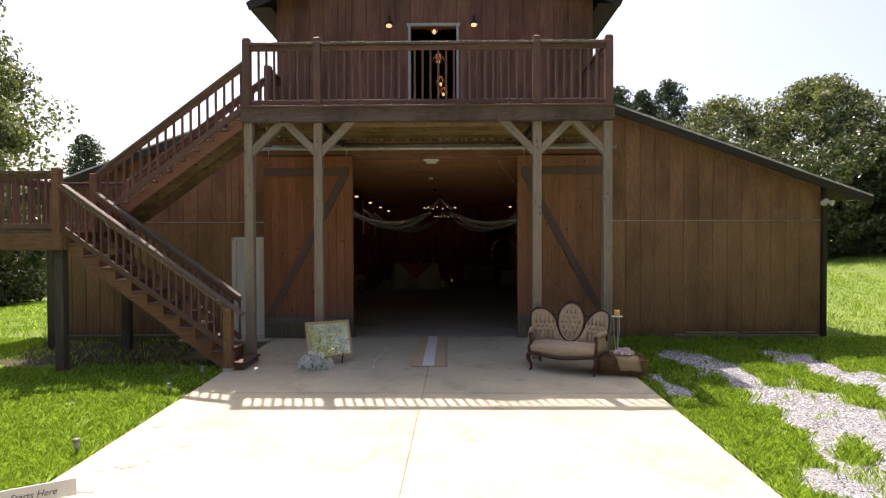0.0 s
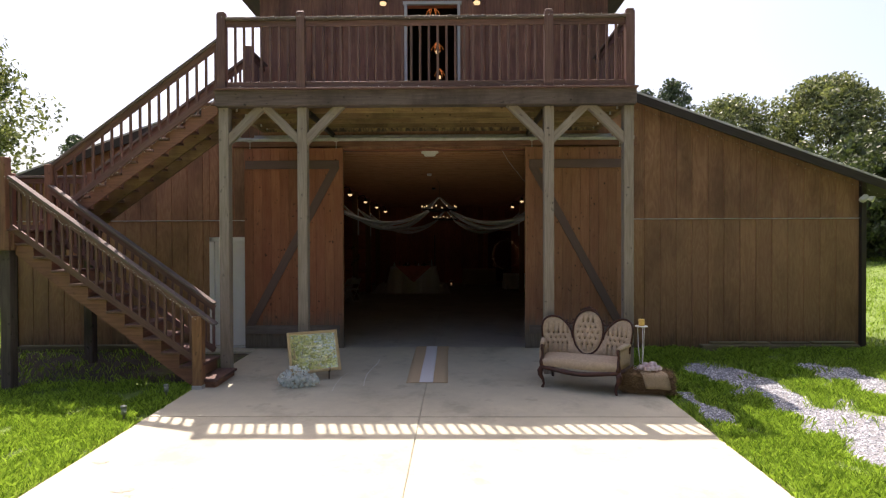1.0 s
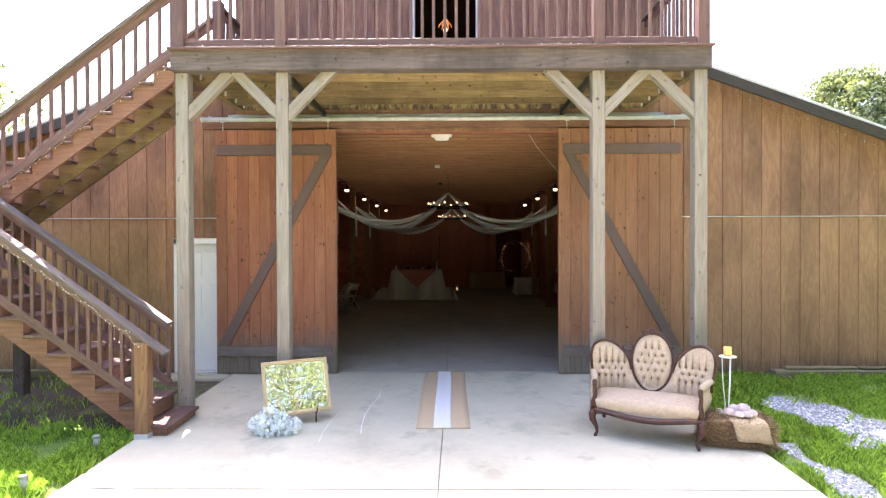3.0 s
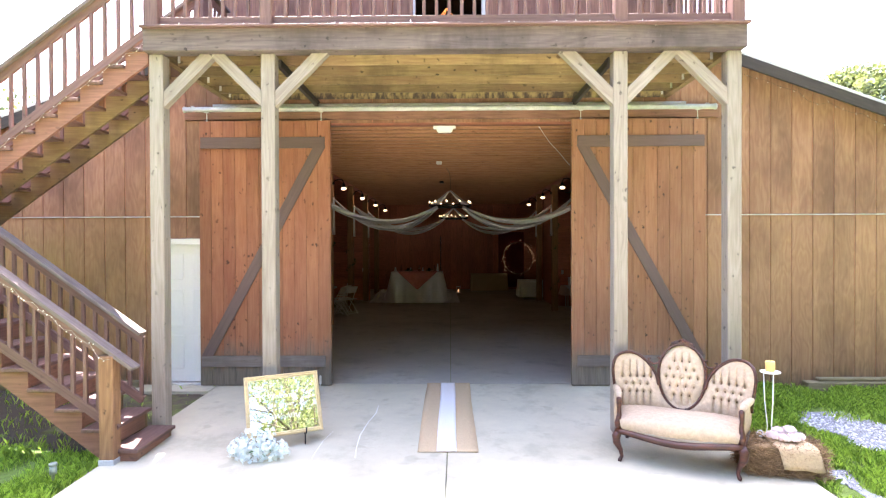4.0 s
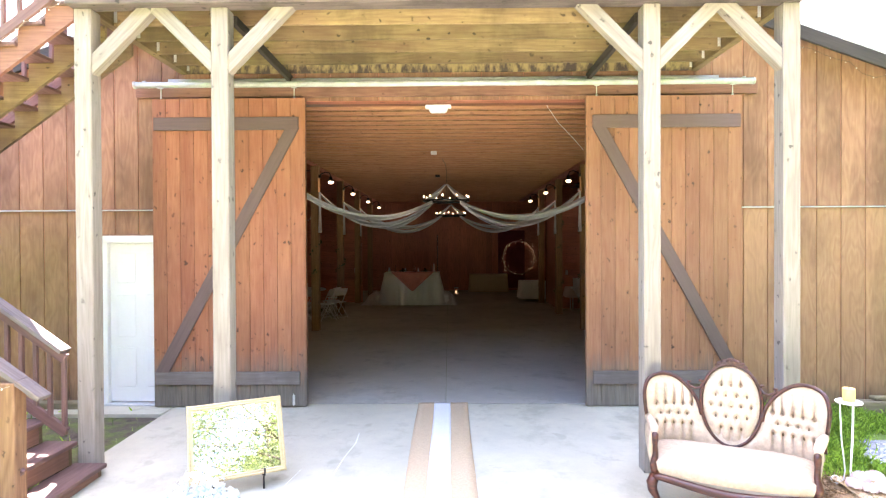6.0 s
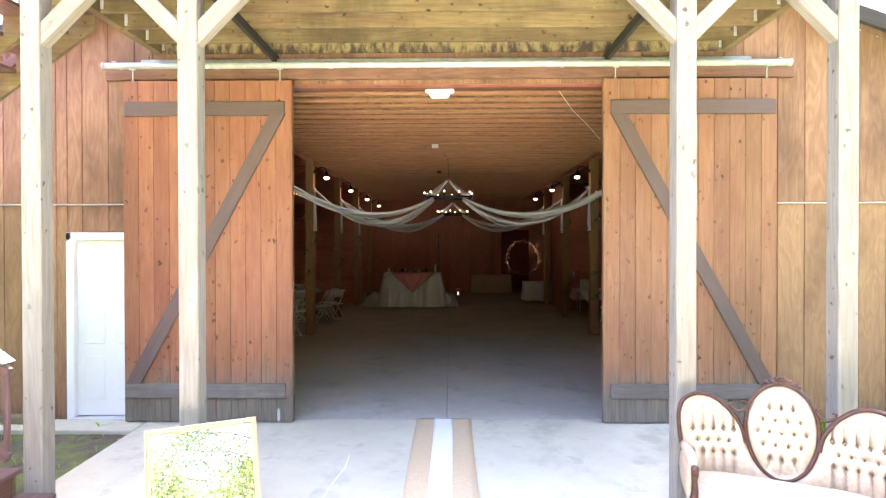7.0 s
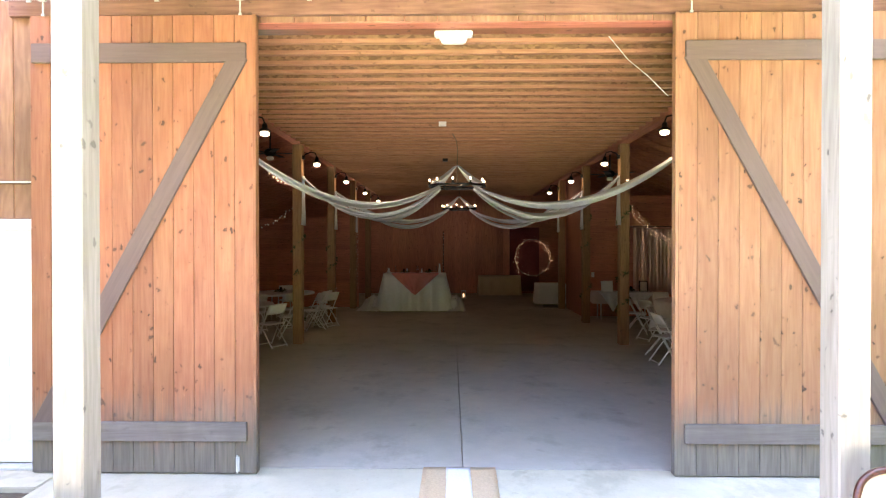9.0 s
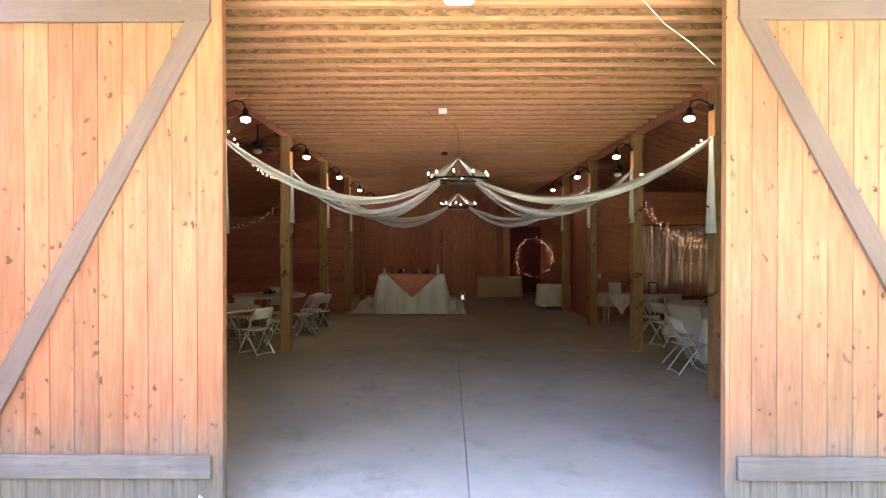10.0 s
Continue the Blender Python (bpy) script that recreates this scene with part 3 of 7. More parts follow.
for k in range(15):
    y = -2.17 + k * 0.146
    beam("deck_board", (-3.36, y, DECK - 0.014), (3.22, y, DECK - 0.014), 0.138, 0.026, RAILWOOD, deck)
for x in (-1.93, 1.80):
    beam("tie_beam", (x, FRONT + 0.16, 4.10), (x, -0.02, 4.10), 0.05, 0.09, FASCIA, deck)


def railing(parent, p0, p1, z0, z1, gap, ends=(0.07, 0.07), inset=0.0):
    """Top rail, bottom rail and balusters between two points; z0, z1: lower rail and hand rail above the line."""
    p0, p1 = Vector(p0), Vector(p1)
    way = (p1 - p0)
    flat = Vector((way.x, way.y, 0)).length
    a, b = p0 + way * (ends[0] / flat), p1 - way * (ends[1] / flat)
    up = Vector((0, 0, 1))
    beam("hand_rail", a + up * z1, b + up * z1, 0.14, 0.038, RAILTOP, parent)
    beam("top_rail", a + up * (z1 - 0.07), b + up * (z1 - 0.07), 0.04, 0.09, RAILWOOD, parent)
    beam("bottom_rail", a + up * z0, b + up * z0, 0.04, 0.09, RAILWOOD, parent)
    n = max(1, round(flat / gap))
    for i in range(n):
        c = p0 + way * ((i + 0.5) / n)
        if (c - p0).length < ends[0] or (p1 - c).length < ends[1]:
            continue
        beam("baluster", c + up * (z0 - 0.03), c + up * (z1 - 0.04), 0.036, 0.036, RAILWOOD, parent, bevel=0.003)


RAIL_Y = FRONT - 0.04
for x in (-3.245, -2.0, 1.855, 3.11):
    beam("rail_post", (x, RAIL_Y, DECK), (x, RAIL_Y, 5.60), 0.135, 0.135, RAILWOOD, deck, bevel=0.008)
    beam("post_cap", (x, RAIL_Y, 5.60), (x, RAIL_Y, 5.635), 0.12, 0.12, RAILWOOD, deck, bevel=0.015)
for a, b in ((-3.245, -2.0), (-2.0, 1.855), (1.855, 3.11)):
    railing(deck, (a, RAIL_Y, DECK), (b, RAIL_Y, DECK), 0.07, 1.09, 0.137)
railing(deck, (3.11, RAIL_Y, DECK), (3.11, -0.03, DECK), 0.07, 1.09, 0.137)
beam("rail_post", (-3.245, -0.95, DECK), (-3.245, -0.95, 5.5), 0.135, 0.135, RAILWOOD, deck, bevel=0.008)
railing(deck, (-3.245, -0.95, DECK), (-3.245, -0.03, DECK), 0.07, 1.0, 0.137)

# ---- stairs ----
LAND = 2.24


def flight(name, x0, x1, z0, z1, ya, yb, steps, label, open_risers=False):
    """A straight flight from (x0, z0) to (x1, z1) between y = ya (front) and yb."""
    st = empty(name, (x0, (ya + yb) / 2, z0), label, "stairs", "outside stairs")
    rise, run = (z1 - z0) / steps, (x1 - x0) / (steps - 1)
    for i in range(steps - 1):
        x, z = x0 + run * i, z0 + rise * (i + 1)
        d = 1 if run > 0 else -1
        beam("tread", (x - d * 0.03 + run / 2 + d * 0.01, ya - 0.03, z - 0.019), (x - d * 0.03 + run / 2 + d * 0.01, yb + 0.03, z - 0.019), abs(run) + 0.03, 0.038, RAILWOOD, st, bevel=0.006)
        if open_risers:
            continue
        beam("riser", (x + d * 0.012, ya + 0.02, z - rise / 2 - 0.02), (x + d * 0.012, yb - 0.02, z - rise / 2 - 0.02), 0.02, rise - 0.04, STAIRWOOD, st)
    slope = rise / run
    for y in ((ya + 0.02, yb - 0.02) if not open_risers else (ya + 0.02, (ya + yb) / 2, yb - 0.02)):
        bm = bmesh.new()
        # one quad strip: each step's cheek down to the slanted lower edge
        cols = []
        for i in range(steps - 1):
            for xx, zt in ((x0 + run * i, z0 + rise * (i + 1) - 0.04), (x0 + run * (i + 1), z0 + rise * (i + 1) - 0.04)):
                zb = max(z0, z0 + (xx - x0) * slope - 0.17)
                cols.append((xx, zt, min(zb, zt - 0.02)))
        prev = None
        for xx, zt, zb in cols:
            ring = [bm.verts.new((xx - x0, yy - (ya + yb) / 2, zz - z0)) for yy, zz in ((y - 0.02, zb), (y + 0.02, zb), (y + 0.02, zt), (y - 0.02, zt))]
            if prev:
                for k in range(4):
                    bm.faces.new((prev[k], prev[(k + 1) % 4], ring[(k + 1) % 4], ring[k]))
            else:
                bm.faces.new(ring[::-1])
            prev = ring
        bm.faces.new(prev)
        bmesh.ops.recalc_face_normals(bm, faces=bm.faces)
        part("stringer", bm, STAIRWOOD if y == ya + 0.02 else TREATED, st)
    return st, rise, run


low_flight, rise, run = flight("lower_stairs", -3.09, -6.01, -0.145, LAND, -2.83, -2.12, 12, "red-brown timber stairs with railings rising to a landing")
up_flight, rise2, run2 = flight("upper_stairs", -6.18, -3.37, LAND, DECK, -2.02, -1.02, 12, "red-brown open timber stairs rising from the landing to the balcony", True)

NEWEL_Y = -2.87
beam("newel_post", (-3.32, NEWEL_Y, -0.08), (-3.32, NEWEL_Y, 0.98), 0.14, 0.14, NEWELWOOD, low_flight, bevel=0.008)
beam("post_base", (-3.32, NEWEL_Y, -0.09), (-3.32, NEWEL_Y, -0.02), 0.15, 0.15, STEEL, low_flight, "steel post base", bevel=0.004)
beam("rail_end", (-3.25, NEWEL_Y + 0.01, 0.98), (-3.07, NEWEL_Y + 0.01, 0.85), 0.14, 0.038, RAILTOP, low_flight)
railing(low_flight, (-3.25, NEWEL_Y + 0.01, 0.03), (-6.10, NEWEL_Y + 0.01, 0.03 + 2.85 * 0.7214), 0.22, 0.95, 0.125, (0.0, 0.05))
railing(low_flight, (-3.34, -2.14, 0.09), (-6.02, -2.14, 0.09 + 2.68 * 0.7214), 0.22, 0.95, 0.125, (0.05, 0.05))
railing(up_flight, (-6.02, -2.06, LAND + 0.12), (-3.30, -2.06, LAND + 0.12 + 2.72 * 0.735), 0.10, 0.88, 0.152, (0.05, 0.0))
railing(up_flight, (-6.02, -1.0, LAND + 0.12), (-3.30, -1.0, LAND + 0.12 + 2.72 * 0.735), 0.10, 0.88, 0.152, (0.05, 0.0))

landing = empty("stair_landing", (-6.7, -2.0, LAND), "timber stair landing with railing on square posts", "landing")
for k in range(14):
    y = -2.84 + k * 0.143
    beam("deck_board", (-7.6, y, LAND - 0.014), (-5.9, y, LAND - 0.014), 0.138, 0.026, RAILWOOD, landing)
beam("rim_joist", (-7.6, -2.91, LAND - 0.17), (-6.03, -2.91, LAND - 0.17), 0.045, 0.28, STAIRWOOD, landing)
beam("rim_joist", (-7.6, -0.98, LAND - 0.17), (-5.93, -0.98, LAND - 0.17), 0.045, 0.28, STAIRWOOD, landing)
beam("rim_joist", (-6.02, -2.88, LAND - 0.17), (-5.95, -1.01, LAND - 0.17), 0.045, 0.28, STAIRWOOD, landing)
for x, y in ((-6.14, -2.80), (-6.03, -1.08), (-7.5, -2.80), (-7.5, -1.08)):
    beam("support_post", (x, y, -0.16), (x, y, LAND - 0.3), 0.15, 0.15, BEAMWOOD, landing, bevel=0.008)
for x, y in ((-6.14, NEWEL_Y), (-7.5, NEWEL_Y), (-6.02, -2.06), (-7.5, -1.0), (-6.02, -1.0)):
    beam("newel_post", (x, y, LAND - 0.3), (x, y, 3.28), 0.13, 0.13, STAIRWOOD, landing, bevel=0.008)
railing(landing, (-7.5, NEWEL_Y, LAND), (-6.14, NEWEL_Y, LAND), 0.08, 0.97, 0.125)
railing(landing, (-7.5, -1.0, LAND), (-7.5, NEWEL_Y, LAND), 0.08, 0.97, 0.125)
railing(landing, (-7.5, -1.0, LAND), (-6.02, -1.0, LAND), 0.08, 0.97, 0.125)


# ---- sliding barn doors ----
def barn_door(x0, x1, mirrored, pine, label):
    d = empty("sliding_barn_door", (x0, -0.12, 0.0), label, "barn door", "sliding barn doors")
    n = 11
    w = (x1 - x0) / n
    for i in range(n):
        xa = x0 + w * (i + 0.5)
        beam("door_board", (xa, -0.12, 0.01), (xa, -0.12, 3.84), w - 0.0025, 0.045, pine, d, bevel=0.0035)
    a, b = x0 + 0.03, x1 - 0.068
    if mirrored:
        a, b = x0 + 0.068, x1 - 0.03
    y = -0.16
    beam("upper_rail", (a, y, 3.52), (b, y, 3.52), 0.03, 0.16, BRACE, d)
    beam("lower_rail", (a, y, 0.365), (b, y, 0.365), 0.03, 0.16, GREYRAIL, d)
    p, q = ((a + 0.06, y, 0.40), (b - 0.055, y, 3.50)) if not mirrored else ((b - 0.06, y, 0.40), (a + 0.055, y, 3.50))
    beam("diagonal_brace", p, q, 0.028, 0.15, BRACE, d, up=(1, 0, 0))
    beam("edge_strip", (x1 - 0.004 if not mirrored else x0 + 0.004, -0.118, 0.01), (x1 - 0.004 if not mirrored else x0 + 0.004, -0.118, 3.84), 0.03, 0.075, pine, d)
    for hx in (x0 + 0.12, x1 - 0.12):
        bm = bmesh.new()
        add_box(bm, hx - 0.005, hx + 0.005, -0.156, -0.146, 3.845, 3.96)
        add_box(bm, hx - 0.03, hx + 0.03, -0.19, -0.15, 3.955, 3.968)
        add_box(bm, hx - 0.012, hx + 0.012, -0.158, -0.144, 3.835, 3.85)
        ob = part("hanger", bm, STEEL, d)
        ob.matrix_basis = d.matrix_basis.inverted()
    if not mirrored:
        bm = bmesh.new()
        add_box(bm, x1 - 0.165, x1 - 0.135, -0.156, -0.143, 0.03, 0.15)
        tube(bm, [(x1 - 0.15, -0.163, 0.015), (x1 - 0.15, -0.163, 0.17)], 0.006, 8)
        ob = part("floor_bolt", bm, STEEL, d, "small galvanised floor bolt")
        ob.matrix_basis = d.matrix_basis.inverted()
    return d


barn_door(-3.63, -HALF + 0.01, False, DOORWOOD, "orange-red pine sliding barn door with dark Z brace, standing open")
barn_door(HALF + 0.01, 3.66, True, FADEDPINE, "faded orange pine sliding barn door with dark Z brace, standing open")
bm = bmesh.new()
tube(bm, [(-3.82, -0.17, 4.0), (3.78, -0.17, 4.0)], 0.037, 12)
track = empty("door_track", (0, 0, 0), "galvanised round sliding door track over the doors", "door track")
part("pipe", bm, STEEL, track, smooth=True)
for bx in (-3.7, -2.6, -1.3, 0.0, 1.3, 2.6, 3.66):
    bm = bmesh.new()
    add_box(bm, bx - 0.02, bx + 0.02, -0.205, -0.055, 4.036, 4.044)
    add_box(bm, bx - 0.02, bx + 0.02, -0.064, -0.055, 3.99, 4.036)
    part("bracket", bm, STEEL, track)
for bx in (-3.825, 3.785):
    bm = bmesh.new()
    tube(bm, [(bx - 0.012, -0.17, 4.0), (bx + 0.012, -0.17, 4.0)], 0.044, 12)
    part("end_cap", bm, STEEL, track)
bm = bmesh.new()
tube(bm, [(-3.45, -0.07, 4.075), (3.4, -0.07, 4.075)], 0.025, 10)
tagged(part("conduit", bm, STEEL, None, smooth=True), "weathered steel pipe above the door track", "pipe")

# ---- white side door ----
door_1 = empty("door_1", (-4.3, 0.0, 0.0), "closed white panelled side door in a white frame", "door", kind="structure")
beam("jamb", (-4.31, -0.01, 0), (-4.31, -0.01, 2.14), 0.09, 0.07, WHITE, door_1)
beam("jamb", (-3.42, -0.01, 0), (-3.42, -0.01, 2.14), 0.09, 0.07, WHITE, door_1)
beam("lintel", (-4.355, -0.01, 2.10), (-3.375, -0.01, 2.10), 0.07, 0.09, WHITE, door_1)
door_leaf = beam("leaf", (-3.87, 0.045, 0.03), (-3.87, 0.045, 2.055), 0.80, 0.045, WHITE, door_1)
for px in (-4.06, -3.68):
    for za, zb in ((0.22, 0.72), (0.86, 1.40), (1.54, 1.92)):
        beam("panel", (px, 0.02, za), (px, 0.02, zb), 0.24, 0.012, WHITE, door_leaf, bevel=0.005)
beam("sill", (-4.3, -0.02, 0.0), (-3.4, -0.02, 0.0), 0.12, 0.04, STEEL, door_1)


# ---- more materials ----
LINEN = plain("white_linen", (0.80, 0.80, 0.82), 0.85, 0, 0.05, 20, 0.15)
SHEER = plain("white_voile", (0.66, 0.66, 0.68), 0.9, 0, 0.06, 25, 0.1)
PINK = plain("dusty_rose_satin", (0.60, 0.20, 0.18), 0.35, 0, 0.12, 10, 0.1)
BURLAP = plain("tan_burlap", (0.50, 0.375, 0.235), 0.9, 0, 0.18, 60, 0.3)
LACE = plain("white_lace", (0.72, 0.70, 0.70), 0.85, 0, 0.12, 70, 0.3)
CREAM = plain("cream_brocade", (0.47, 0.36, 0.255), 0.8, 0, 0.22, 28, 0.3)
MAHOGANY = wood("carved_mahogany", (0.10, 0.027, 0.014), (0.025, 0.008, 0.005), 0, 0.05, 0.33)
GOLD = plain("gilt_frame", (0.58, 0.45, 0.25), 0.45, 0.3, 0.2, 30, 0.3)
PLASTIC = plain("white_plastic", (0.78, 0.78, 0.78), 0.4, 0, 0.04, 5, 0.02)
BULB = plain("lit_bulb", (0.9, 0.8, 0.6), 0.3, 0, 0.0, 5, 0, (1.0, 0.72, 0.38), 0.55)
FAIRY = plain("fairy_bulb", (0.9, 0.8, 0.6), 0.3, 0, 0.0, 5, 0, (1.0, 0.56, 0.28), 0.10)
RAILBULB = plain("rail_bulb", (0.86, 0.84, 0.80), 0.25, 0, 0.03, 5, 0, (1.0, 0.85, 0.62), 0.012)
DIMBULB = plain("small_clear_bulb", (0.75, 0.70, 0.60), 0.15, 0, 0.05, 5, 0)
ORANGE = plain("filament_lamp", (0.8, 0.4, 0.15), 0.3, 0, 0.0, 5, 0, (1.0, 0.30, 0.08), 0.25)
STONE = plain("pale_gravel", (0.46, 0.46, 0.48), 0.85, 0, 0.3, 7, 0.2)
HAYM = plain("dry_straw", (0.28, 0.18, 0.095), 0.9, 0, 0.35, 40, 0.4)
WAX = plain("amber_wax", (0.80, 0.52, 0.16), 0.5, 0, 0.06, 8, 0.05)
BARK = plain("bark", (0.12, 0.095, 0.075), 0.95, 0, 0.35, 5, 0.6)
GLASS, gn, gl, gb = material("clear_glass")
gb.inputs["Transmission Weight"].default_value = 1.0
gb.inputs["Roughness"].default_value = 0.02
MIRROR, gn, gl, gb = material("mirror_glass")
gb.inputs["Base Color"].default_value = (0.86, 0.88, 0.83, 1)
gb.inputs["Metallic"].default_value = 1.0
gb.inputs["Roughness"].default_value = 0.015


def leaf(name, light, dark, shine=0.45, through_amount=0.35, glow=(1.0, 1.0, 0.62)):
    m, n, l, bsdf = material(name)
    g = n.new("ShaderNodeNewGeometry")
    col = mix(n, l, g.outputs["Random Per Island"], dark, light)
    l.new(col, bsdf.inputs["Base Color"])
    bsdf.inputs["Roughness"].default_value = shine
    t = n.new("ShaderNodeBsdfTranslucent")
    l.new(mix(n, l, 1.0, col, glow, "MULTIPLY"), t.inputs["Color"])
    s = n.new("ShaderNodeMixShader")
    s.inputs[0].default_value = through_amount
    l.new(bsdf.outputs[0], s.inputs[1])
    l.new(t.outputs[0], s.inputs[2])
    l.new(s.outputs[0], n["Material Output"].inputs["Surface"])
    return m


GRASS = leaf("grass_blade", (0.52, 0.73, 0.13), (0.11, 0.21, 0.03), 0.45, 0.5)
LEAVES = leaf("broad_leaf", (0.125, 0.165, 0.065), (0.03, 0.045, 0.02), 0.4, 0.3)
LEAVES_PINE = leaf("pine_needle", (0.10, 0.14, 0.08), (0.03, 0.05, 0.032), 0.5, 0.25)
IVY = leaf("garland_leaf", (0.10, 0.12, 0.04), (0.04, 0.06, 0.02), 0.5, 0.2)
PETAL_PINK = leaf("pink_petal", (0.95, 0.88, 0.88), (0.80, 0.62, 0.66), 0.6, 0.3, (1, 1, 1))
PETAL_BLUE = leaf("pale_blue_petal", (0.92, 0.93, 0.89), (0.69, 0.79, 0.80), 0.6, 0.3, (1, 1, 1))


def fast_mesh(name, verts, faces, mat, smooth=False):
    """A joined mesh from arrays of equal-sized faces."""
    verts, faces = np.asarray(verts, dtype=np.float32), np.asarray(faces, dtype=np.int32)
    me = bpy.data.meshes.new(name)
    k = faces.shape[1]
    me.vertices.add(len(verts))
    me.vertices.foreach_set("co", verts.ravel())
    me.loops.add(faces.size)
    me.loops.foreach_set("vertex_index", faces.ravel())
    me.polygons.add(len(faces))
    me.polygons.foreach_set("loop_start", np.arange(0, faces.size, k, dtype=np.int32))
    me.polygons.foreach_set("loop_total", np.full(len(faces), k, dtype=np.int32))
    if smooth:
        me.polygons.foreach_set("use_smooth", np.ones(len(faces), dtype=bool))
    me.update(calc_edges=True)
    me.materials.append(mat)
    return me


# ---- inner walls and side aisles ----
def plank_wall(name, x0, x1, y, z0, z1, label, course=0.2, face=-1):
    w = empty(name, ((x0 + x1) / 2, y, z0), label, "wall", kind="structure")
    beam("backing", (x0, y + 0.05, (z0 + z1) / 2), (x1, y + 0.05, (z0 + z1) / 2), 0.05, z1 - z0, INWALL, w)
    n = max(1, round((z1 - z0) / course))
    h = (z1 - z0) / n
    for i in range(n):
        z = z0 + h * (i + 0.5)
        beam("plank", (x0, y, z), (x1, y, z), 0.03, h - 0.006, INWALL, w, bevel=0.005)
    return w


plank_wall("wall_cross_west", -8.05, -2.97, 12.72, 0.0, 2.75, "red-stained plank wall across the side aisle")
plank_wall("wall_cross_east", 3.42, 8.05, 10.58, 0.0, 3.25, "red-stained plank wall across the side aisle")
bm = bmesh.new()
add_box(bm, 3.40, 3.52, 10.66, 12.6, 0.0, 3.83)
tagged(part("wall_passage", bm, INWALL), "dark red passage wall at the rear of the hall", "wall", kind="structure")
hall_back = empty("wall_hall_back", (0, BACK - 0.05, 0), "dark red vertical boards on the rear wall", "wall", kind="structure")
for k in range(22):
    x = -3.0 + (k + 0.5) * 0.275
    beam("board", (x, BACK - 0.02, 0.0), (x, BACK - 0.02, 3.8), 0.268, 0.03, INWALL, hall_back, bevel=0.005)
for s in (-1, 1):
    bm = bmesh.new()
    y = 0.5
    while y < BACK - 0.1:
        a, b = 3.45, 8.0
        za, zb = lean_z(a) - 0.04, lean_z(b) - 0.04
        vs = [bm.verts.new(q) for q in ((s * a, y - 0.02, za - 0.16), (s * b, y - 0.02, zb - 0.16), (s * b, y + 0.02, zb - 0.16), (s * a, y + 0.02, za - 0.16), (s * a, y - 0.02, za), (s * b, y - 0.02, zb), (s * b, y + 0.02, zb), (s * a, y + 0.02, za))]
        for f in ((0, 3, 2, 1), (4, 5, 6, 7), (0, 1, 5, 4), (2, 3, 7, 6), (0, 4, 7, 3), (1, 2, 6, 5)):
            bm.faces.new([vs[i] for i in f])
        y += 0.5
    bmesh.ops.recalc_face_normals(bm, faces=bm.faces)
    tagged(part("ceiling_aisle", bm, INWALL), "reddish rafters of the side aisle roof", "ceiling", kind="structure")
    bm = bmesh.new()
    vs = [bm.verts.new((s * x, yy, lean_z(x) + dz)) for dz in (-0.035, -0.01) for yy in (0.17, BACK - 0.01) for x in (3.4, 8.08)]
    for f in ((0, 2, 3, 1), (4, 5, 7, 6), (0, 1, 5, 4), (2, 6, 7, 3), (0, 4, 6, 2), (1, 3, 7, 5)):
        bm.faces.new([vs[i] for i in f])
    bmesh.ops.recalc_face_normals(bm, faces=bm.faces)
    tagged(part("ceiling_sheathing", bm, INWALL), "reddish boards under the side aisle roof", "ceiling", kind="structure")
    bm = bmesh.new()
    add_box(bm, s * 3.22 - 0.05, s * 3.22 + 0.05, 0.17, BACK - 0.01, 4.185, 4.96)
    tagged(part("wall_loft_side", bm, INWALL), "boards that close the loft above the side aisle", "wall", kind="structure")


# ---- lamps ----
def gooseneck(place, aim, label, group, light=None):
    """A barn lamp: wall plate, bent arm, cap and caged glass; aim is the horizontal way off the wall."""
    g = empty("barn_lamp", place, label, "wall lamp", group)
    ax, ay = aim
    bm = bmesh.new()
    tube(bm, [(0, 0, 0.10), (ax * 0.06, ay * 0.06, 0.16), (ax * 0.16, ay * 0.16, 0.20), (ax * 0.25, ay * 0.25, 0.18), (ax * 0.28, ay * 0.28, 0.10)], 0.012, 8)
    part("arm", bm, BLACK, g, smooth=True)
    bm = bmesh.new()
    lathe(bm, [(0.05, 0.06), (0.05, 0.12), (0.045, 0.13)], 12)
    part("wall_plate", bm, BLACK, g)
    bm = bmesh.new()
    lathe(bm, [(0.025, 0.10), (0.035, 0.08), (0.04, 0.03), (0.085, 0.0), (0.085, -0.012), (0.03, -0.012)], 16, (ax * 0.28, ay * 0.28, 0))
    cap = part("cap", bm, BLACK, g, smooth=True)
    bm = bmesh.new()
    lathe(bm, [(0.02, -0.012), (0.055, -0.02), (0.065, -0.04), (0.055, -0.065), (0.02, -0.078)], 16, (ax * 0.28, ay * 0.28, 0))
    part("globe", bm, BULB, cap, "lit ribbed glass globe", smooth=True)
    if light:
        lamp("barn_lamp_light", "POINT", light, (1.0, 0.73, 0.48), Vector(place) + Vector((ax * 0.28, ay * 0.28, -0.2)), 0.06)
    return g


for px, s in ((-2.99, 1), (3.13, -1)):
    for py in POSTS_Y[1:] if s > 0 else POSTS_Y[1:-1]:
        # left-hand lamps are set stronger, standing in for daylight on that side
        gooseneck((px, py - 0.02, 3.52), (s, 0), "lit black barn lamp with glass globe on a timber post", "hall lamps", 0.17 if (py < 4 and s < 0) else 0.21 if s > 0 else 0.095)
for px in (-0.93, 0.83):
    gooseneck((px, -0.01, 6.56), (0, -1), "lit black barn lamp with glass globe beside the loft door", "loft door lamps")

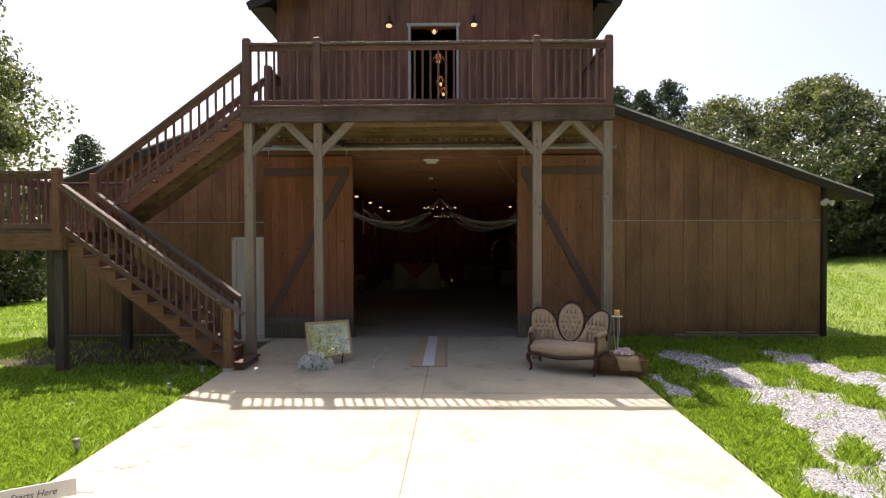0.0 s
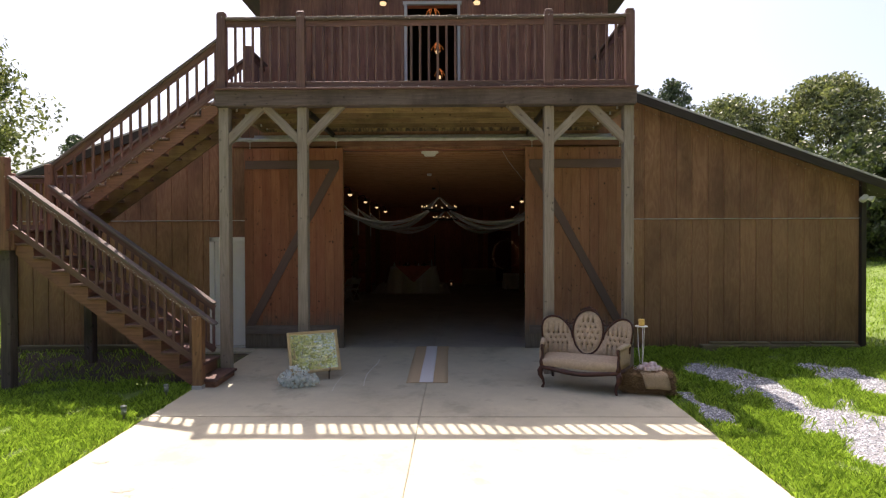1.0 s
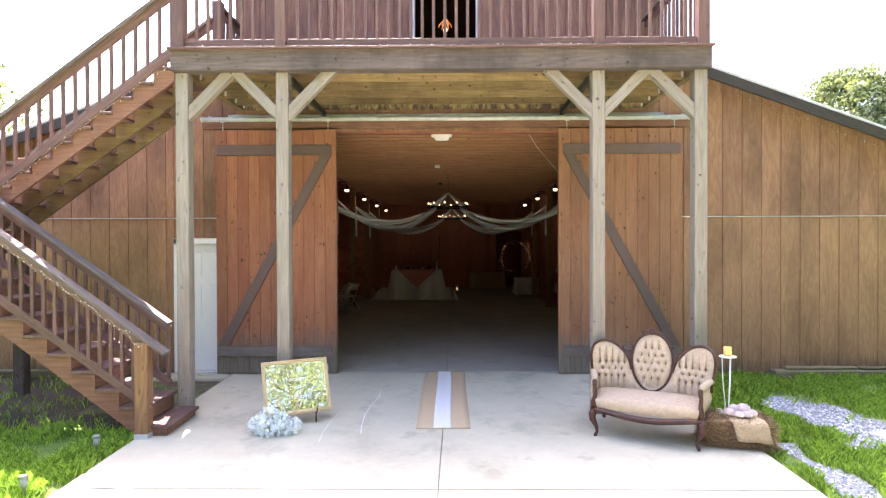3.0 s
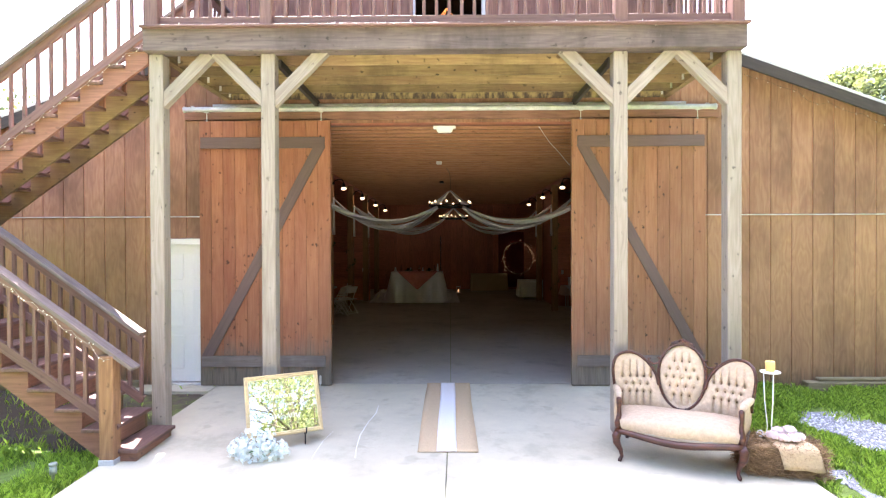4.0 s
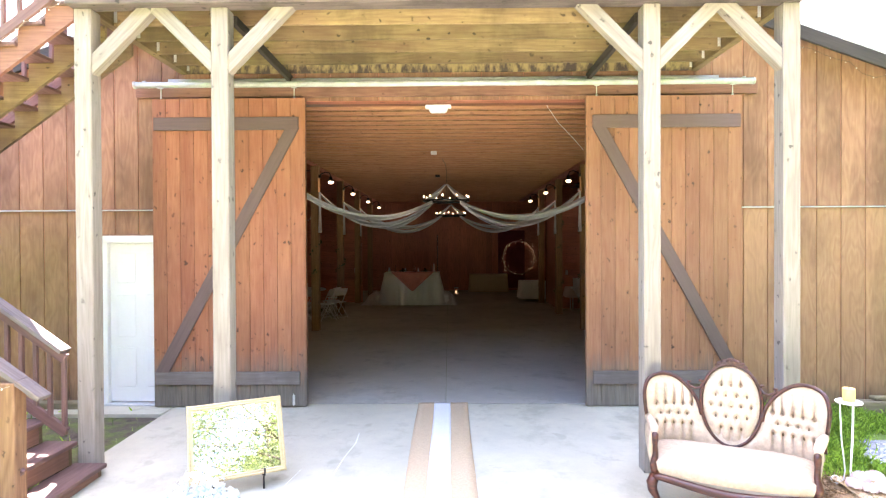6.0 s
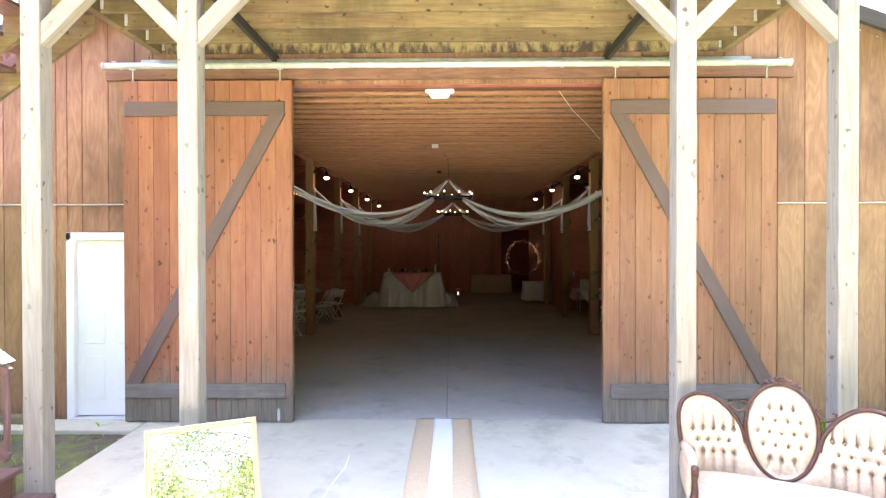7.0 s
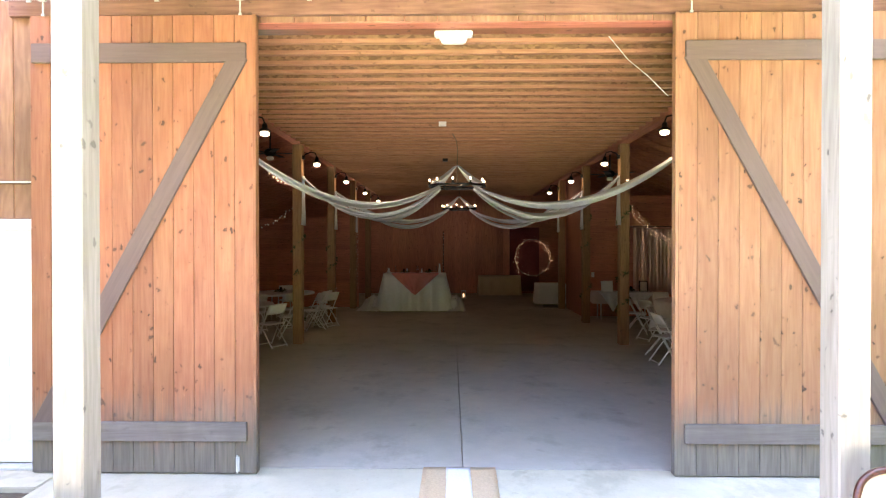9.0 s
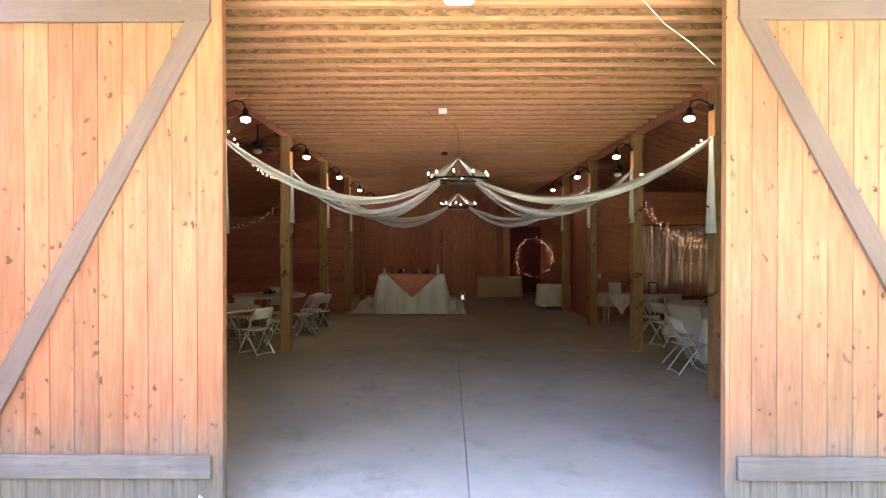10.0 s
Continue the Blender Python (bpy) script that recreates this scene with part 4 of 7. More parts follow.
# loft door frame and hanging lamps behind it
door_2 = empty("door_2", (0, 0, DECK), "open loft doorway with pale trim above the balcony", "doorway", kind="structure")
TRIM = plain("greyed_white_trim", (0.50, 0.49, 0.50), 0.6, 0, 0.1, 8, 0.05)
beam("jamb", (-0.525, -0.015, DECK), (-0.525, -0.015, 6.6), 0.055, 0.07, TRIM, door_2)
beam("jamb", (0.495, -0.015, DECK), (0.495, -0.015, 6.6), 0.055, 0.07, TRIM, door_2)
beam("head_trim", (-0.58, -0.015, 6.63), (0.55, -0.015, 6.63), 0.07, 0.06, TRIM, door_2)
for x, y, r, m in ((-0.12, 3.9, 0.06, BULB), (-0.07, 6.6, 0.06, BULB), (-0.05, 9.3, 0.05, BULB), (0.03, 10.8, 0.06, BULB)):
    pend = empty("pendant_lamp", (x, y, 7.9), "lit pendant lamp hanging in the loft", "pendant lamp", "loft pendants")
    bm = bmesh.new()
    tube(bm, [(0, 0, 0.06), (0, 0, main_z(0) - 7.9 - 0.02)], 0.008, 6)
    part("cord", bm, BLACK, pend)
    bm = bmesh.new()
    lathe(bm, [(0.01, 0.07), (r * 0.6, 0.05), (r, 0.0), (r * 0.7, -0.05), (0.01, -0.07)], 12)
    part("bulb", bm, m, pend, smooth=True)
    bm = bmesh.new()
    for k in range(6):
        a = k * math.pi / 3
        tube(bm, [(0.02 * math.cos(a), 0.02 * math.sin(a), 0.3), (0.16 * math.cos(a), 0.16 * math.sin(a), 0.12), (0.18 * math.cos(a), 0.18 * math.sin(a), 0.05)], 0.007, 6)
    part("shade_frame", bm, ORANGE, pend, "glowing copper lamp arms", smooth=True)
bm = bmesh.new()
add_box(bm, -1.6, 1.6, 12.0, 12.1, 4.13, 8.2)
tagged(part("loft_partition", bm, BLACK), "dark partition at the end of the loft", "wall", kind="structure")

# floodlight under the right eave
flood = empty("floodlight", (8.20, -0.085, 2.84), "white twin floodlight at the barn corner", "floodlight")
bm = bmesh.new()
lathe(bm, [(0.015, 0.0), (0.05, 0.0), (0.05, 0.03), (0.02, 0.04)], 12)
tube(bm, [(0, 0.02, 0.02), (0, -0.02, 0.02)], 0.055, 12)
part("base", bm, WHITE, flood)
for s in (-1, 1):
    bm = bmesh.new()
    tube(bm, [(0.03 * s, 0, 0), (0.07 * s, -0.04, -0.01), (0.10 * s, -0.08, -0.03)], [0.03, 0.045, 0.065], 12)
    part("lamp_head", bm, WHITE, flood, smooth=True)

# ceiling box light behind the header
box_light = empty("emergency_light", (-0.08, 0.24, 3.797), "white emergency light fixture under the header", "light fixture")
bm = bmesh.new()
add_box(bm, -0.17, 0.17, -0.05, 0.05, -0.012, 0.03)
bmesh.ops.bevel(bm, geom=bm.edges[:], offset=0.01, segments=2, affect="EDGES")
part("housing", bm, PLASTIC, box_light)
bm = bmesh.new()
vs = [bm.verts.new(q) for q in ((-0.10, -0.04, -0.07), (0.10, -0.04, -0.07), (0.10, 0.04, -0.07), (-0.10, 0.04, -0.07), (-0.13, -0.05, -0.012), (0.13, -0.05, -0.012), (0.13, 0.05, -0.012), (-0.13, 0.05, -0.012))]
for f in ((0, 3, 2, 1), (4, 5, 6, 7), (0, 1, 5, 4), (2, 3, 7, 6), (0, 4, 7, 3), (1, 2, 6, 5)):
    bm.faces.new([vs[i] for i in f])
bmesh.ops.bevel(bm, geom=bm.edges[:], offset=0.01, segments=2, affect="EDGES")
part("lens_cover", bm, PLASTIC, box_light)
bm = bmesh.new()
tube(bm, [(1.37, 0.48, 3.87), (1.50, 0.32, 3.60), (1.63, 0.16, 3.40), (1.76, 0.05, 3.2)], 0.0035, 6)
tagged(part("loose_wire", bm, PLASTIC), "loose white wire hanging from the ceiling", "wire")
for y, m in ((4.151, PLASTIC), (8.003, BLACK)):
    bm = bmesh.new()
    add_box(bm, -0.30, -0.18, y - 0.05, y + 0.05, 3.80, 3.862)
    bmesh.ops.bevel(bm, geom=bm.edges[:], offset=0.008, segments=1, affect="EDGES")
    tagged(part("junction_box", bm, m), "small electrical box on a joist", "electrical box")


# ---- chandeliers ----
BRONZE = plain("aged_bronze", (0.20, 0.14, 0.085), 0.5, 0.5, 0.15, 20, 0)


def chandelier(x, y, z):
    c = empty("chandelier", (x, y, z), "round iron wagon-wheel chandelier with candle bulbs and white drapes", "chandelier", "hall chandeliers")
    for r, dz, n in ((0.5, 0.0, 10),):
        bm = bmesh.new()
        ring = [(r * math.cos(2 * math.pi * k / 40), r * math.sin(2 * math.pi * k / 40)) for k in range(40)]
        vs = [[bm.verts.new((a * f, b * f, h)) for f, h in ((1.0, -0.02), (1.0, 0.012), (0.95, 0.012), (0.95, -0.02))] for a, b in ring]
        for i in range(40):
            for k in range(4):
                bm.faces.new((vs[i][k], vs[(i + 1) % 40][k], vs[(i + 1) % 40][(k + 1) % 4], vs[i][(k + 1) % 4]))
        part("ring", bm, BLACK, c)
        for k in range(n):
            a = 2 * math.pi * (k + 0.25) / n
            bm = bmesh.new()
            lathe(bm, [(0.03, 0.015), (0.035, 0.025), (0.014, 0.03), (0.014, 0.07)], 8, (r * 0.97 * math.cos(a), r * 0.97 * math.sin(a), 0))
            cup = part("candle_cup", bm, BLACK, c)
            bm = bmesh.new()
            lathe(bm, [(0.008, 0.07), (0.016, 0.082), (0.014, 0.098), (0.004, 0.12)], 8, (r * 0.97 * math.cos(a), r * 0.97 * math.sin(a), 0))
            part("bulb", bm, BULB, cup, "lit candle bulb", smooth=True)
    for k in range(2):
        a = k * math.pi / 2 + 0.4
        beam("spoke", (x - 0.48 * math.cos(a), y - 0.48 * math.sin(a), z - 0.015), (x + 0.48 * math.cos(a), y + 0.48 * math.sin(a), z - 0.015), 0.03, 0.03, BLACK, c)
    bm = bmesh.new()
    tube(bm, [(0, 0, 0.0), (0, 0, 0.33), (0.01, 0, 0.6), (-0.01, -0.05, 0.78), (-0.08, -0.3, 0.86)], 0.009, 6)
    part("chain", bm, BRONZE, c)
    for k in range(4):
        a = math.pi / 4 + k * math.pi / 2
        bm = bmesh.new()
        ca, sa = math.cos(a), math.sin(a)
        rows = []
        for i in range(7):
            t = i / 6
            r = 0.03 + 0.50 * t
            h = 0.33 * (1 - t) ** 1.15 + 0.02
            w = 0.03 + 0.07 * t
            rows.append([bm.verts.new((ca * r - sa * w * u, sa * r + ca * w * u, h + 0.012 * math.cos(u * 7))) for u in (-1, -0.5, 0, 0.5, 1)])
        for p, q in zip(rows, rows[1:]):
            for j in range(4):
                bm.faces.new((p[j], p[j + 1], q[j + 1], q[j]))
        ob = part("voile_panel", bm, SHEER, c, "gathered white voile", smooth=True)
        th = ob.modifiers.new("thick", "SOLIDIFY")
        th.thickness = 0.004
    lamp("chandelier_light", "POINT", 0.13, (1.0, 0.74, 0.48), (x, y, z + 0.2), 0.3)
    return c


chandelier(0.0, 5.15, 2.95)
chandelier(0.12, 11.6, 2.95)


def swag(p0, p1, sag, width, label="white voile swag between chandelier and post", twist=0.0):
    """A gathered cloth festoon between two points."""
    p0, p1 = Vector(p0), Vector(p1)
    bm = bmesh.new()
    n, m = 28, 9
    side = Vector((-(p1 - p0).y, (p1 - p0).x, 0)).normalized()
    rows = []
    for i in range(n + 1):
        t = i / n
        c = p0.lerp(p1, t)
        c.z -= sag * 4 * t * (1 - t)
        w = width * (0.35 + 0.65 * math.sin(math.pi * t) ** 0.6)
        rows.append([bm.verts.new(c + side * (w * 0.35 * math.sin(u * 5 + t * 3 + twist)) + Vector((0, 0, w * (u - 0.5) + 0.012 * math.sin(u * 23 + t * 5)))) for u in [j / (m - 1) for j in range(m)]])
    for p, q in zip(rows, rows[1:]):
        for j in range(m - 1):
            bm.faces.new((p[j], p[j + 1], q[j + 1], q[j]))
    ob = part("fabric_swag", bm, SHEER, smooth=True)
    ob.modifiers.new("thick", "SOLIDIFY").thickness = 0.005
    return tagged(ob, label, "drapery", "ceiling drapes")


def tail(x, y, z, length, s):
    bm = bmesh.new()
    rows = []
    for i in range(9):
        t = i / 8
        w = 0.05 + 0.07 * t
        rows.append([bm.verts.new((x + s * 0.02 * math.sin(u * 9 + t), y + w * (2 * u - 1), z - length * t)) for u in [j / 8 for j in range(9)]])
    for p, q in zip(rows, rows[1:]):
        for j in range(8):
            bm.faces.new((p[j], p[j + 1], q[j + 1], q[j]))
    ob = part("fabric_tail", bm, SHEER, smooth=True)
    ob.modifiers.new("thick", "SOLIDIFY").thickness = 0.005
    return tagged(ob, "white voile tail hanging on a timber post", "drapery", "ceiling drapes")


for cx, cy, posts in ((0.0, 5.15, (3.1, 6.2, 9.3)), (0.12, 11.6, (9.3, 12.4))):
    for s, px in ((-1, -2.96), (1, 3.1)):
        for i, py in enumerate(posts):
            swag((cx + s * 0.3, cy + 0.25 * (py - cy) / 3, 2.93), (px, py - 0.05, 3.22), 0.62 - 0.1 * (i == 0), 0.115 if i < 2 else 0.08, twist=i * 1.3)
for s, px in ((-1, -2.96), (1, 3.1)):
    for py in (3.1, 6.2, 9.3, 12.4):
        tail(px, py - 0.05, 3.25, 1.2 if py < 4 else 0.95, s)


# ---- garlands and fairy lights ----
def catenary(p0, p1, sag, n=24):
    p0, p1 = Vector(p0), Vector(p1)
    out = []
    for i in range(n + 1):
        t = i / n
        c = p0.lerp(p1, t)
        c.z -= sag * 4 * t * (1 - t)
        out.append(c)
    return out


def light_string(points, gap, size, mat, label, group="fairy lights", seed=1, wire=BLACK, wobble=0.02):
    rng = random.Random(seed)
    base = points[0]
    st = empty("light_string", base, label, "string lights", group)
    bm = bmesh.new()
    tube(bm, [p - base for p in points], 0.002, 5)
    part("wire", bm, wire, st)
    bm = bmesh.new()
    travelled, due = 0.0, 0.0
    for a, b in zip(points, points[1:]):
        d = (b - a).length
        while due < travelled + d:
            c = a.lerp(b, (due - travelled) / d) - base + Vector((rng.uniform(-1, 1), rng.uniform(-1, 1), rng.uniform(-1, 0.6))) * wobble
            lathe(bm, [(size * 0.3, size), (size, 0.0), (size * 0.3, -size)], 6, c)
            due += gap * rng.uniform(0.75, 1.25)
        travelled += d
    ob = part("bulb_strand", bm, mat, st, smooth=True)
    tagged(ob, kind="stuff")
    return st


V = Vector
light_string(catenary((-3.08, 3.2, 3.55), (-3.1, 6.1, 3.1), 0.25), 0.16, 0.02, FAIRY, "lit festoon of small warm bulbs between posts", seed=3)
light_string(catenary((-5.2, 6.3, 2.9), (-3.17, 6.3, 2.7), 0.55), 0.05, 0.017, DIMBULB, "pale beaded garland hanging in the side aisle", seed=4, wobble=0.03)
light_string(catenary((3.3, 6.3, 2.75), (6.2, 10.4, 2.0), 0.2), 0.13, 0.009, FAIRY, "lit fairy lights draped towards the curtain", seed=5, wobble=0.05)
light_string(catenary((3.3, 6.3, 2.70), (6.4, 10.4, 1.9), 0.32), 0.13, 0.009, FAIRY, "lit fairy lights draped towards the curtain", seed=6, wobble=0.05)
light_string(catenary((3.22, 3.2, 3.4), (3.22, 6.1, 3.15), 0.15), 0.2, 0.02, FAIRY, "lit festoon of small warm bulbs between posts", seed=7)
bm = bmesh.new()
tube(bm, [(4.68, 10.43, 2.40), (6.58, 10.43, 2.40)], 0.014, 8)
for x in (4.7, 6.55):
    tube(bm, [(x, 10.43, 2.40), (x, 10.57, 2.40)], 0.012, 8)
tagged(part("curtain_rod", bm, BLACK), "thin black curtain rod on the plank wall", "curtain rod")
for k, x in enumerate((4.98, 5.35, 5.68, 5.95, 6.2, 6.42)):
    light_string([V((x, 10.425, 2.385)), V((x + 0.03, 10.39, 1.7)), V((x, 10.40, 0.95))], 0.15, 0.0095, FAIRY, "lit fairy light strand hanging on the curtain", seed=10 + k, wobble=0.02)
light_string([V((-3.0, 12.70, 2.5)), V((-3.0, 12.695, 1.4)), V((-2.99, 12.70, 0.45))], 0.09, 0.016, DIMBULB, "pale garland strand on the rear wall corner", seed=21)
tagged(beam('backdrop_pole', (-0.36, 13.22, 0.0), (-0.36, 13.22, 2.35), 0.03, 0.03, BLACK), 'thin black backdrop pole behind the head table', 'pole')
light_string([V((-0.36, 13.2, 2.3)), V((-0.36, 13.2, 1.6)), V((-0.36, 13.2, 1.05))], 0.09, 0.014, DIMBULB, "pale garland strand behind the head table", seed=22)

# greenery twined round the inner posts
def twine(px, py, seed):
    rng = np.random.RandomState(seed)
    n = 150
    t = rng.rand(n)
    a = t * 26 + rng.rand(n) * 0.9
    z = 0.45 + t * 2.3
    keep = np.sin(z * 4 + seed) > -0.2
    a, z = a[keep], z[keep]
    x = px + 0.13 * np.cos(a)
    y = py + 0.13 * np.sin(a)
    verts, faces = [], []
    for i in range(len(a)):
        c = Vector((x[i], y[i], z[i]))
        u = Vector(rng.randn(3)).normalized() * 0.045
        w = Vector(rng.randn(3)).normalized() * 0.02
        k = len(verts)
        verts += [c - u, c + w, c + u, c - w]
        faces.append((k, k + 1, k + 2, k + 3))
    ob = new("leaf_garland", fast_mesh("leaf_garland", [tuple(q) for q in verts], faces, IVY))
    tagged(ob, "thin leafy garland twined round a post", "garland", "post garlands", kind="stuff")


for i, (px, py) in enumerate(((-3.08, 6.2), (-3.08, 9.3), (3.22, 3.1), (3.22, 6.2), (3.22, 9.3))):
    twine(px, py, i + 1)

# wreath of lights
wreath = empty("lit_wreath", (3.08, 17.62, 1.42), "large twig ring wound with warm fairy lights", "wreath")
bm = bmesh.new()
tube(bm, [(0.68 * math.cos(a * math.pi / 24), 0.03 * math.sin(a * 2.1), 0.72 * math.sin(a * math.pi / 24)) for a in range(48)], 0.014, 6, True)
part("twig_ring", bm, BARK, wreath)
bm = bmesh.new()
rng = random.Random(9)
for k in range(78):
    a = rng.uniform(0, 2 * math.pi)
    if abs(math.cos(a)) < 0.22 and rng.random() < 0.7:
        continue
    r = rng.gauss(0.68, 0.055)
    lathe(bm, [(0.004, 0.011), (0.011, 0.0), (0.004, -0.011)], 6, (r * math.cos(a), -0.05 + rng.uniform(-0.03, 0.03), r * 1.04 * math.sin(a)))
tagged(part("bulb_strand", bm, FAIRY, wreath, smooth=True), kind="stuff")
bm = bmesh.new()
add_box(bm, 2.2, 3.35, 17.7, 17.82, 0.1, 2.6)
tagged(part("red_panel", bm, plain("red_cloth", (0.13, 0.02, 0.022), 0.8, 0, 0.15, 12, 0.1)), "red cloth panel behind the lit wreath", "panel")


# ---- ceiling fans ----
def fan(x, y, z, turn):
    f = empty("ceiling_fan", (x, y, z), "dark ceiling fan hanging in the side aisle", "ceiling fan", "ceiling fans")
    bm = bmesh.new()
    tube(bm, [(0, 0, 0.05), (0, 0, lean_z(x) - z - 0.03)], 0.018, 8)
    part("rod", bm, BLACK, f)
    bm = bmesh.new()
    lathe(bm, [(0.05, 0.10), (0.12, 0.06), (0.14, 0.0), (0.10, -0.06), (0.03, -0.09)], 16)
    part("motor", bm, BLACK, f, smooth=True)
    bm = bmesh.new()
    lathe(bm, [(0.06, -0.08), (0.09, -0.12), (0.06, -0.16), (0.01, -0.17)], 12)
    part("light_bowl", bm, PLASTIC, f, smooth=True)
    for k in range(5):
        a = turn + 2 * math.pi * k / 5
        beam("blade", (x + 0.15 * math.cos(a), y + 0.15 * math.sin(a), z), (x + 0.68 * math.cos(a), y + 0.68 * math.sin(a), z), 0.13, 0.008, BLACK, f, bevel=0.002)
    return f


fan(-4.2, 8.0, 4.0, 0.2)
fan(4.0, 10.0, 3.75, 0.5)


# ---- tables and chairs ----
def cloth_disc(r, top, drop, seed, waves=14, flare=0.10):
    bm = bmesh.new()
    rng = random.Random(seed)
    ph = rng.uniform(0, 6)
    sides = 64
    rows = []
    for rr, dz in ((0.0, 0), (r * 0.6, 0), (r * 0.97, 0.0), (r, -0.012)):
        rows.append((rr, dz, 0))
    for k in range(1, 7):
        t = k / 6
        rows.append((r + 0.01 + flare * t * 0.5, -0.012 - drop * t, flare * t))
    rings = []
    for rr, dz, amp in rows[1:]:
        rings.append([bm.verts.new(((rr + amp * 0.5 * math.sin(waves * a + ph) + amp * 0.25 * math.sin(5 * a)) * math.cos(a), (rr + amp * 0.5 * math.sin(waves * a + ph) + amp * 0.25 * math.sin(5 * a)) * math.sin(a), top + dz)) for a in [2 * math.pi * k / sides for k in range(sides)]])
    for p, q in zip(rings, rings[1:]):
        for k in range(sides):
            bm.faces.new((p[k], p[(k + 1) % sides], q[(k + 1) % sides], q[k]))
    bm.faces.new(rings[0])
    bmesh.ops.recalc_face_normals(bm, faces=bm.faces)
    return bm


def round_table(x, y, r, drop, seed, label):
    t = empty("round_table", (x, y, 0), label, "table", "guest tables")
    bm = bmesh.new()
    lathe(bm, [(r - 0.01, 0.70), (r, 0.71), (r, 0.735), (r - 0.01, 0.74)], 40)
    part("tabletop", bm, PLASTIC, t)
    for k in range(4):
        a = math.pi / 4 + k * math.pi / 2
        bm = bmesh.new()
        tube(bm, [(0.62 * r * math.cos(a), 0.62 * r * math.sin(a), 0.0), (0.55 * r * math.cos(a), 0.55 * r * math.sin(a), 0.70)], 0.016, 8)
        part("leg", bm, STEEL, t)
    if drop:
        ob = part("table_cloth", cloth_disc(r + 0.012, 0.748, drop, seed), LINEN, None, smooth=True)
        ob.location = (x, y, 0)
        tagged(ob, "white cloth spread over a round guest table", "tablecloth", "tablecloths")
    return t


def folding_chair():
    c = empty("folding_chair", (0, 0, 0), "white plastic folding chair with tube legs, unfolded", "chair", "folding chairs")
    for s in (-1, 1):
        bm = bmesh.new()
        tube(bm, [(s * 0.215, -0.22, 0.0), (s * 0.205, 0.0, 0.40), (s * 0.20, 0.20, 0.80)], 0.012, 8)
        part("front_leg", bm, PLASTIC, c, smooth=True)
        bm = bmesh.new()
        tube(bm, [(s * 0.185, 0.24, 0.0), (s * 0.185, 0.02, 0.30), (s * 0.18, -0.14, 0.43)], 0.012, 8)
        part("rear_leg", bm, PLASTIC, c, smooth=True)
    for y, z in ((-0.205, 0.03), (0.225, 0.03)):
        bm = bmesh.new()
        tube(bm, [(-0.20, y, z), (0.20, y, z)], 0.009, 6)
        part("crossbar", bm, PLASTIC, c, smooth=True)
    bm = bmesh.new()
    add_box(bm, -0.20, 0.20, -0.20, 0.19, 0.425, 0.445)
    bmesh.ops.bevel(bm, geom=bm.edges[:], offset=0.012, segments=2, affect="EDGES")
    part("seat", bm, PLASTIC, c)
    bm = bmesh.new()
    rows = []
    for j in range(5):
        z = 0.62 + 0.19 * j / 4
        rows.append([[bm.verts.new((0.205 * u, 0.125 + 0.085 * j / 4 + 0.03 * (1 - u * u) + dy, z + 0.012 * (1 - u * u) * (j / 4))) for u in (-1, -0.66, -0.33, 0, 0.33, 0.66, 1)] for dy in (0, 0.015)])
    for a, b in zip(rows, rows[1:]):
        for k in range(6):
            bm.faces.new((a[0][k], a[0][k + 1], b[0][k + 1], b[0][k]))
            bm.faces.new((a[1][k], b[1][k], b[1][k + 1], a[1][k + 1]))
        for k in (0, 6):
            bm.faces.new((a[0][k], b[0][k], b[1][k], a[1][k]))
    for r in (rows[0], rows[-1]):
        for k in range(6):
            bm.faces.new((r[0][k], r[1][k], r[1][k + 1], r[0][k + 1]))
    bmesh.ops.recalc_face_normals(bm, faces=bm.faces)
    part("backrest", bm, PLASTIC, c, smooth=True)
    return c


chair = folding_chair()
chair_at = []
for cx, cy, angles in ((-4.5, 6.45, (-30, 25, 85, 140, 200, 260)), (-4.35, 9.3, (-62, -20, 30, 100, 170, 230)), (4.55, 4.6, (95, 148, 187, 224, 300, 20)), (-6.9, 7.6, (0, 60, 120, 200, 280)), (5.0, 7.25, (100, 160, 205, 280))):
    for a in angles:
        r = 1.13
        chair_at.append((cx + r * math.cos(radians(a)), cy + r * math.sin(radians(a)), a - 90))
chair_at += [(-3.25, 8.05, -62), (-3.05, 8.55, -120)]
for i, (x, y, a) in enumerate(chair_at):
    if i == 0:
        chair.matrix_basis = pose(x, y, 0, 0, 0, a)
    else:
        copy_thing(chair, pose(x, y, 0, 0, 0, a + (i * 37 % 11) - 5))
round_table(-4.5, 6.45, 0.82, 0.0, 1, "bare white round folding table")
round_table(-4.35, 9.3, 0.82, 0.0, 2, "bare white round folding table")
round_table(4.55, 4.6, 0.76, 0.62, 3, "round table under a white cloth")
round_table(-6.9, 7.6, 0.76, 0.25, 4, "round table under a white cloth")
round_table(5.0, 7.25, 0.76, 0.62, 5, "round table under a white cloth")


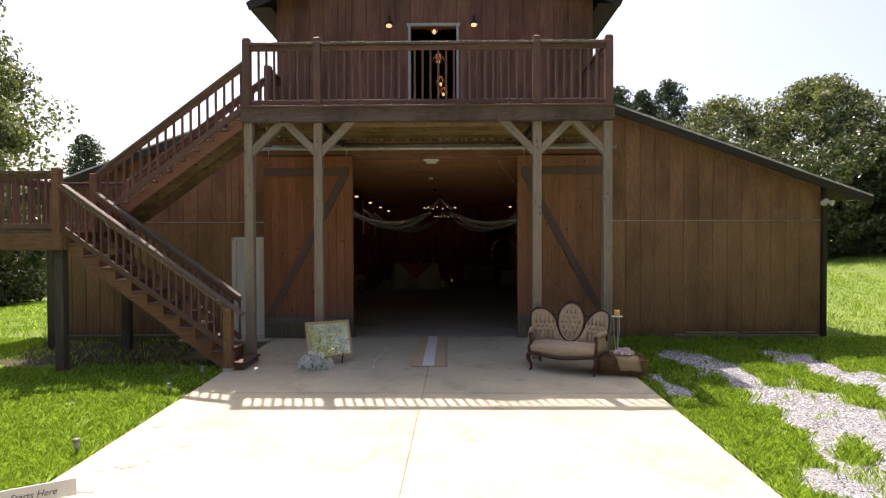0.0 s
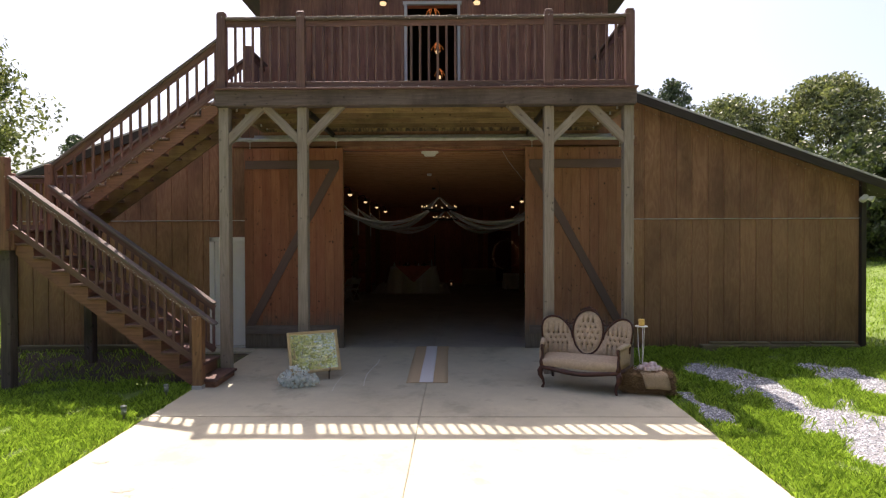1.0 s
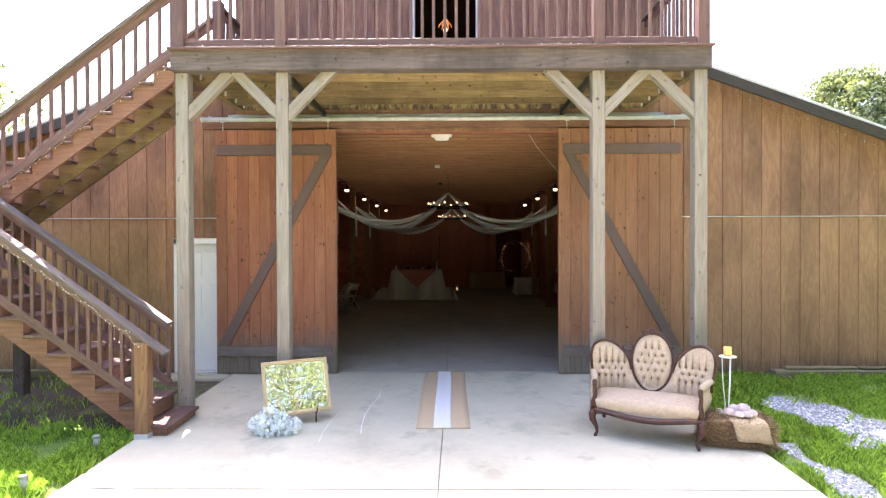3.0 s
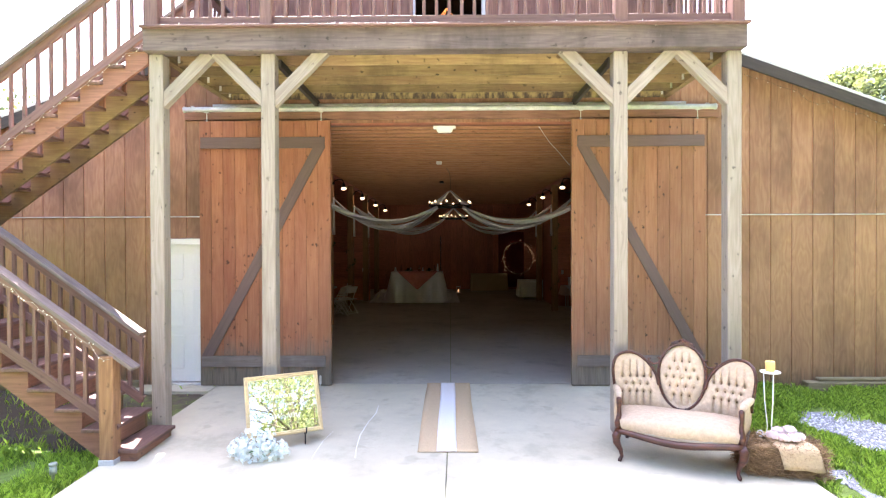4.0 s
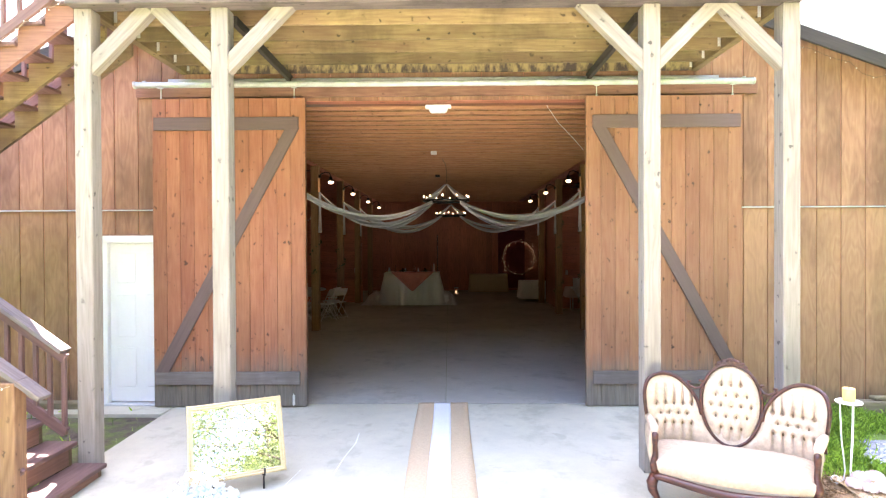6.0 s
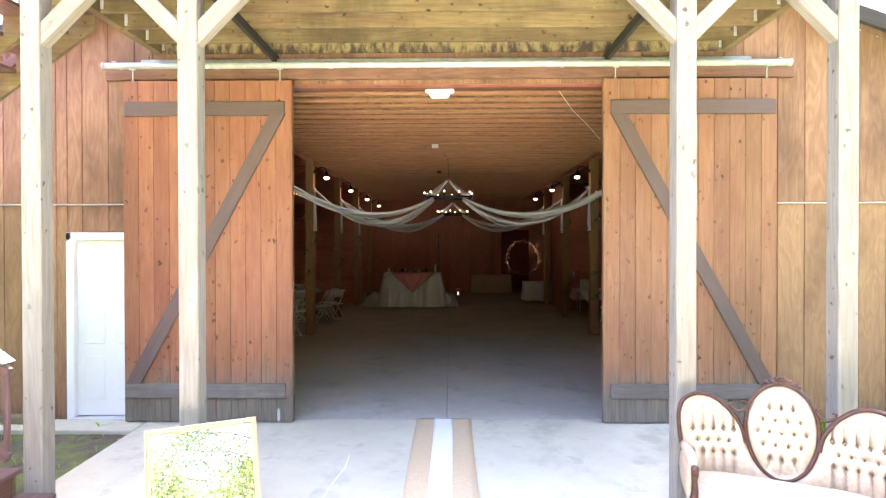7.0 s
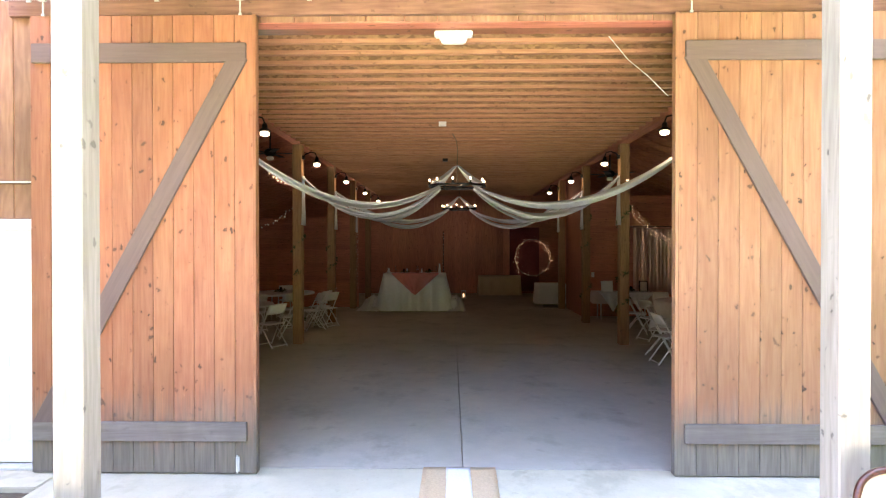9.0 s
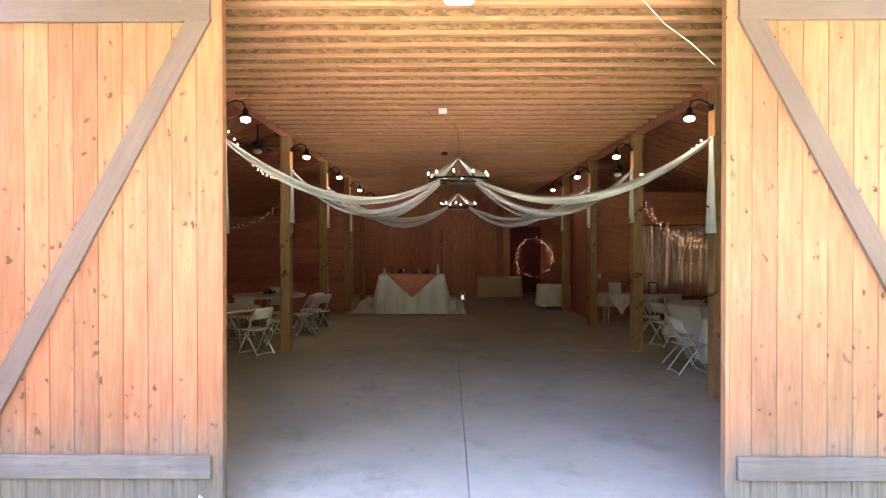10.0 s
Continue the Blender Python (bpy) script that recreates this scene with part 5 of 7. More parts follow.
def place_setting(x, y, z, seed):
    """A low centrepiece: a dish, a candle glass and leaves."""
    rng = random.Random(seed)
    c = empty("centrepiece", (x, y, z), "small table centrepiece with greenery and a candle glass", "centrepiece", "centrepieces")
    bm = bmesh.new()
    lathe(bm, [(0.06, 0.0), (0.11, 0.012), (0.115, 0.02), (0.05, 0.012)], 16)
    part("dish", bm, PLASTIC, c, smooth=True)
    bm = bmesh.new()
    lathe(bm, [(0.03, 0.01), (0.035, 0.03), (0.03, 0.13), (0.027, 0.13), (0.03, 0.03)], 12)
    part("candle_glass", bm, GLASS, c, smooth=True)
    verts, faces = [], []
    for k in range(40):
        a = rng.uniform(0, 6.28)
        r = rng.uniform(0.05, 0.14)
        b = Vector((r * math.cos(a), r * math.sin(a), rng.uniform(0.015, 0.08)))
        u = Vector((rng.gauss(0, 1), rng.gauss(0, 1), rng.gauss(0, 0.6))).normalized() * 0.045
        w = Vector((rng.gauss(0, 1), rng.gauss(0, 1), rng.gauss(0, 1))).normalized() * 0.02
        k0 = len(verts)
        verts += [tuple(b - u), tuple(b + w), tuple(b + u), tuple(b - w)]
        faces.append((k0, k0 + 1, k0 + 2, k0 + 3))
    ob = new("leaves", fast_mesh("leaves", verts, faces, IVY))
    ob.parent = c


for i, (x, y, z) in enumerate(((-4.5, 6.45, 0.74), (-4.35, 9.3, 0.74), (4.55, 4.6, 0.75), (-6.9, 7.6, 0.75), (5.0, 7.25, 0.75), (-1.5, 11.95, 1.085), (-0.75, 11.95, 1.085), (4.55, 10.0, 0.715))):
    place_setting(x, y, z, i)


def draped_box(x0, x1, y0, y1, z1, z0, mat, name, label, category, seed=1, flare=0.05, waves=0.02):
    """A cloth over an oblong table down to z0, with soft folds."""
    bm = bmesh.new()
    per = []
    nx, ny = max(6, int((x1 - x0) / 0.07)), max(4, int((y1 - y0) / 0.07))
    for i in range(nx):
        per.append((x0 + (x1 - x0) * i / nx, y0, 0, -1))
    for i in range(ny):
        per.append((x1, y0 + (y1 - y0) * i / ny, 1, 0))
    for i in range(nx):
        per.append((x1 - (x1 - x0) * i / nx, y1, 0, 1))
    for i in range(ny):
        per.append((x0, y1 - (y1 - y0) * i / ny, -1, 0))
    rng = random.Random(seed)
    wob = [rng.uniform(-1, 1) for _ in per]
    rings = []
    for k in range(8):
        t = k / 7
        ring = []
        for i, (x, y, nx_, ny_) in enumerate(per):
            o = flare * t + waves * t * (math.sin(i * 1.1 + seed) + 0.6 * wob[i])
            ring.append(bm.verts.new((x + nx_ * o, y + ny_ * o, z1 + (z0 - z1) * t)))
        rings.append(ring)
    n = len(per)
    for p, q in zip(rings, rings[1:]):
        for k in range(n):
            bm.faces.new((p[k], p[(k + 1) % n], q[(k + 1) % n], q[k]))
    bm.faces.new(rings[0])
    bmesh.ops.recalc_face_normals(bm, faces=bm.faces)
    return tagged(part(name, bm, mat, smooth=True), label, category)


def oblong_table(x0, x1, y0, y1, z, base, label):
    t = empty("oblong_table", ((x0 + x1) / 2, (y0 + y1) / 2, base), label, "table", "oblong tables")
    beam("tabletop", (x0, (y0 + y1) / 2, z - 0.015), (x1, (y0 + y1) / 2, z - 0.015), y1 - y0, 0.03, PLASTIC, t)
    for x in (x0 + 0.12, x1 - 0.12):
        for y in (y0 + 0.1, y1 - 0.1):
            beam("leg", (x, y, base), (x, y, z - 0.03), 0.03, 0.03, STEEL, t)


# head table on its low stage
bm = bmesh.new()
add_box(bm, -2.35, 0.02, 11.72, 13.1, 0.0, 0.34)
tagged(part("stage_platform", bm, SUBFLOOR), "low wooden platform under the head table", "platform")
draped_box(-2.37, 0.04, 11.70, 13.12, 0.352, 0.0, LINEN, "stage_skirt", "white cloth skirt round the low platform", "cloth", 3, 0.03, 0.03)
oblong_table(-2.05, -0.30, 11.66, 12.4, 1.075, 0.35, "oblong head table on the platform")
draped_box(-2.08, -0.27, 11.60, 12.43, 1.083, 0.03, LINEN, "table_cloth", "long white cloth over the head table", "tablecloth", 5, 0.17, 0.06)
bm = bmesh.new()
rows = []
for i in range(9):
    t = i / 8
    half = 0.66 * (1 - t) + 0.03
    rows.append([bm.verts.new((-1.15 + half * u, 11.575 - 0.02 * math.sin(u * 11 + 2 * t) - 0.12 * t, 1.095 - 0.60 * t - 0.05 * (1 - abs(u)) * (1 - t))) for u in [j / 6 - 1 for j in range(13)]])
back = [bm.verts.new((-1.15 + 0.69 * (j / 6 - 1), 12.3, 1.096)) for j in range(13)]
top = [bm.verts.new((-1.15 + 0.69 * (j / 6 - 1), 11.585, 1.097)) for j in range(13)]
for p, q in ((back, top), (top, rows[0])):
    for j in range(12):
        bm.faces.new((p[j], p[j + 1], q[j + 1], q[j]))
for p, q in zip(rows, rows[1:]):
    for j in range(12):
        bm.faces.new((p[j], p[j + 1], q[j + 1], q[j]))
ob = part("table_overlay", bm, PINK, smooth=True)
ob.modifiers.new("thick", "SOLIDIFY").thickness = 0.004
tagged(ob, "dusty pink satin overlay draped over the head table", "tablecloth")

for cx, w, seed in ((-2.42, 0.42, 2), (0.05, 0.30, 5)):
    bm = bmesh.new()
    rows = []
    for j in range(9):
        t = j / 8
        rows.append([bm.verts.new((cx + w * (2 * i / 14 - 1) * (0.55 + 0.45 * t), 12.2 - 0.75 * t - 0.05 * math.sin(i * 1.3 + seed), max(0.012, 0.42 * (1 - t) ** 1.3 * (1 - 0.35 * abs(2 * i / 14 - 1)) + 0.035 * abs(math.sin(i * 1.7 + 3 * t + seed))))) for i in range(15)])
    for p, q in zip(rows, rows[1:]):
        for i in range(14):
            bm.faces.new((p[i], p[i + 1], q[i + 1], q[i]))
    ob = part("loose_tulle", bm, SHEER, smooth=True)
    ob.modifiers.new("thick", "SOLIDIFY").thickness = 0.004
    tagged(ob, "bunched white tulle spread on the floor beside the head table", "cloth", "loose tulle")
# vases and glasses on the head table
for k, (x, r, h) in enumerate(((-1.95, 0.05, 0.14), (-1.75, 0.035, 0.2), (-1.42, 0.04, 0.12), (-1.1, 0.05, 0.2), (-0.98, 0.03, 0.12), (-0.55, 0.03, 0.18), (-0.45, 0.045, 0.26))):
    bm = bmesh.new()
    lathe(bm, [(r * 0.8, 0.0), (r, 0.02), (r * 0.7, h * 0.5), (r * 0.45, h * 0.8), (r * 0.6, h)], 12, (x, 11.95 + 0.06 * (k % 3), 1.099))
    tagged(part("glass_vase", bm, GLASS if k % 2 else PLASTIC, smooth=True), "small glass vase on the head table" if k % 2 else "small white vase on the head table", "vase", "head table vases")

# tables along the rear and the side
oblong_table(2.6, 3.4, 12.8, 13.46, 0.70, 0, "oblong table against the passage wall")
draped_box(2.56, 3.45, 12.77, 13.5, 0.712, 0.10, LINEN, "table_cloth", "white cloth over an oblong table", "tablecloth", 7, 0.05, 0.025)
oblong_table(0.95, 2.45, 16.55, 17.2, 0.74, 0, "oblong table at the rear wall")
draped_box(0.92, 2.48, 16.52, 17.23, 0.752, 0.03, BURLAP, "table_cloth", "tan cloth over an oblong table", "tablecloth", 8, 0.03, 0.02)
oblong_table(3.62, 5.1, 9.75, 10.3, 0.70, 0, "guest book table at the plank wall")
draped_box(3.60, 5.12, 9.73, 10.32, 0.712, 0.42, plain("pale_pink_linen", (0.66, 0.52, 0.50), 0.8, 0, 0.06, 20, 0.1), "table_cloth", "pale pink cloth with hanging corners", "tablecloth", 9, 0.06, 0.035)


def corner_cloth(x, y, z, half, name, label, mat, drop):
    """A square cloth laid cornerwise over a table edge: its points hang down in front."""
    bm = bmesh.new()
    n = 16
    rows = []
    for i in range(n + 1):
        u = 2 * i / n - 1
        low = drop * (1 - abs(u)) + 0.03
        rows.append([bm.verts.new((x + half * u, y + 0.3, z)), bm.verts.new((x + half * u, y, z)), bm.verts.new((x + half * u, y - 0.03 - 0.01 * math.sin(u * 17), z - 0.015)), bm.verts.new((x + half * u * 0.96, y - 0.045 - 0.02 * math.sin(u * 17), z - low * 0.5)), bm.verts.new((x + half * u * 0.9, y - 0.06 - 0.03 * math.sin(u * 15), z - low))])
    for p, q in zip(rows, rows[1:]):
        for j in range(4):
            bm.faces.new((p[j], q[j], q[j + 1], p[j + 1]))
    bmesh.ops.recalc_face_normals(bm, faces=bm.faces)
    ob = part(name, bm, mat, smooth=True)
    ob.modifiers.new("thick", "SOLIDIFY").thickness = 0.004
    return tagged(ob, label, "tablecloth")


corner_cloth(3.98, 9.66, 0.722, 0.34, "table_overlay", "white square cloth hanging in a point over the pink cloth", LINEN, 0.46)
corner_cloth(4.66, 9.66, 0.722, 0.34, "table_overlay", "white square cloth hanging in a point over the pink cloth", LINEN, 0.46)


def photo_frame(x, y, z, w, h, mat, label):
    f = empty("photo_frame", (x, y, z), label, "photo frame", "photo frames")
    f.matrix_basis = pose(x, y, z, -12, 0, 0)
    for nm, a in (("stile", (-w / 2, 0, 0, -w / 2, h)), ("stile", (w / 2, 0, 0, w / 2, h)), ("rail", (-w / 2, 0, 0, w / 2, 0)), ("rail", (-w / 2, 0, h, w / 2, h))):
        bm = bmesh.new()
        x0, _, z0, x1, z1 = a
        add_box(bm, min(x0, x1) - 0.012, max(x0, x1) + 0.012, -0.012, 0.012, min(z0, z1) - 0.012 + 0.012, max(z0, z1) + 0.024)
        part(nm, bm, mat, f)
    bm = bmesh.new()
    add_box(bm, -w / 2 + 0.01, w / 2 - 0.01, -0.004, 0.006, 0.02, h)
    part("sheet", bm, LINEN, f, "white printed sheet")


photo_frame(3.90, 9.85, 0.715, 0.27, 0.26, PLASTIC, "white framed sheet leaning on the guest book table")
photo_frame(4.85, 9.9, 0.715, 0.20, 0.26, BLACK, "black framed sheet standing on the guest book table")

# curtain backdrop
bm = bmesh.new()
n = 90
rows = []
for k in range(6):
    t = k / 5
    rows.append([bm.verts.new((4.75 + 1.75 * i / n, 10.44 + 0.016 * math.sin(i * 1.25) * (0.5 + 0.5 * t) + 0.012 * math.sin(i * 3.1), 2.38 - 0.03 * math.sin(i / n * math.pi) - 1.75 * t)) for i in range(n + 1)])
for p, q in zip(rows, rows[1:]):
    for j in range(n):
        bm.faces.new((p[j], p[j + 1], q[j + 1], q[j]))
ob = part("backdrop_curtain", bm, plain("champagne_curtain", (0.74, 0.54, 0.47), 0.6, 0, 0.08, 15, 0.05), smooth=True)
ob.modifiers.new("thick", "SOLIDIFY").thickness = 0.004
tagged(ob, "champagne pink gathered curtain on the plank wall", "curtain")
for x, y in ((3.70, 10.56), (-3.2, 12.70)):
    bm = bmesh.new()
    add_box(bm, x - 0.04, x + 0.04, y - 0.022, y - 0.016, 1.05, 1.19)
    bmesh.ops.bevel(bm, geom=bm.edges[:], offset=0.002, segments=1, affect="EDGES")
    tagged(part("switch_plate", bm, PLASTIC), "white light switch plate on the plank wall", "switch plate")
# small lantern on the floor
lan = empty("floor_lantern", (0.34, 15.9, 0), "small white lantern on the floor", "lantern")
for s in (-1, 1):
    for q in (-1, 1):
        beam("corner_bar", (0.34 + s * 0.07, 15.9 + q * 0.07, 0.0), (0.34 + s * 0.07, 15.9 + q * 0.07, 0.24), 0.014, 0.014, PLASTIC, lan)
beam("base_plate", (0.25, 15.9, 0.01), (0.43, 15.9, 0.01), 0.18, 0.02, PLASTIC, lan)
beam("lid", (0.25, 15.9, 0.25), (0.43, 15.9, 0.25), 0.18, 0.02, PLASTIC, lan)
bm = bmesh.new()
lathe(bm, [(0.02, 0.02), (0.03, 0.05), (0.03, 0.12), (0.01, 0.15)], 10)
part("candle_bulb", bm, FAIRY, lan, smooth=True)


# ---- settee ----
def settee(m):
    st = empty("settee", (0, 0, 0), "Victorian settee with tufted cream upholstery and carved mahogany frame", "settee")
    # seat
    bm = bmesh.new()
    nu, nv = 28, 12
    def front(u):
        return -0.03 - 0.07 * math.cos(u * math.pi / 2)
    rows = []
    for j in range(-3, nv + 1):
        v = max(0, j) / nv
        row = []
        for i in range(nu + 1):
            u = 2 * i / nu - 1
            x = u * (0.53 + 0.08 * v)
            y = front(u) * (1 - v) + 0.56 * v
            dome = (1 - u ** 4) * 0.045 * math.sin(math.pi * min(1, 0.2 + v * 0.8)) + 0.02 * (1 - (1 - v) ** 6)
            z = 0.40 + dome
            if j < 0:
                z = 0.40 + 0.03 * j + 0.005
                y -= 0.012 * (1 - ((j + 1.5) / 1.5) ** 2)
            row.append(bm.verts.new((x, y, z)))
        rows.append(row)
    for a, b in zip(rows, rows[1:]):
        for i in range(nu):
            bm.faces.new((a[i], a[i + 1], b[i + 1], b[i]))
    for side in (0, nu):
        low = [bm.verts.new((r[side].co.x, r[side].co.y, 0.31)) for r in rows[3:]]
        for k in range(len(low) - 1):
            a, b = rows[3 + k][side], rows[4 + k][side]
            bm.faces.new((a, b, low[k + 1], low[k]) if side == 0 else (b, a, low[k], low[k + 1]))
    bmesh.ops.recalc_face_normals(bm, faces=bm.faces)
    part("seat", bm, CREAM, st, "pale cream seat cushion", smooth=True)
    # front rail
    bm = bmesh.new()
    tube(bm, [(x * 0.545, front(x) - 0.012, 0.285 - 0.035 * math.cos(x * math.pi) * 0.5 - 0.01) for x in [k / 12 - 1 for k in range(25)]], [0.026 + 0.008 * math.sin(k * math.pi / 24) for k in range(25)], 10)
    part("seat_rail", bm, MAHOGANY, st, "serpentine carved front rail", smooth=True)
    for s in (-1, 1):
        bm = bmesh.new()
        tube(bm, [(s * 0.545, -0.02, 0.285), (s * 0.60, 0.55, 0.28)], 0.025, 8)
        part("side_rail", bm, MAHOGANY, st, smooth=True)
        bm = bmesh.new()
        tube(bm, [(s * 0.53, -0.02, 0.30), (s * 0.555, -0.05, 0.24), (s * 0.55, -0.055, 0.19), (s * 0.515, -0.03, 0.11), (s * 0.505, -0.025, 0.05), (s * 0.52, -0.05, 0.015), (s * 0.525, -0.065, 0.006)], [0.038, 0.042, 0.036, 0.022, 0.017, 0.02, 0.012], 10)
        part("front_leg", bm, MAHOGANY, st, smooth=True)
        bm = bmesh.new()
        tube(bm, [(s * 0.56, 0.55, 0.30), (s * 0.555, 0.58, 0.15), (s * 0.55, 0.64, 0.0)], [0.028, 0.025, 0.02], 8)
        part("rear_leg", bm, MAHOGANY, st, smooth=True)
        bm = bmesh.new()
        tube(bm, [(s * 0.53, -0.02, 0.30), (s * 0.545, -0.03, 0.37), (s * 0.535, 0.02, 0.44), (s * 0.54, 0.03, 0.51), (s * 0.535, -0.01, 0.56), (s * 0.535, -0.005, 0.60), (s * 0.54, 0.03, 0.605)], [0.036, 0.03, 0.022, 0.02, 0.024, 0.026, 0.02], 10)
        part("arm_support", bm, MAHOGANY, st, "scrolled arm support", smooth=True)
        bm = bmesh.new()
        tube(bm, [(s * 0.54, 0.0, 0.612), (s * 0.555, 0.10, 0.622), (s * 0.59, 0.24, 0.628), (s * 0.625, 0.36, 0.63)], [0.026, 0.036, 0.038, 0.03], 10)
        part("arm_pad", bm, CREAM, st, smooth=True)
        bm = bmesh.new()
        rows = []
        for j in range(5):
            z = 0.33 + 0.28 * j / 4
            rows.append([bm.verts.new((s * (0.54 + 0.075 * i / 6 + 0.018 * math.sin(math.pi * j / 4)), 0.02 + 0.42 * i / 6, z)) for i in range(7)])
        for a, b in zip(rows, rows[1:]):
            for i in range(6):
                bm.faces.new((a[i], a[i + 1], b[i + 1], b[i]))
        ob = part("side_panel", bm, CREAM, st, smooth=True)
        ob.modifiers.new("thick", "SOLIDIFY").thickness = 0.03

    def back_y(x, z):
        return 0.50 + 0.26 * (z - 0.42) - 1.0 * max(0.0, abs(x) - 0.27) ** 2

    def panel(name, outline, centre, tufts, puff, steps=40, reaches=(0.24, 0.17)):
        """Upholstered back panel: a padded outline with button tufts."""
        bm = bmesh.new()
        n = len(outline)
        rings = []
        low_row, high_row = min(q[1] for q in tufts), max(q[1] for q in tufts)
        cx, cz = centre
        for k in range(1, steps + 1):
            f = k / steps
            ring = []
            for x, z in outline:
                px, pz = cx + (x - cx) * f, cz + (z - cz) * f
                dep = puff * (1 - f ** 4)
                for tx, tz in tufts:
                    d2 = ((px - tx) ** 2 + (pz - tz) ** 2) / 0.020 ** 2
                    dep -= 0.024 * math.exp(-d2) + 0.011 * math.exp(-(((px - tx) / 0.010) ** 2) - abs(pz - tz) / 0.05)
                for tx, tz in tufts:
                    if (tz == low_row and pz < tz) or (tz == high_row and pz > tz):
                        reach = reaches[0] if tz == low_row else reaches[1]
                        fall = max(0.0, 1 - abs(pz - tz) / reach)
                        dep -= 0.036 * fall ** 0.6 * math.exp(-((px - tx) / 0.0085) ** 2)
                ring.append(bm.verts.new((px, back_y(px, pz) - dep, pz)))
            rings.append(ring)
        c = bm.verts.new((cx, back_y(cx, cz) - puff, cz))
        for i in range(n):
            bm.faces.new((c, rings[0][(i + 1) % n], rings[0][i]))
        for a, b in zip(rings, rings[1:]):
            for i in range(n):
                bm.faces.new((a[i], a[(i + 1) % n], b[(i + 1) % n], b[i]))
        backs = [bm.verts.new((v.co.x, v.co.y + 0.035, v.co.z)) for v in rings[-1]]
        for i in range(n):
            bm.faces.new((rings[-1][i], rings[-1][(i + 1) % n], backs[(i + 1) % n], backs[i]))
        rear = bm.verts.new((cx, back_y(cx, cz) + 0.05, cz))
        for i in range(n):
            bm.faces.new((backs[i], backs[(i + 1) % n], rear))
        body = part(name, bm, CREAM, st, "button-tufted cream back panel", smooth=True)
        bm = bmesh.new()
        for tx, tz in tufts:
            q = bmesh.ops.create_uvsphere(bm, u_segments=6, v_segments=4, radius=0.0095)
            for v in q["verts"]:
                v.co.z *= 1.5
            bmesh.ops.translate(bm, verts=q["verts"], vec=(tx, back_y(tx, tz) - puff + 0.028, tz))
        # button cloth darker than the upholstery: shade in the tufts put into its colour
        tagged(part("buttons", bm, plain("button_shadow_cloth", (0.20, 0.14, 0.085), 0.8, 0, 0.1, 30, 0), body, "small covered buttons darkened for the shade in the tufts"), kind="stuff")

    def smooth_loop(pts, n):
        """Closed Catmull-Rom through pts."""
        out = []
        k = len(pts)
        for i in range(n):
            t = i * k / n
            j = int(t)
            f = t - j
            a, b, c, d = (Vector(pts[(j + o) % k]) for o in (-1, 0, 1, 2))
            out.append(tuple(0.5 * ((2 * b) + (c - a) * f + (2 * a - 5 * b + 4 * c - d) * f * f + (3 * b - a - 3 * c + d) * f ** 3)))
        return out

    oval = [(0.215 * math.sin(a) * (1 + 0.06 * math.cos(a)), 0.748 + 0.308 * math.cos(a)) for a in [2 * math.pi * k / 108 for k in range(108)]]
    tufts = [(-0.055 * 1.3 + 0.0715 * i, 0.90) for i in range(3)] + [(-0.115 + 0.077 * i, 0.82) for i in range(4)] + [(-0.15 + 0.075 * i, 0.74) for i in range(5)] + [(-0.115 + 0.077 * i, 0.655) for i in range(4)] + [(-0.075 + 0.075 * i, 0.57) for i in range(3)]
    panel("centre_back", oval, (0, 0.748), tufts, 0.045, 26, (0.12, 0.09))
    bm = bmesh.new()
    tube(bm, [(x * 1.05, back_y(x, z) - 0.012, 0.748 + (z - 0.748) * 1.04) for x, z in oval], 0.0135, 8, True)
    part("oval_frame", bm, MAHOGANY, st, "carved oval moulding", smooth=True)
    for s in (-1, 1):
        pts = [(-0.105, 0.42), (-0.172, 0.53), (-0.216, 0.63), (-0.238, 0.715), (-0.268, 0.78), (-0.335, 0.865), (-0.44, 0.945), (-0.55, 0.965), (-0.635, 0.925), (-0.665, 0.83), (-0.655, 0.70), (-0.63, 0.56), (-0.605, 0.42), (-0.37, 0.41)]
        pts = [(s * -x, z) for x, z in pts]
        loop = smooth_loop(pts, 220)
        tf = [(s * (0.30 + 0.068 * i + 0.034 * (r % 2)), 0.72 - 0.075 * r) for r in range(3) for i in range(5)]
        tf = [(x, z) for x, z in tf if abs(x) < 0.60]
        panel("wing_back", loop, (s * 0.43, 0.66), tf, 0.04)
        crest = smooth_loop(pts, 96)
        start = int(96 * 2.2 / 14)
        bm = bmesh.new()
        tube(bm, [(x, back_y(x, z) - 0.012, z) for x, z in crest[start:int(96 * 11.6 / 14)]], 0.0155, 8)
        part("wing_frame", bm, MAHOGANY, st, "carved crest moulding", smooth=True)
        bm = bmesh.new()
        tube(bm, [(s * 0.205, back_y(0.2, 0.9) - 0.01, 0.905), (s * 0.235, back_y(0.24, 0.86) - 0.01, 0.862), (s * 0.275, back_y(0.27, 0.85) - 0.01, 0.852), (s * 0.325, back_y(0.32, 0.87) - 0.01, 0.875), (s * 0.33, back_y(0.33, 0.9) - 0.01, 0.905), (s * 0.305, back_y(0.3, 0.9) - 0.01, 0.905)], [0.014, 0.011, 0.010, 0.011, 0.012, 0.008], 8)
        tube(bm, [(s * 0.21, back_y(0.2, 0.9) - 0.01, 0.90), (s * 0.225, back_y(0.2, 0.9) - 0.01, 0.925), (s * 0.245, back_y(0.2, 0.9) - 0.01, 0.918)], [0.012, 0.011, 0.007], 8)
        part("scroll", bm, MAHOGANY, st, "small carved scroll", smooth=True)
    bm = bmesh.new()
    rows = []
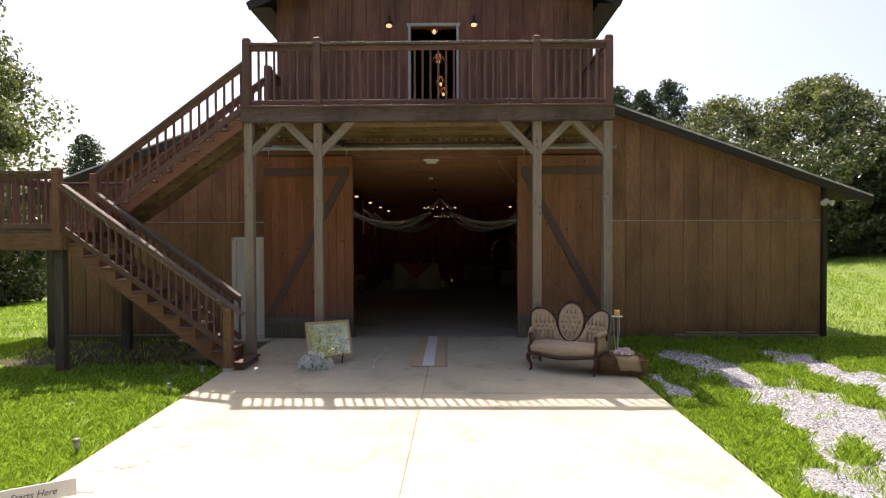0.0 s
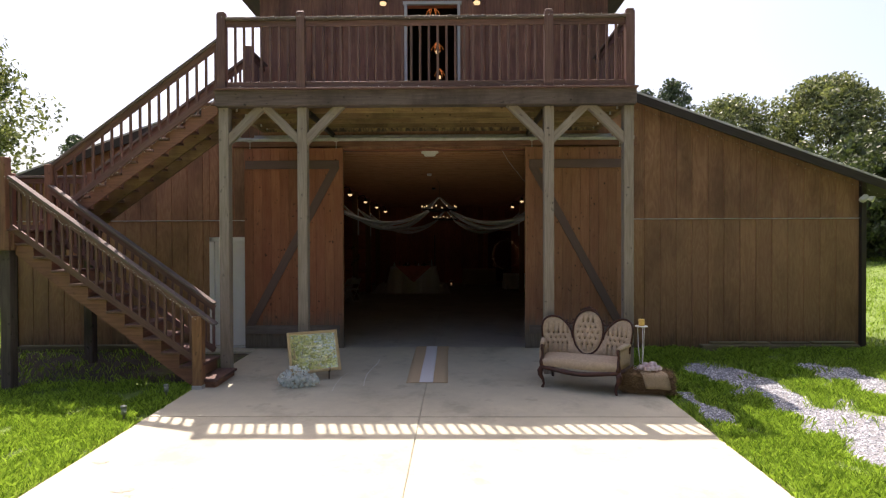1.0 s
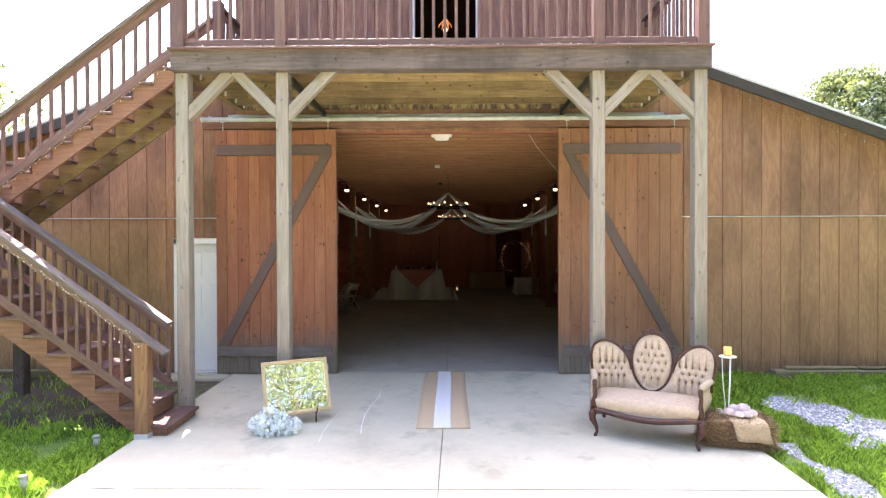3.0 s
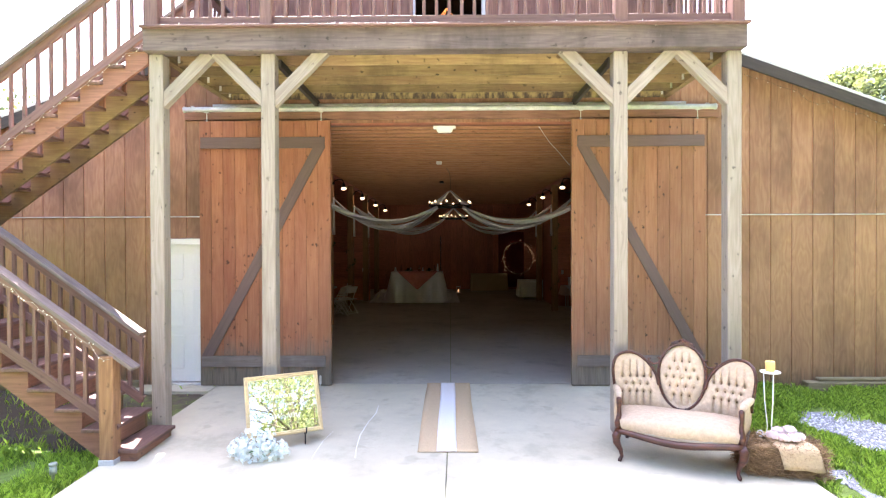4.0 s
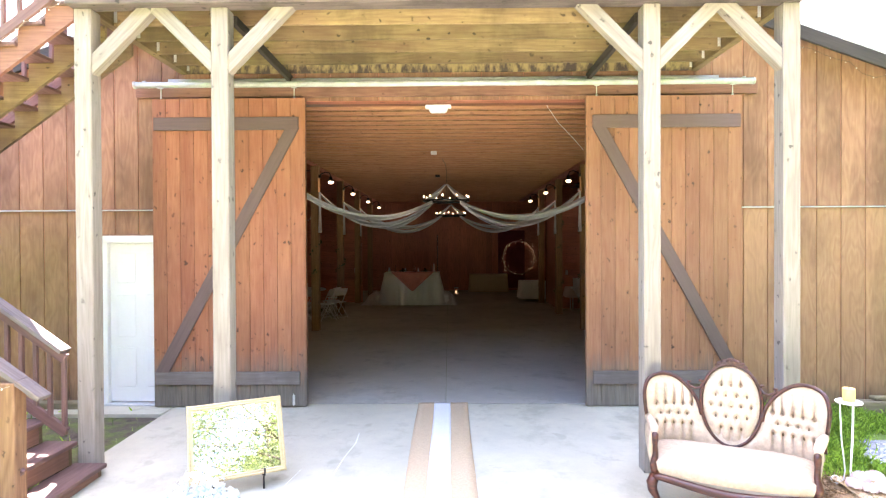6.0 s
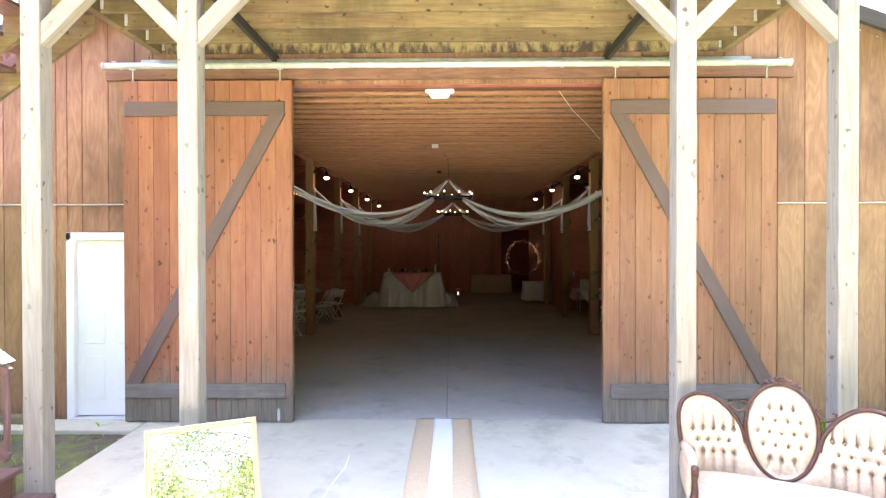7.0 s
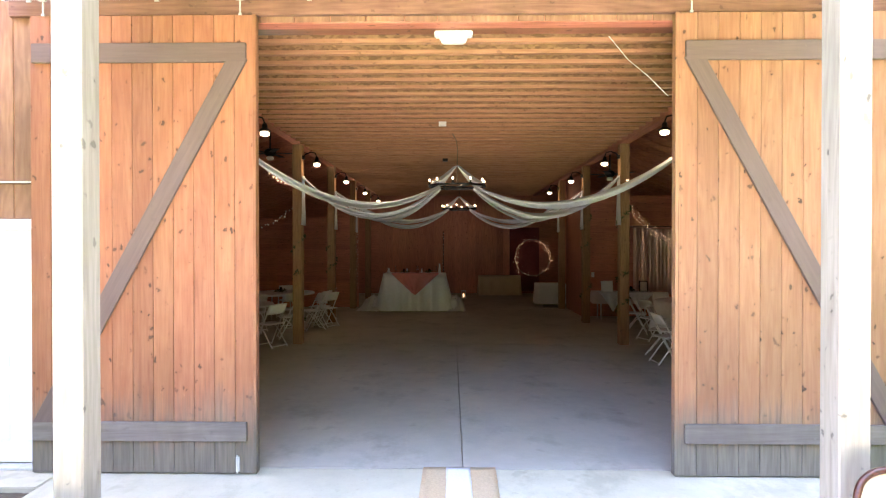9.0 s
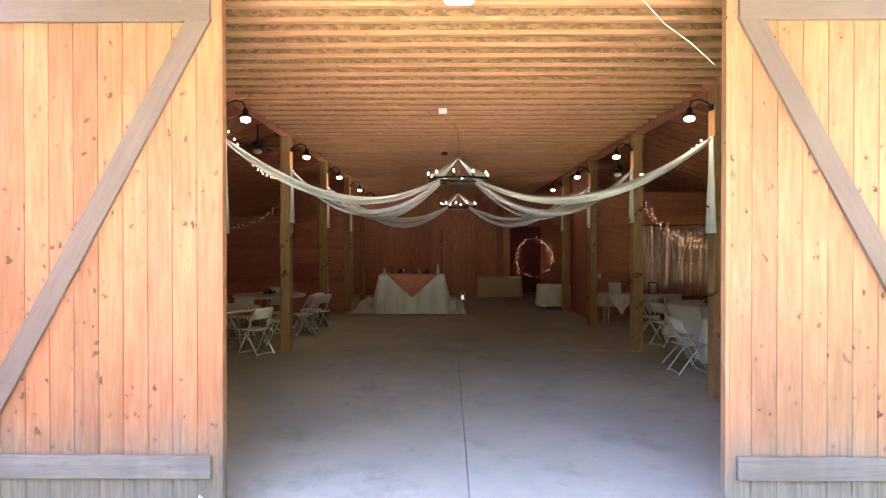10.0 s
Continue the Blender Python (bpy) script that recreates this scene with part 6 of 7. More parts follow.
    for j in range(5):
        z = 0.37 + 0.16 * j / 4
        rows.append([bm.verts.new((-0.26 + 0.52 * i / 20, back_y(0, z) - 0.006 - 0.012 * math.sin(math.pi * j / 4) + 0.006 * abs(math.sin(i * 0.8)), z)) for i in range(21)])
    for p, q in zip(rows, rows[1:]):
        for i in range(20):
            bm.faces.new((p[i], p[i + 1], q[i + 1], q[i]))
    ob = part("lower_back", bm, CREAM, st, "pleated cloth under the oval", smooth=True)
    ob.modifiers.new("thick", "SOLIDIFY").thickness = 0.02
    rng = random.Random(3)
    bm = bmesh.new()
    for k in range(13):
        a = (k - 6) / 6
        q = bmesh.ops.create_icosphere(bm, subdivisions=2, radius=1.0)
        r = 0.017 + 0.012 * (1 - abs(a)) + rng.uniform(-0.003, 0.003)
        for v in q["verts"]:
            v.co = Vector((v.co.x * r * 1.2, v.co.y * r * 0.7, v.co.z * r))
        bmesh.ops.translate(bm, verts=q["verts"], vec=(a * 0.105, back_y(0, 1.07) - 0.015, 1.078 - 0.028 * a * a + 0.014 * (k % 2)))
    tube(bm, [(-0.03, back_y(0, 1.08) - 0.02, 1.085), (-0.015, back_y(0, 1.08) - 0.025, 1.115), (0.012, back_y(0, 1.08) - 0.025, 1.118), (0.03, back_y(0, 1.08) - 0.02, 1.09)], 0.012, 8)
    part("crest_carving", bm, MAHOGANY, st, "carved flower crest", smooth=True)
    st.matrix_basis = m
    return st


settee(pose(2.135, -2.985, SLOPE * -2.985, 0, 0, -25.5))


# ---- hay bale group ----
def tufted_box(w, d, h, bits, seed):
    """A bale: a rounded block roughened with stalks that stick out a little."""
    rng = np.random.RandomState(seed)
    n = bits
    face = rng.randint(0, 5, n)
    u, v = rng.rand(n) - 0.5, rng.rand(n) - 0.5
    c = np.zeros((n, 3))
    c[:, 0] = np.where(face == 0, w / 2, np.where(face == 1, -w / 2, u * w))
    c[:, 1] = np.where(face == 2, d / 2, np.where(face == 3, -d / 2, np.where(face < 2, u * d, v * d)))
    c[:, 2] = np.where(face == 4, h, (np.where(face < 2, v, v) + 0.5) * h)
    c[:, 2] = np.where(face < 4, c[:, 2], h)
    out = c - np.array([0, 0, h / 2])
    out /= np.linalg.norm(out, axis=1)[:, None]
    way = rng.randn(n, 3) * np.array([1.0, 0.6, 0.5]) + out * 0.25
    way /= np.linalg.norm(way, axis=1)[:, None]
    length = (0.05 + 0.11 * rng.rand(n))[:, None]
    a = c - way * length / 2 + out * 0.008
    b = c + way * length / 2 + out * 0.012 * rng.rand(n)[:, None]
    side = np.cross(way, rng.randn(n, 3))
    side /= np.linalg.norm(side, axis=1)[:, None]
    side *= 0.0022
    verts = np.concatenate([a - side, a + side, b + side * 0.7, b - side * 0.7])
    verts[:, 2] = np.maximum(verts[:, 2], 0.004)
    i = np.arange(n)
    return verts, np.stack([i, i + n, i + 2 * n, i + 3 * n], 1)


HAY_STALK = leaf("straw_stalk", (0.46, 0.30, 0.17), (0.16, 0.095, 0.045), 0.7, 0.1)
bale = empty("hay_bale", (0, 0, 0), "rough brown straw bale beside the settee", "hay bale")
bm = bmesh.new()
add_box(bm, -0.31, 0.31, -0.215, 0.215, 0.0, 0.26)
bmesh.ops.subdivide_edges(bm, edges=bm.edges[:], cuts=8, use_grid_fill=True)
for v in bm.verts:
    k = noise.noise(v.co * 9) * 0.025 + noise.noise(v.co * 25) * 0.012
    o = Vector((v.co.x / 0.31, v.co.y / 0.215, (v.co.z - 0.13) / 0.13))
    r = max(1.0, (abs(o.x) ** 6 + abs(o.y) ** 6 + abs(o.z) ** 6) ** (1 / 6))
    v.co.x, v.co.y = v.co.x / r, v.co.y / r
    v.co += o.normalized() * k
    v.co.z = max(0.0, v.co.z)
part("straw_body", bm, HAYM, bale, smooth=True)
vv, ff = tufted_box(0.63, 0.44, 0.265, 4200, 5)
ob = new("loose_straw", fast_mesh("loose_straw", vv, ff, HAY_STALK))
ob.parent = bale
tagged(ob, "loose straw stalks", kind="stuff")
BALE = pose(3.08, -2.99, SLOPE * -2.99, 0, 0, -14)
bale.matrix_basis = BALE

bm = bmesh.new()
rows = []
path = [(0.19, 0.277), (0.10, 0.287), (0.0, 0.287), (-0.12, 0.287), (-0.20, 0.283), (-0.238, 0.26), (-0.247, 0.21), (-0.252, 0.14), (-0.258, 0.09)]
for y, z in path:
    rows.append([bm.verts.new((0.03 + 0.165 * u - 0.22 * (y - 0.05) + 0.22 * max(0.0, 0.265 - z), y - 0.006 * math.sin(u * 4), z + 0.006 * math.sin(u * 5 + y * 20))) for u in [k / 4 - 1 for k in range(9)]])
for a, b in zip(rows, rows[1:]):
    for i in range(8):
        bm.faces.new((a[i], a[i + 1], b[i + 1], b[i]))
ob = part("burlap_runner", bm, BURLAP, smooth=True)
ob.modifiers.new("thick", "SOLIDIFY").thickness = 0.004
ob.matrix_basis = BALE
tagged(ob, "tan burlap cloth laid over the straw bale", "cloth")


def rose(place, r, seed, petals=40):
    rng = np.random.RandomState(seed)
    verts, faces = [], []
    for k in range(petals):
        t = (k + 0.5) / petals
        a = k * 2.4
        tilt = 0.15 + 1.75 * t
        rr = r * (0.25 + 0.75 * t)
        c = Vector((math.cos(a) * math.sin(tilt), math.sin(a) * math.sin(tilt), math.cos(tilt) * 0.85)) * rr
        nrm = c.normalized()
        u = nrm.orthogonal().normalized()
        w = nrm.cross(u)
        size = r * (0.26 + 0.22 * t) * (0.85 + 0.3 * rng.rand())
        base = len(verts)
        verts.append(tuple(Vector(place) + c * 1.04))
        for j in range(6):
            ang = j * math.pi / 3 + rng.rand() * 0.3
            verts.append(tuple(Vector(place) + c + (u * math.cos(ang) + w * math.sin(ang)) * size - nrm * size * 0.32))
        for j in range(6):
            faces.append((base, base + 1 + j, base + 1 + (j + 1) % 6))
    return verts, faces


bouquet = empty("pink_bouquet", (0, 0, 0), "bunch of pale pink silk roses on the straw bale", "flowers")
for k, (x, y, z, r) in enumerate(((-0.07, -0.07, 0.345, 0.062), (0.01, -0.12, 0.338, 0.055), (0.09, -0.11, 0.342, 0.06), (0.08, -0.02, 0.385, 0.066), (-0.01, -0.01, 0.37, 0.06), (0.15, -0.06, 0.345, 0.055), (0.03, 0.05, 0.35, 0.055))):
    vs, fs = rose((x, y, z), r, k)
    ob = new("rose", fast_mesh("rose", vs, fs, PETAL_PINK))
    ob.parent = bouquet
bouquet.matrix_basis = BALE

stand = empty("candle_stand", (0, 0, 0), "tall white wire candle stand on the straw bale", "candle stand")
bm = bmesh.new()
lathe(bm, [(0.02, 0.0), (0.085, 0.0), (0.09, 0.008), (0.085, 0.014), (0.02, 0.012)], 24, (0, 0, 0.63))
part("plate", bm, PLASTIC, stand, smooth=True)
for k in range(3):
    a = 2 * math.pi * k / 3 + 0.5
    bm = bmesh.new()
    tube(bm, [(0.055 * math.cos(a), 0.055 * math.sin(a), 0.632), (0.045 * math.cos(a), 0.045 * math.sin(a), 0.35), (0.022 * math.cos(a), 0.022 * math.sin(a), 0.12), (0.03 * math.cos(a), 0.03 * math.sin(a), 0.05), (0.075 * math.cos(a), 0.075 * math.sin(a), 0.006)], 0.0045, 8)
    part("wire_leg", bm, PLASTIC, stand, smooth=True)
    bm = bmesh.new()
    tube(bm, [(0.085 * math.cos(a) + 0.028 * math.cos(b), 0.085 * math.sin(a), 0.04 + 0.028 * math.sin(b)) for b in [q * math.pi / 6 for q in range(12)]], 0.005, 6, True)
    part("scroll_foot", bm, PLASTIC, stand, smooth=True)
STAND = Matrix.Translation((3.03, -2.93, 0.189))
stand.matrix_basis = STAND
bm = bmesh.new()
lathe(bm, [(0.03, 0.0), (0.041, 0.0), (0.042, 0.085), (0.039, 0.095), (0.031, 0.088), (0.01, 0.086)], 20)
candle = part("pillar_candle", bm, WAX, smooth=True)
candle.matrix_basis = STAND @ Matrix.Translation((0, 0, 0.645))
tagged(candle, "amber pillar candle on the wire stand", "candle")
bm = bmesh.new()
tube(bm, [(0, 0, 0.085), (0.002, 0, 0.102)], 0.002, 5)
part("wick", bm, BLACK, candle)

# ---- mirror on its easel ----
TL, WAYX, DOWN = Vector((-2.17, -2.44, 0.655)), Vector((0.885, 0.466, 0.0)).normalized(), Vector((0.16, -0.365, -0.917))
DOWN = (DOWN - WAYX * DOWN.dot(WAYX)).normalized()
FACE = WAYX.cross(-DOWN)
FACE = FACE if FACE.y < 0 else -FACE
MW, MH = 0.775, 0.635
mm = Matrix((WAYX, -DOWN, WAYX.cross(-DOWN))).transposed().to_4x4()
mm.translation = TL + WAYX * MW / 2 + DOWN * MH / 2
mirror = empty("framed_mirror", (0, 0, 0), "gilt framed mirror with white lettering leaning on an easel", "mirror")
mirror.matrix_basis = mm
bm = bmesh.new()
add_box(bm, -MW / 2 + 0.03, MW / 2 - 0.03, -MH / 2 + 0.03, MH / 2 - 0.03, -0.004, 0.004)
part("glass", bm, MIRROR, mirror, "silvered mirror glass")
profile = [(0.0, -0.012), (0.0, 0.018), (0.012, 0.026), (0.022, 0.018), (0.032, 0.022), (0.042, 0.008), (0.042, -0.012)]
for k in range(4):
    bm = bmesh.new()
    horiz = k % 2 == 0
    half, other = (MW / 2, MH / 2) if horiz else (MH / 2, MW / 2)
    s = 1 if k < 2 else -1
    rings = []
    for end in (-1, 1):
        ring = []
        for inn, h in profile:
            a, b = end * (half - inn), s * (other - inn)
            ring.append(bm.verts.new((a, b, h) if horiz else (b, a, h)))
        rings.append(ring)
    for i in range(len(profile)):
        j = (i + 1) % len(profile)
        bm.faces.new((rings[0][i], rings[0][j], rings[1][j], rings[1][i]))
    bm.faces.new(rings[0])
    bm.faces.new(rings[1][::-1])
    bmesh.ops.recalc_face_normals(bm, faces=bm.faces)
    side = part("frame_side", bm, GOLD, mirror, "carved gilt moulding")
    bm = bmesh.new()
    for i in range(int(half * 2 / 0.03)):
        a = -half + 0.03 + i * 0.03
        b = s * (other - 0.012)
        if a > half - 0.02:
            continue
        q = bmesh.ops.create_icosphere(bm, subdivisions=1, radius=0.008)
        bmesh.ops.translate(bm, verts=q["verts"], vec=(a, b, 0.024) if horiz else (b, a, 0.024))
    tagged(part("beading", bm, GOLD, side), kind="stuff")


def lettering(text, size, m, mat, parent, name="painted_word", shear=0.0, depth=0.0005):
    cu = bpy.data.curves.new(name, "FONT")
    cu.body, cu.size, cu.align_x, cu.align_y = text, size, "CENTER", "CENTER"
    cu.shear, cu.extrude = shear, depth
    tmp = bpy.data.objects.new(name, cu)
    me = bpy.data.meshes.new_from_object(tmp)
    bpy.data.objects.remove(tmp)
    me.materials.append(mat)
    ob = new(name, me)
    ob.parent = parent
    ob.matrix_basis = m
    return ob


CHALK = plain("thin_white_marker", (0.62, 0.64, 0.54), 0.7, 0, 0.15, 40, 0)
tagged(lettering("Welcome", 0.075, pose(-0.02, 0.09, 0.006), CHALK, mirror, shear=0.3), "white hand-lettered word")
tagged(lettering("to our", 0.06, pose(0.02, 0.0, 0.006), CHALK, mirror, shear=0.3), "white hand-lettered words")
tagged(lettering("Wedding", 0.075, pose(0.02, -0.12, 0.006), CHALK, mirror, shear=0.3), "white hand-lettered word")
easel = empty("table_easel", (0, 0, 0), "small black iron easel under the mirror", "easel")
for u in (-0.2, 0.2):
    foot = TL + WAYX * (MW / 2 + u) + DOWN * (MH + 0.004)
    gz = SLOPE * foot.y
    bm = bmesh.new()
    back = -FACE * 0.03
    tube(bm, [foot + FACE * 0.045 + V((0, 0, 0.05)), foot + FACE * 0.05 + V((0, 0, 0.01)), foot + FACE * 0.03 - V((0, 0, 0.012)), foot - FACE * 0.01 - V((0, 0, 0.012)), V((foot.x, foot.y, gz + 0.008)) - FACE * 0.01], 0.008, 8)
    part("front_hook", bm, BLACK, easel, smooth=True)
    bm = bmesh.new()
    hi = TL + WAYX * (MW / 2 + u * 0.4) + DOWN * 0.12 - FACE * 0.025
    tube(bm, [hi, foot - FACE * 0.02 - V((0, 0, 0.012))], 0.008, 8)
    part("back_bar", bm, BLACK, easel, smooth=True)
bm = bmesh.new()
hi = TL + WAYX * (MW / 2) + DOWN * 0.12 - FACE * 0.027
low = V((hi.x - FACE.x * 0.32, hi.y - FACE.y * 0.32, 0))
low.z = SLOPE * low.y + 0.008
tube(bm, [hi, low], 0.008, 8)
part("rear_leg", bm, BLACK, easel, smooth=True)

# pale blue flowers in front of the mirror
hyd = empty("hydrangea_bunch", (-1.90, -2.78, SLOPE * -2.78), "bunch of pale blue silk hydrangeas lying on the concrete", "flowers")
rng = np.random.RandomState(8)
heads = ((-0.16, -0.02, 0.10, 0.11), (-0.04, -0.06, 0.09, 0.11), (0.09, -0.03, 0.09, 0.10), (-0.09, 0.07, 0.18, 0.12), (0.05, 0.06, 0.16, 0.11), (-0.22, 0.05, 0.08, 0.085), (0.20, 0.02, 0.09, 0.09))
for hx, hy, hz, hr in heads:
    verts, faces = [], []
    for k in range(58):
        d = Vector(rng.randn(3)).normalized()
        c = Vector((hx, hy, hz)) + d * hr * rng.uniform(0.6, 1.22)
        d = (d + Vector(rng.randn(3)) * 0.45).normalized()
        c.z = max(c.z, 0.015)
        u = d.orthogonal().normalized()
        w = d.cross(u)
        ang = rng.rand() * 6.28
        for q in range(4):
            a = ang + q * math.pi / 2
            e = u * math.cos(a) + w * math.sin(a)
            g = u * -math.sin(a) + w * math.cos(a)
            b = len(verts)
            verts += [tuple(c), tuple(c + e * 0.014 + g * 0.012 + d * 0.005), tuple(c + e * 0.027 + d * 0.002), tuple(c + e * 0.014 - g * 0.012 + d * 0.005)]
            faces.append((b, b + 1, b + 2, b + 3))
    ob = new("flower_head", fast_mesh("flower_head", verts, faces, PETAL_BLUE))
    ob.parent = hyd
    tagged(ob, kind="stuff")
verts, faces = [], []
for k in range(9):
    a = rng.rand() * 6.28
    c = Vector((0.06 + 0.1 * rng.randn(), 0.02 + 0.05 * rng.randn(), 0.06 + 0.05 * rng.rand()))
    e = Vector((math.cos(a), math.sin(a), 0.3)).normalized()
    g = Vector((-math.sin(a), math.cos(a), 0.2))
    b = len(verts)
    verts += [tuple(c - e * 0.04), tuple(c + g * 0.018), tuple(c + e * 0.04), tuple(c - g * 0.018)]
    faces.append((b, b + 1, b + 2, b + 3))
ob = new("leaves", fast_mesh("leaves", verts, faces, leaf("fresh_leaf", (0.12, 0.30, 0.10), (0.07, 0.20, 0.07))))
ob.parent = hyd

# ---- aisle runner ----
def runner_strip(name, xa, xb, y0, y1, lift, mat, label, seed):
    bm = bmesh.new()
    rng = random.Random(seed)
    n = 40
    rows = []
    for i in range(n + 1):
        y = y0 + (y1 - y0) * i / n
        wob = 0.004 * math.sin(y * 2.3 + seed) + rng.uniform(-0.002, 0.002)
        rows.append([bm.verts.new((xa + (xb - xa) * j / 8 + wob, y, SLOPE * min(y, 0) + lift + 0.003 * abs(math.sin(y * 3 + j)))) for j in range(9)])
    for a, b in zip(rows, rows[1:]):
        for j in range(8):
            bm.faces.new((a[j], a[j + 1], b[j + 1], b[j]))
    ob = part(name, bm, mat, smooth=True)
    ob.modifiers.new("thick", "SOLIDIFY").thickness = 0.003
    return tagged(ob, label, "aisle runner")


runner_strip("burlap_runner", -0.345, 0.275, -2.61, 0.02, 0.007, BURLAP, "tan burlap aisle runner on the concrete", 1)
runner_strip("lace_runner", -0.145, 0.06, -2.605, 0.0, 0.015, LACE, "white lace strip along the burlap runner", 3)

# chalky scratches on the concrete
CHALK = plain("chalk_mark", (0.72, 0.72, 0.72), 0.9, 0, 0.1, 30, 0)
for pts, w in (((( -0.93, -1.05), (-0.92, -1.35), (-0.97, -1.7), (-1.0, -2.1), (-0.98, -2.5), (-0.95, -2.75)), 0.012), (((-1.32, -2.0), (-1.37, -2.3), (-1.38, -2.7), (-1.36, -3.0)), 0.008)):
    bm = bmesh.new()
    rows = [[bm.verts.new((x + d * w * (0.5 + 0.5 * math.sin(k * 1.7) ** 2), y, SLOPE * y + 0.004)) for d in (-0.5, 0.5)] for k, (x, y) in enumerate(pts)]
    for a, b in zip(rows, rows[1:]):
        bm.faces.new((a[0], a[1], b[1], b[0]))
    ob = part("chalk_line", bm, CHALK)
    tagged(ob, "pale scrape mark across the concrete", "mark")

STAIN = plain("dried_brown_stain", (0.37, 0.35, 0.30), 0.9, 0, 0.35, 30, 0)
rng = random.Random(12)
for x, y, r in ((-2.56, -6.1, 0.10), (-2.45, -6.2, 0.05), (-2.91, -6.63, 0.11), (-3.08, -6.72, 0.06), (-3.14, -5.5, 0.09), (-2.15, -6.05, 0.03), (-2.72, -6.5, 0.04), (-2.95, -7.15, 0.08), (-0.95, -5.7, 0.025), (2.75, -7.3, 0.06)):
    bm = bmesh.new()
    c = bm.verts.new((x, y, SLOPE * y + 0.005))
    ring = []
    for k in range(14):
        a = k * math.pi / 7
        q = r * rng.uniform(0.2, 1.0)
        px, py = x + 1.5 * q * math.cos(a), y + 0.8 * q * math.sin(a)
        ring.append(bm.verts.new((px, py, SLOPE * py + 0.0045)))
    for k in range(14):
        bm.faces.new((c, ring[k], ring[(k + 1) % 14]))
    tagged(part("concrete_stain", bm, STAIN), "small dried brown stain on the driveway", "stain", "driveway stains")

# ---- sign, stakes, timbers ----
sign = empty("plank_sign", (0, 0, 0), "white painted plank sign with dark script lettering", "sign")
bm = bmesh.new()
add_box(bm, -0.62, 0.0, -0.009, 0.009, -0.135, 0.0)
bmesh.ops.bevel(bm, geom=bm.edges[:], offset=0.004, segments=1, affect="EDGES")
part("plank", bm, WHITE, sign)
INK = plain("dark_ink", (0.05, 0.045, 0.04), 0.7, 0, 0.1, 20, 0)
tagged(lettering("Starts Here", 0.072, pose(-0.31, -0.0115, -0.075, 90, 0, 0), INK, sign, shear=0.35), "dark script lettering")
bm = bmesh.new()
add_box(bm, -0.40, -0.36, 0.01, 0.03, -0.32, -0.02)
part("stake", bm, POSTWOOD, sign)
sign.matrix_basis = pose(-2.72, -7.60, 0.135, -12, -6, 14)
for x, y in ((-3.55, -6.35), (-3.62, -4.25), (-3.58, -3.3)):
    st = empty("stake_light", (x, y, SLOPE * y - 0.05), "small clear solar stake light at the lawn edge", "garden light", "garden stake lights")
    bm = bmesh.new()
    lathe(bm, [(0.012, 0.0), (0.014, 0.12), (0.03, 0.125), (0.03, 0.2), (0.012, 0.2)], 10)
    part("stem", bm, plain("clouded_plastic", (0.30, 0.33, 0.30), 0.3, 0, 0.1, 8, 0), st, smooth=True)
    bm = bmesh.new()
    lathe(bm, [(0.012, 0.2), (0.038, 0.203), (0.034, 0.225), (0.01, 0.23)], 10)
    part("cap", bm, plain("weathered_clear_cap", (0.22, 0.25, 0.22), 0.4, 0, 0.1, 8, 0), st, smooth=True)
for a, b, y, z, w, h in ((5.05, 8.0, -0.17, 0.0, 0.16, 0.15), (5.25, 6.35, -0.14, 0.10, 0.12, 0.04), (6.4, 7.1, -0.15, 0.10, 0.12, 0.035), (7.15, 7.95, -0.14, 0.105, 0.12, 0.04)):
    tagged(beam("landscape_timber", (a, y, z), (b, y, z), w, h, MOSSY, bevel=0.012), "weathered grey landscape timber along the wall base", "timber", "landscape timbers")
tagged(beam("landscape_timber", (-8.0, -0.14, 0.0), (-4.5, -0.14, 0.02), 0.14, 0.12, MOSSY, bevel=0.012), "weathered grey landscape timber along the wall base", "timber", "landscape timbers")

# ---- string lights along the railings ----
def along(pts, droop=0.02, step=0.3, seed=1):
    """A loosely clipped wire: it sags a little between its clips, here and there in a longer loop."""
    rng = random.Random(seed)
    out = []
    for a, b in zip(pts, pts[1:]):
        a, b = V(a), V(b)
        n = max(2, int((b - a).length / step))
        for i in range(n):
            sag = rng.uniform(0.3, 1.0) * droop * (2.4 if rng.random() < 0.2 else 1.0)
            for q in (0.0, 0.33, 0.67):
                c = a.lerp(b, (i + q) / n)
                out.append(c + V((0, rng.uniform(-0.008, 0.008), -4 * sag * q * (1 - q))))
    out.append(V(pts[-1]))
    return out


WIREW = plain("pale_wire", (0.36, 0.31, 0.26), 0.6, 0, 0.05, 10, 0)
light_string(along([(-3.2, RAIL_Y - 0.075, 5.545), (3.1, RAIL_Y - 0.075, 5.545)], 0.03, 0.25, 1), 0.075, 0.0065, RAILBULB, "small clear bulbs strung along the balcony rail", "railing lights", 31, WIREW)
light_string(along([(-3.2, RAIL_Y - 0.04, 4.46), (3.15, RAIL_Y - 0.04, 4.46)], 0.03, 0.25, 2), 0.08, 0.0065, RAILBULB, "small clear bulbs strung along the balcony edge", "railing lights", 32, WIREW)
light_string(along([(3.5, -0.32, 4.66), (8.9, -0.32, 4.66 - 0.36 * 5.4)], 0.05, 0.45, 6), 0.16, 0.006, RAILBULB, "small clear bulbs strung under the sloping eave", "railing lights", 36, BARK)
light_string(along([(-6.08, NEWEL_Y - 0.07, 0.03 + 2.83 * 0.7214 + 0.92), (-3.27, NEWEL_Y - 0.08, 0.96)], 0.05, 0.22, 3), 0.06, 0.0065, RAILBULB, "small clear bulbs strung along the stair rail", "railing lights", 33, WIREW)
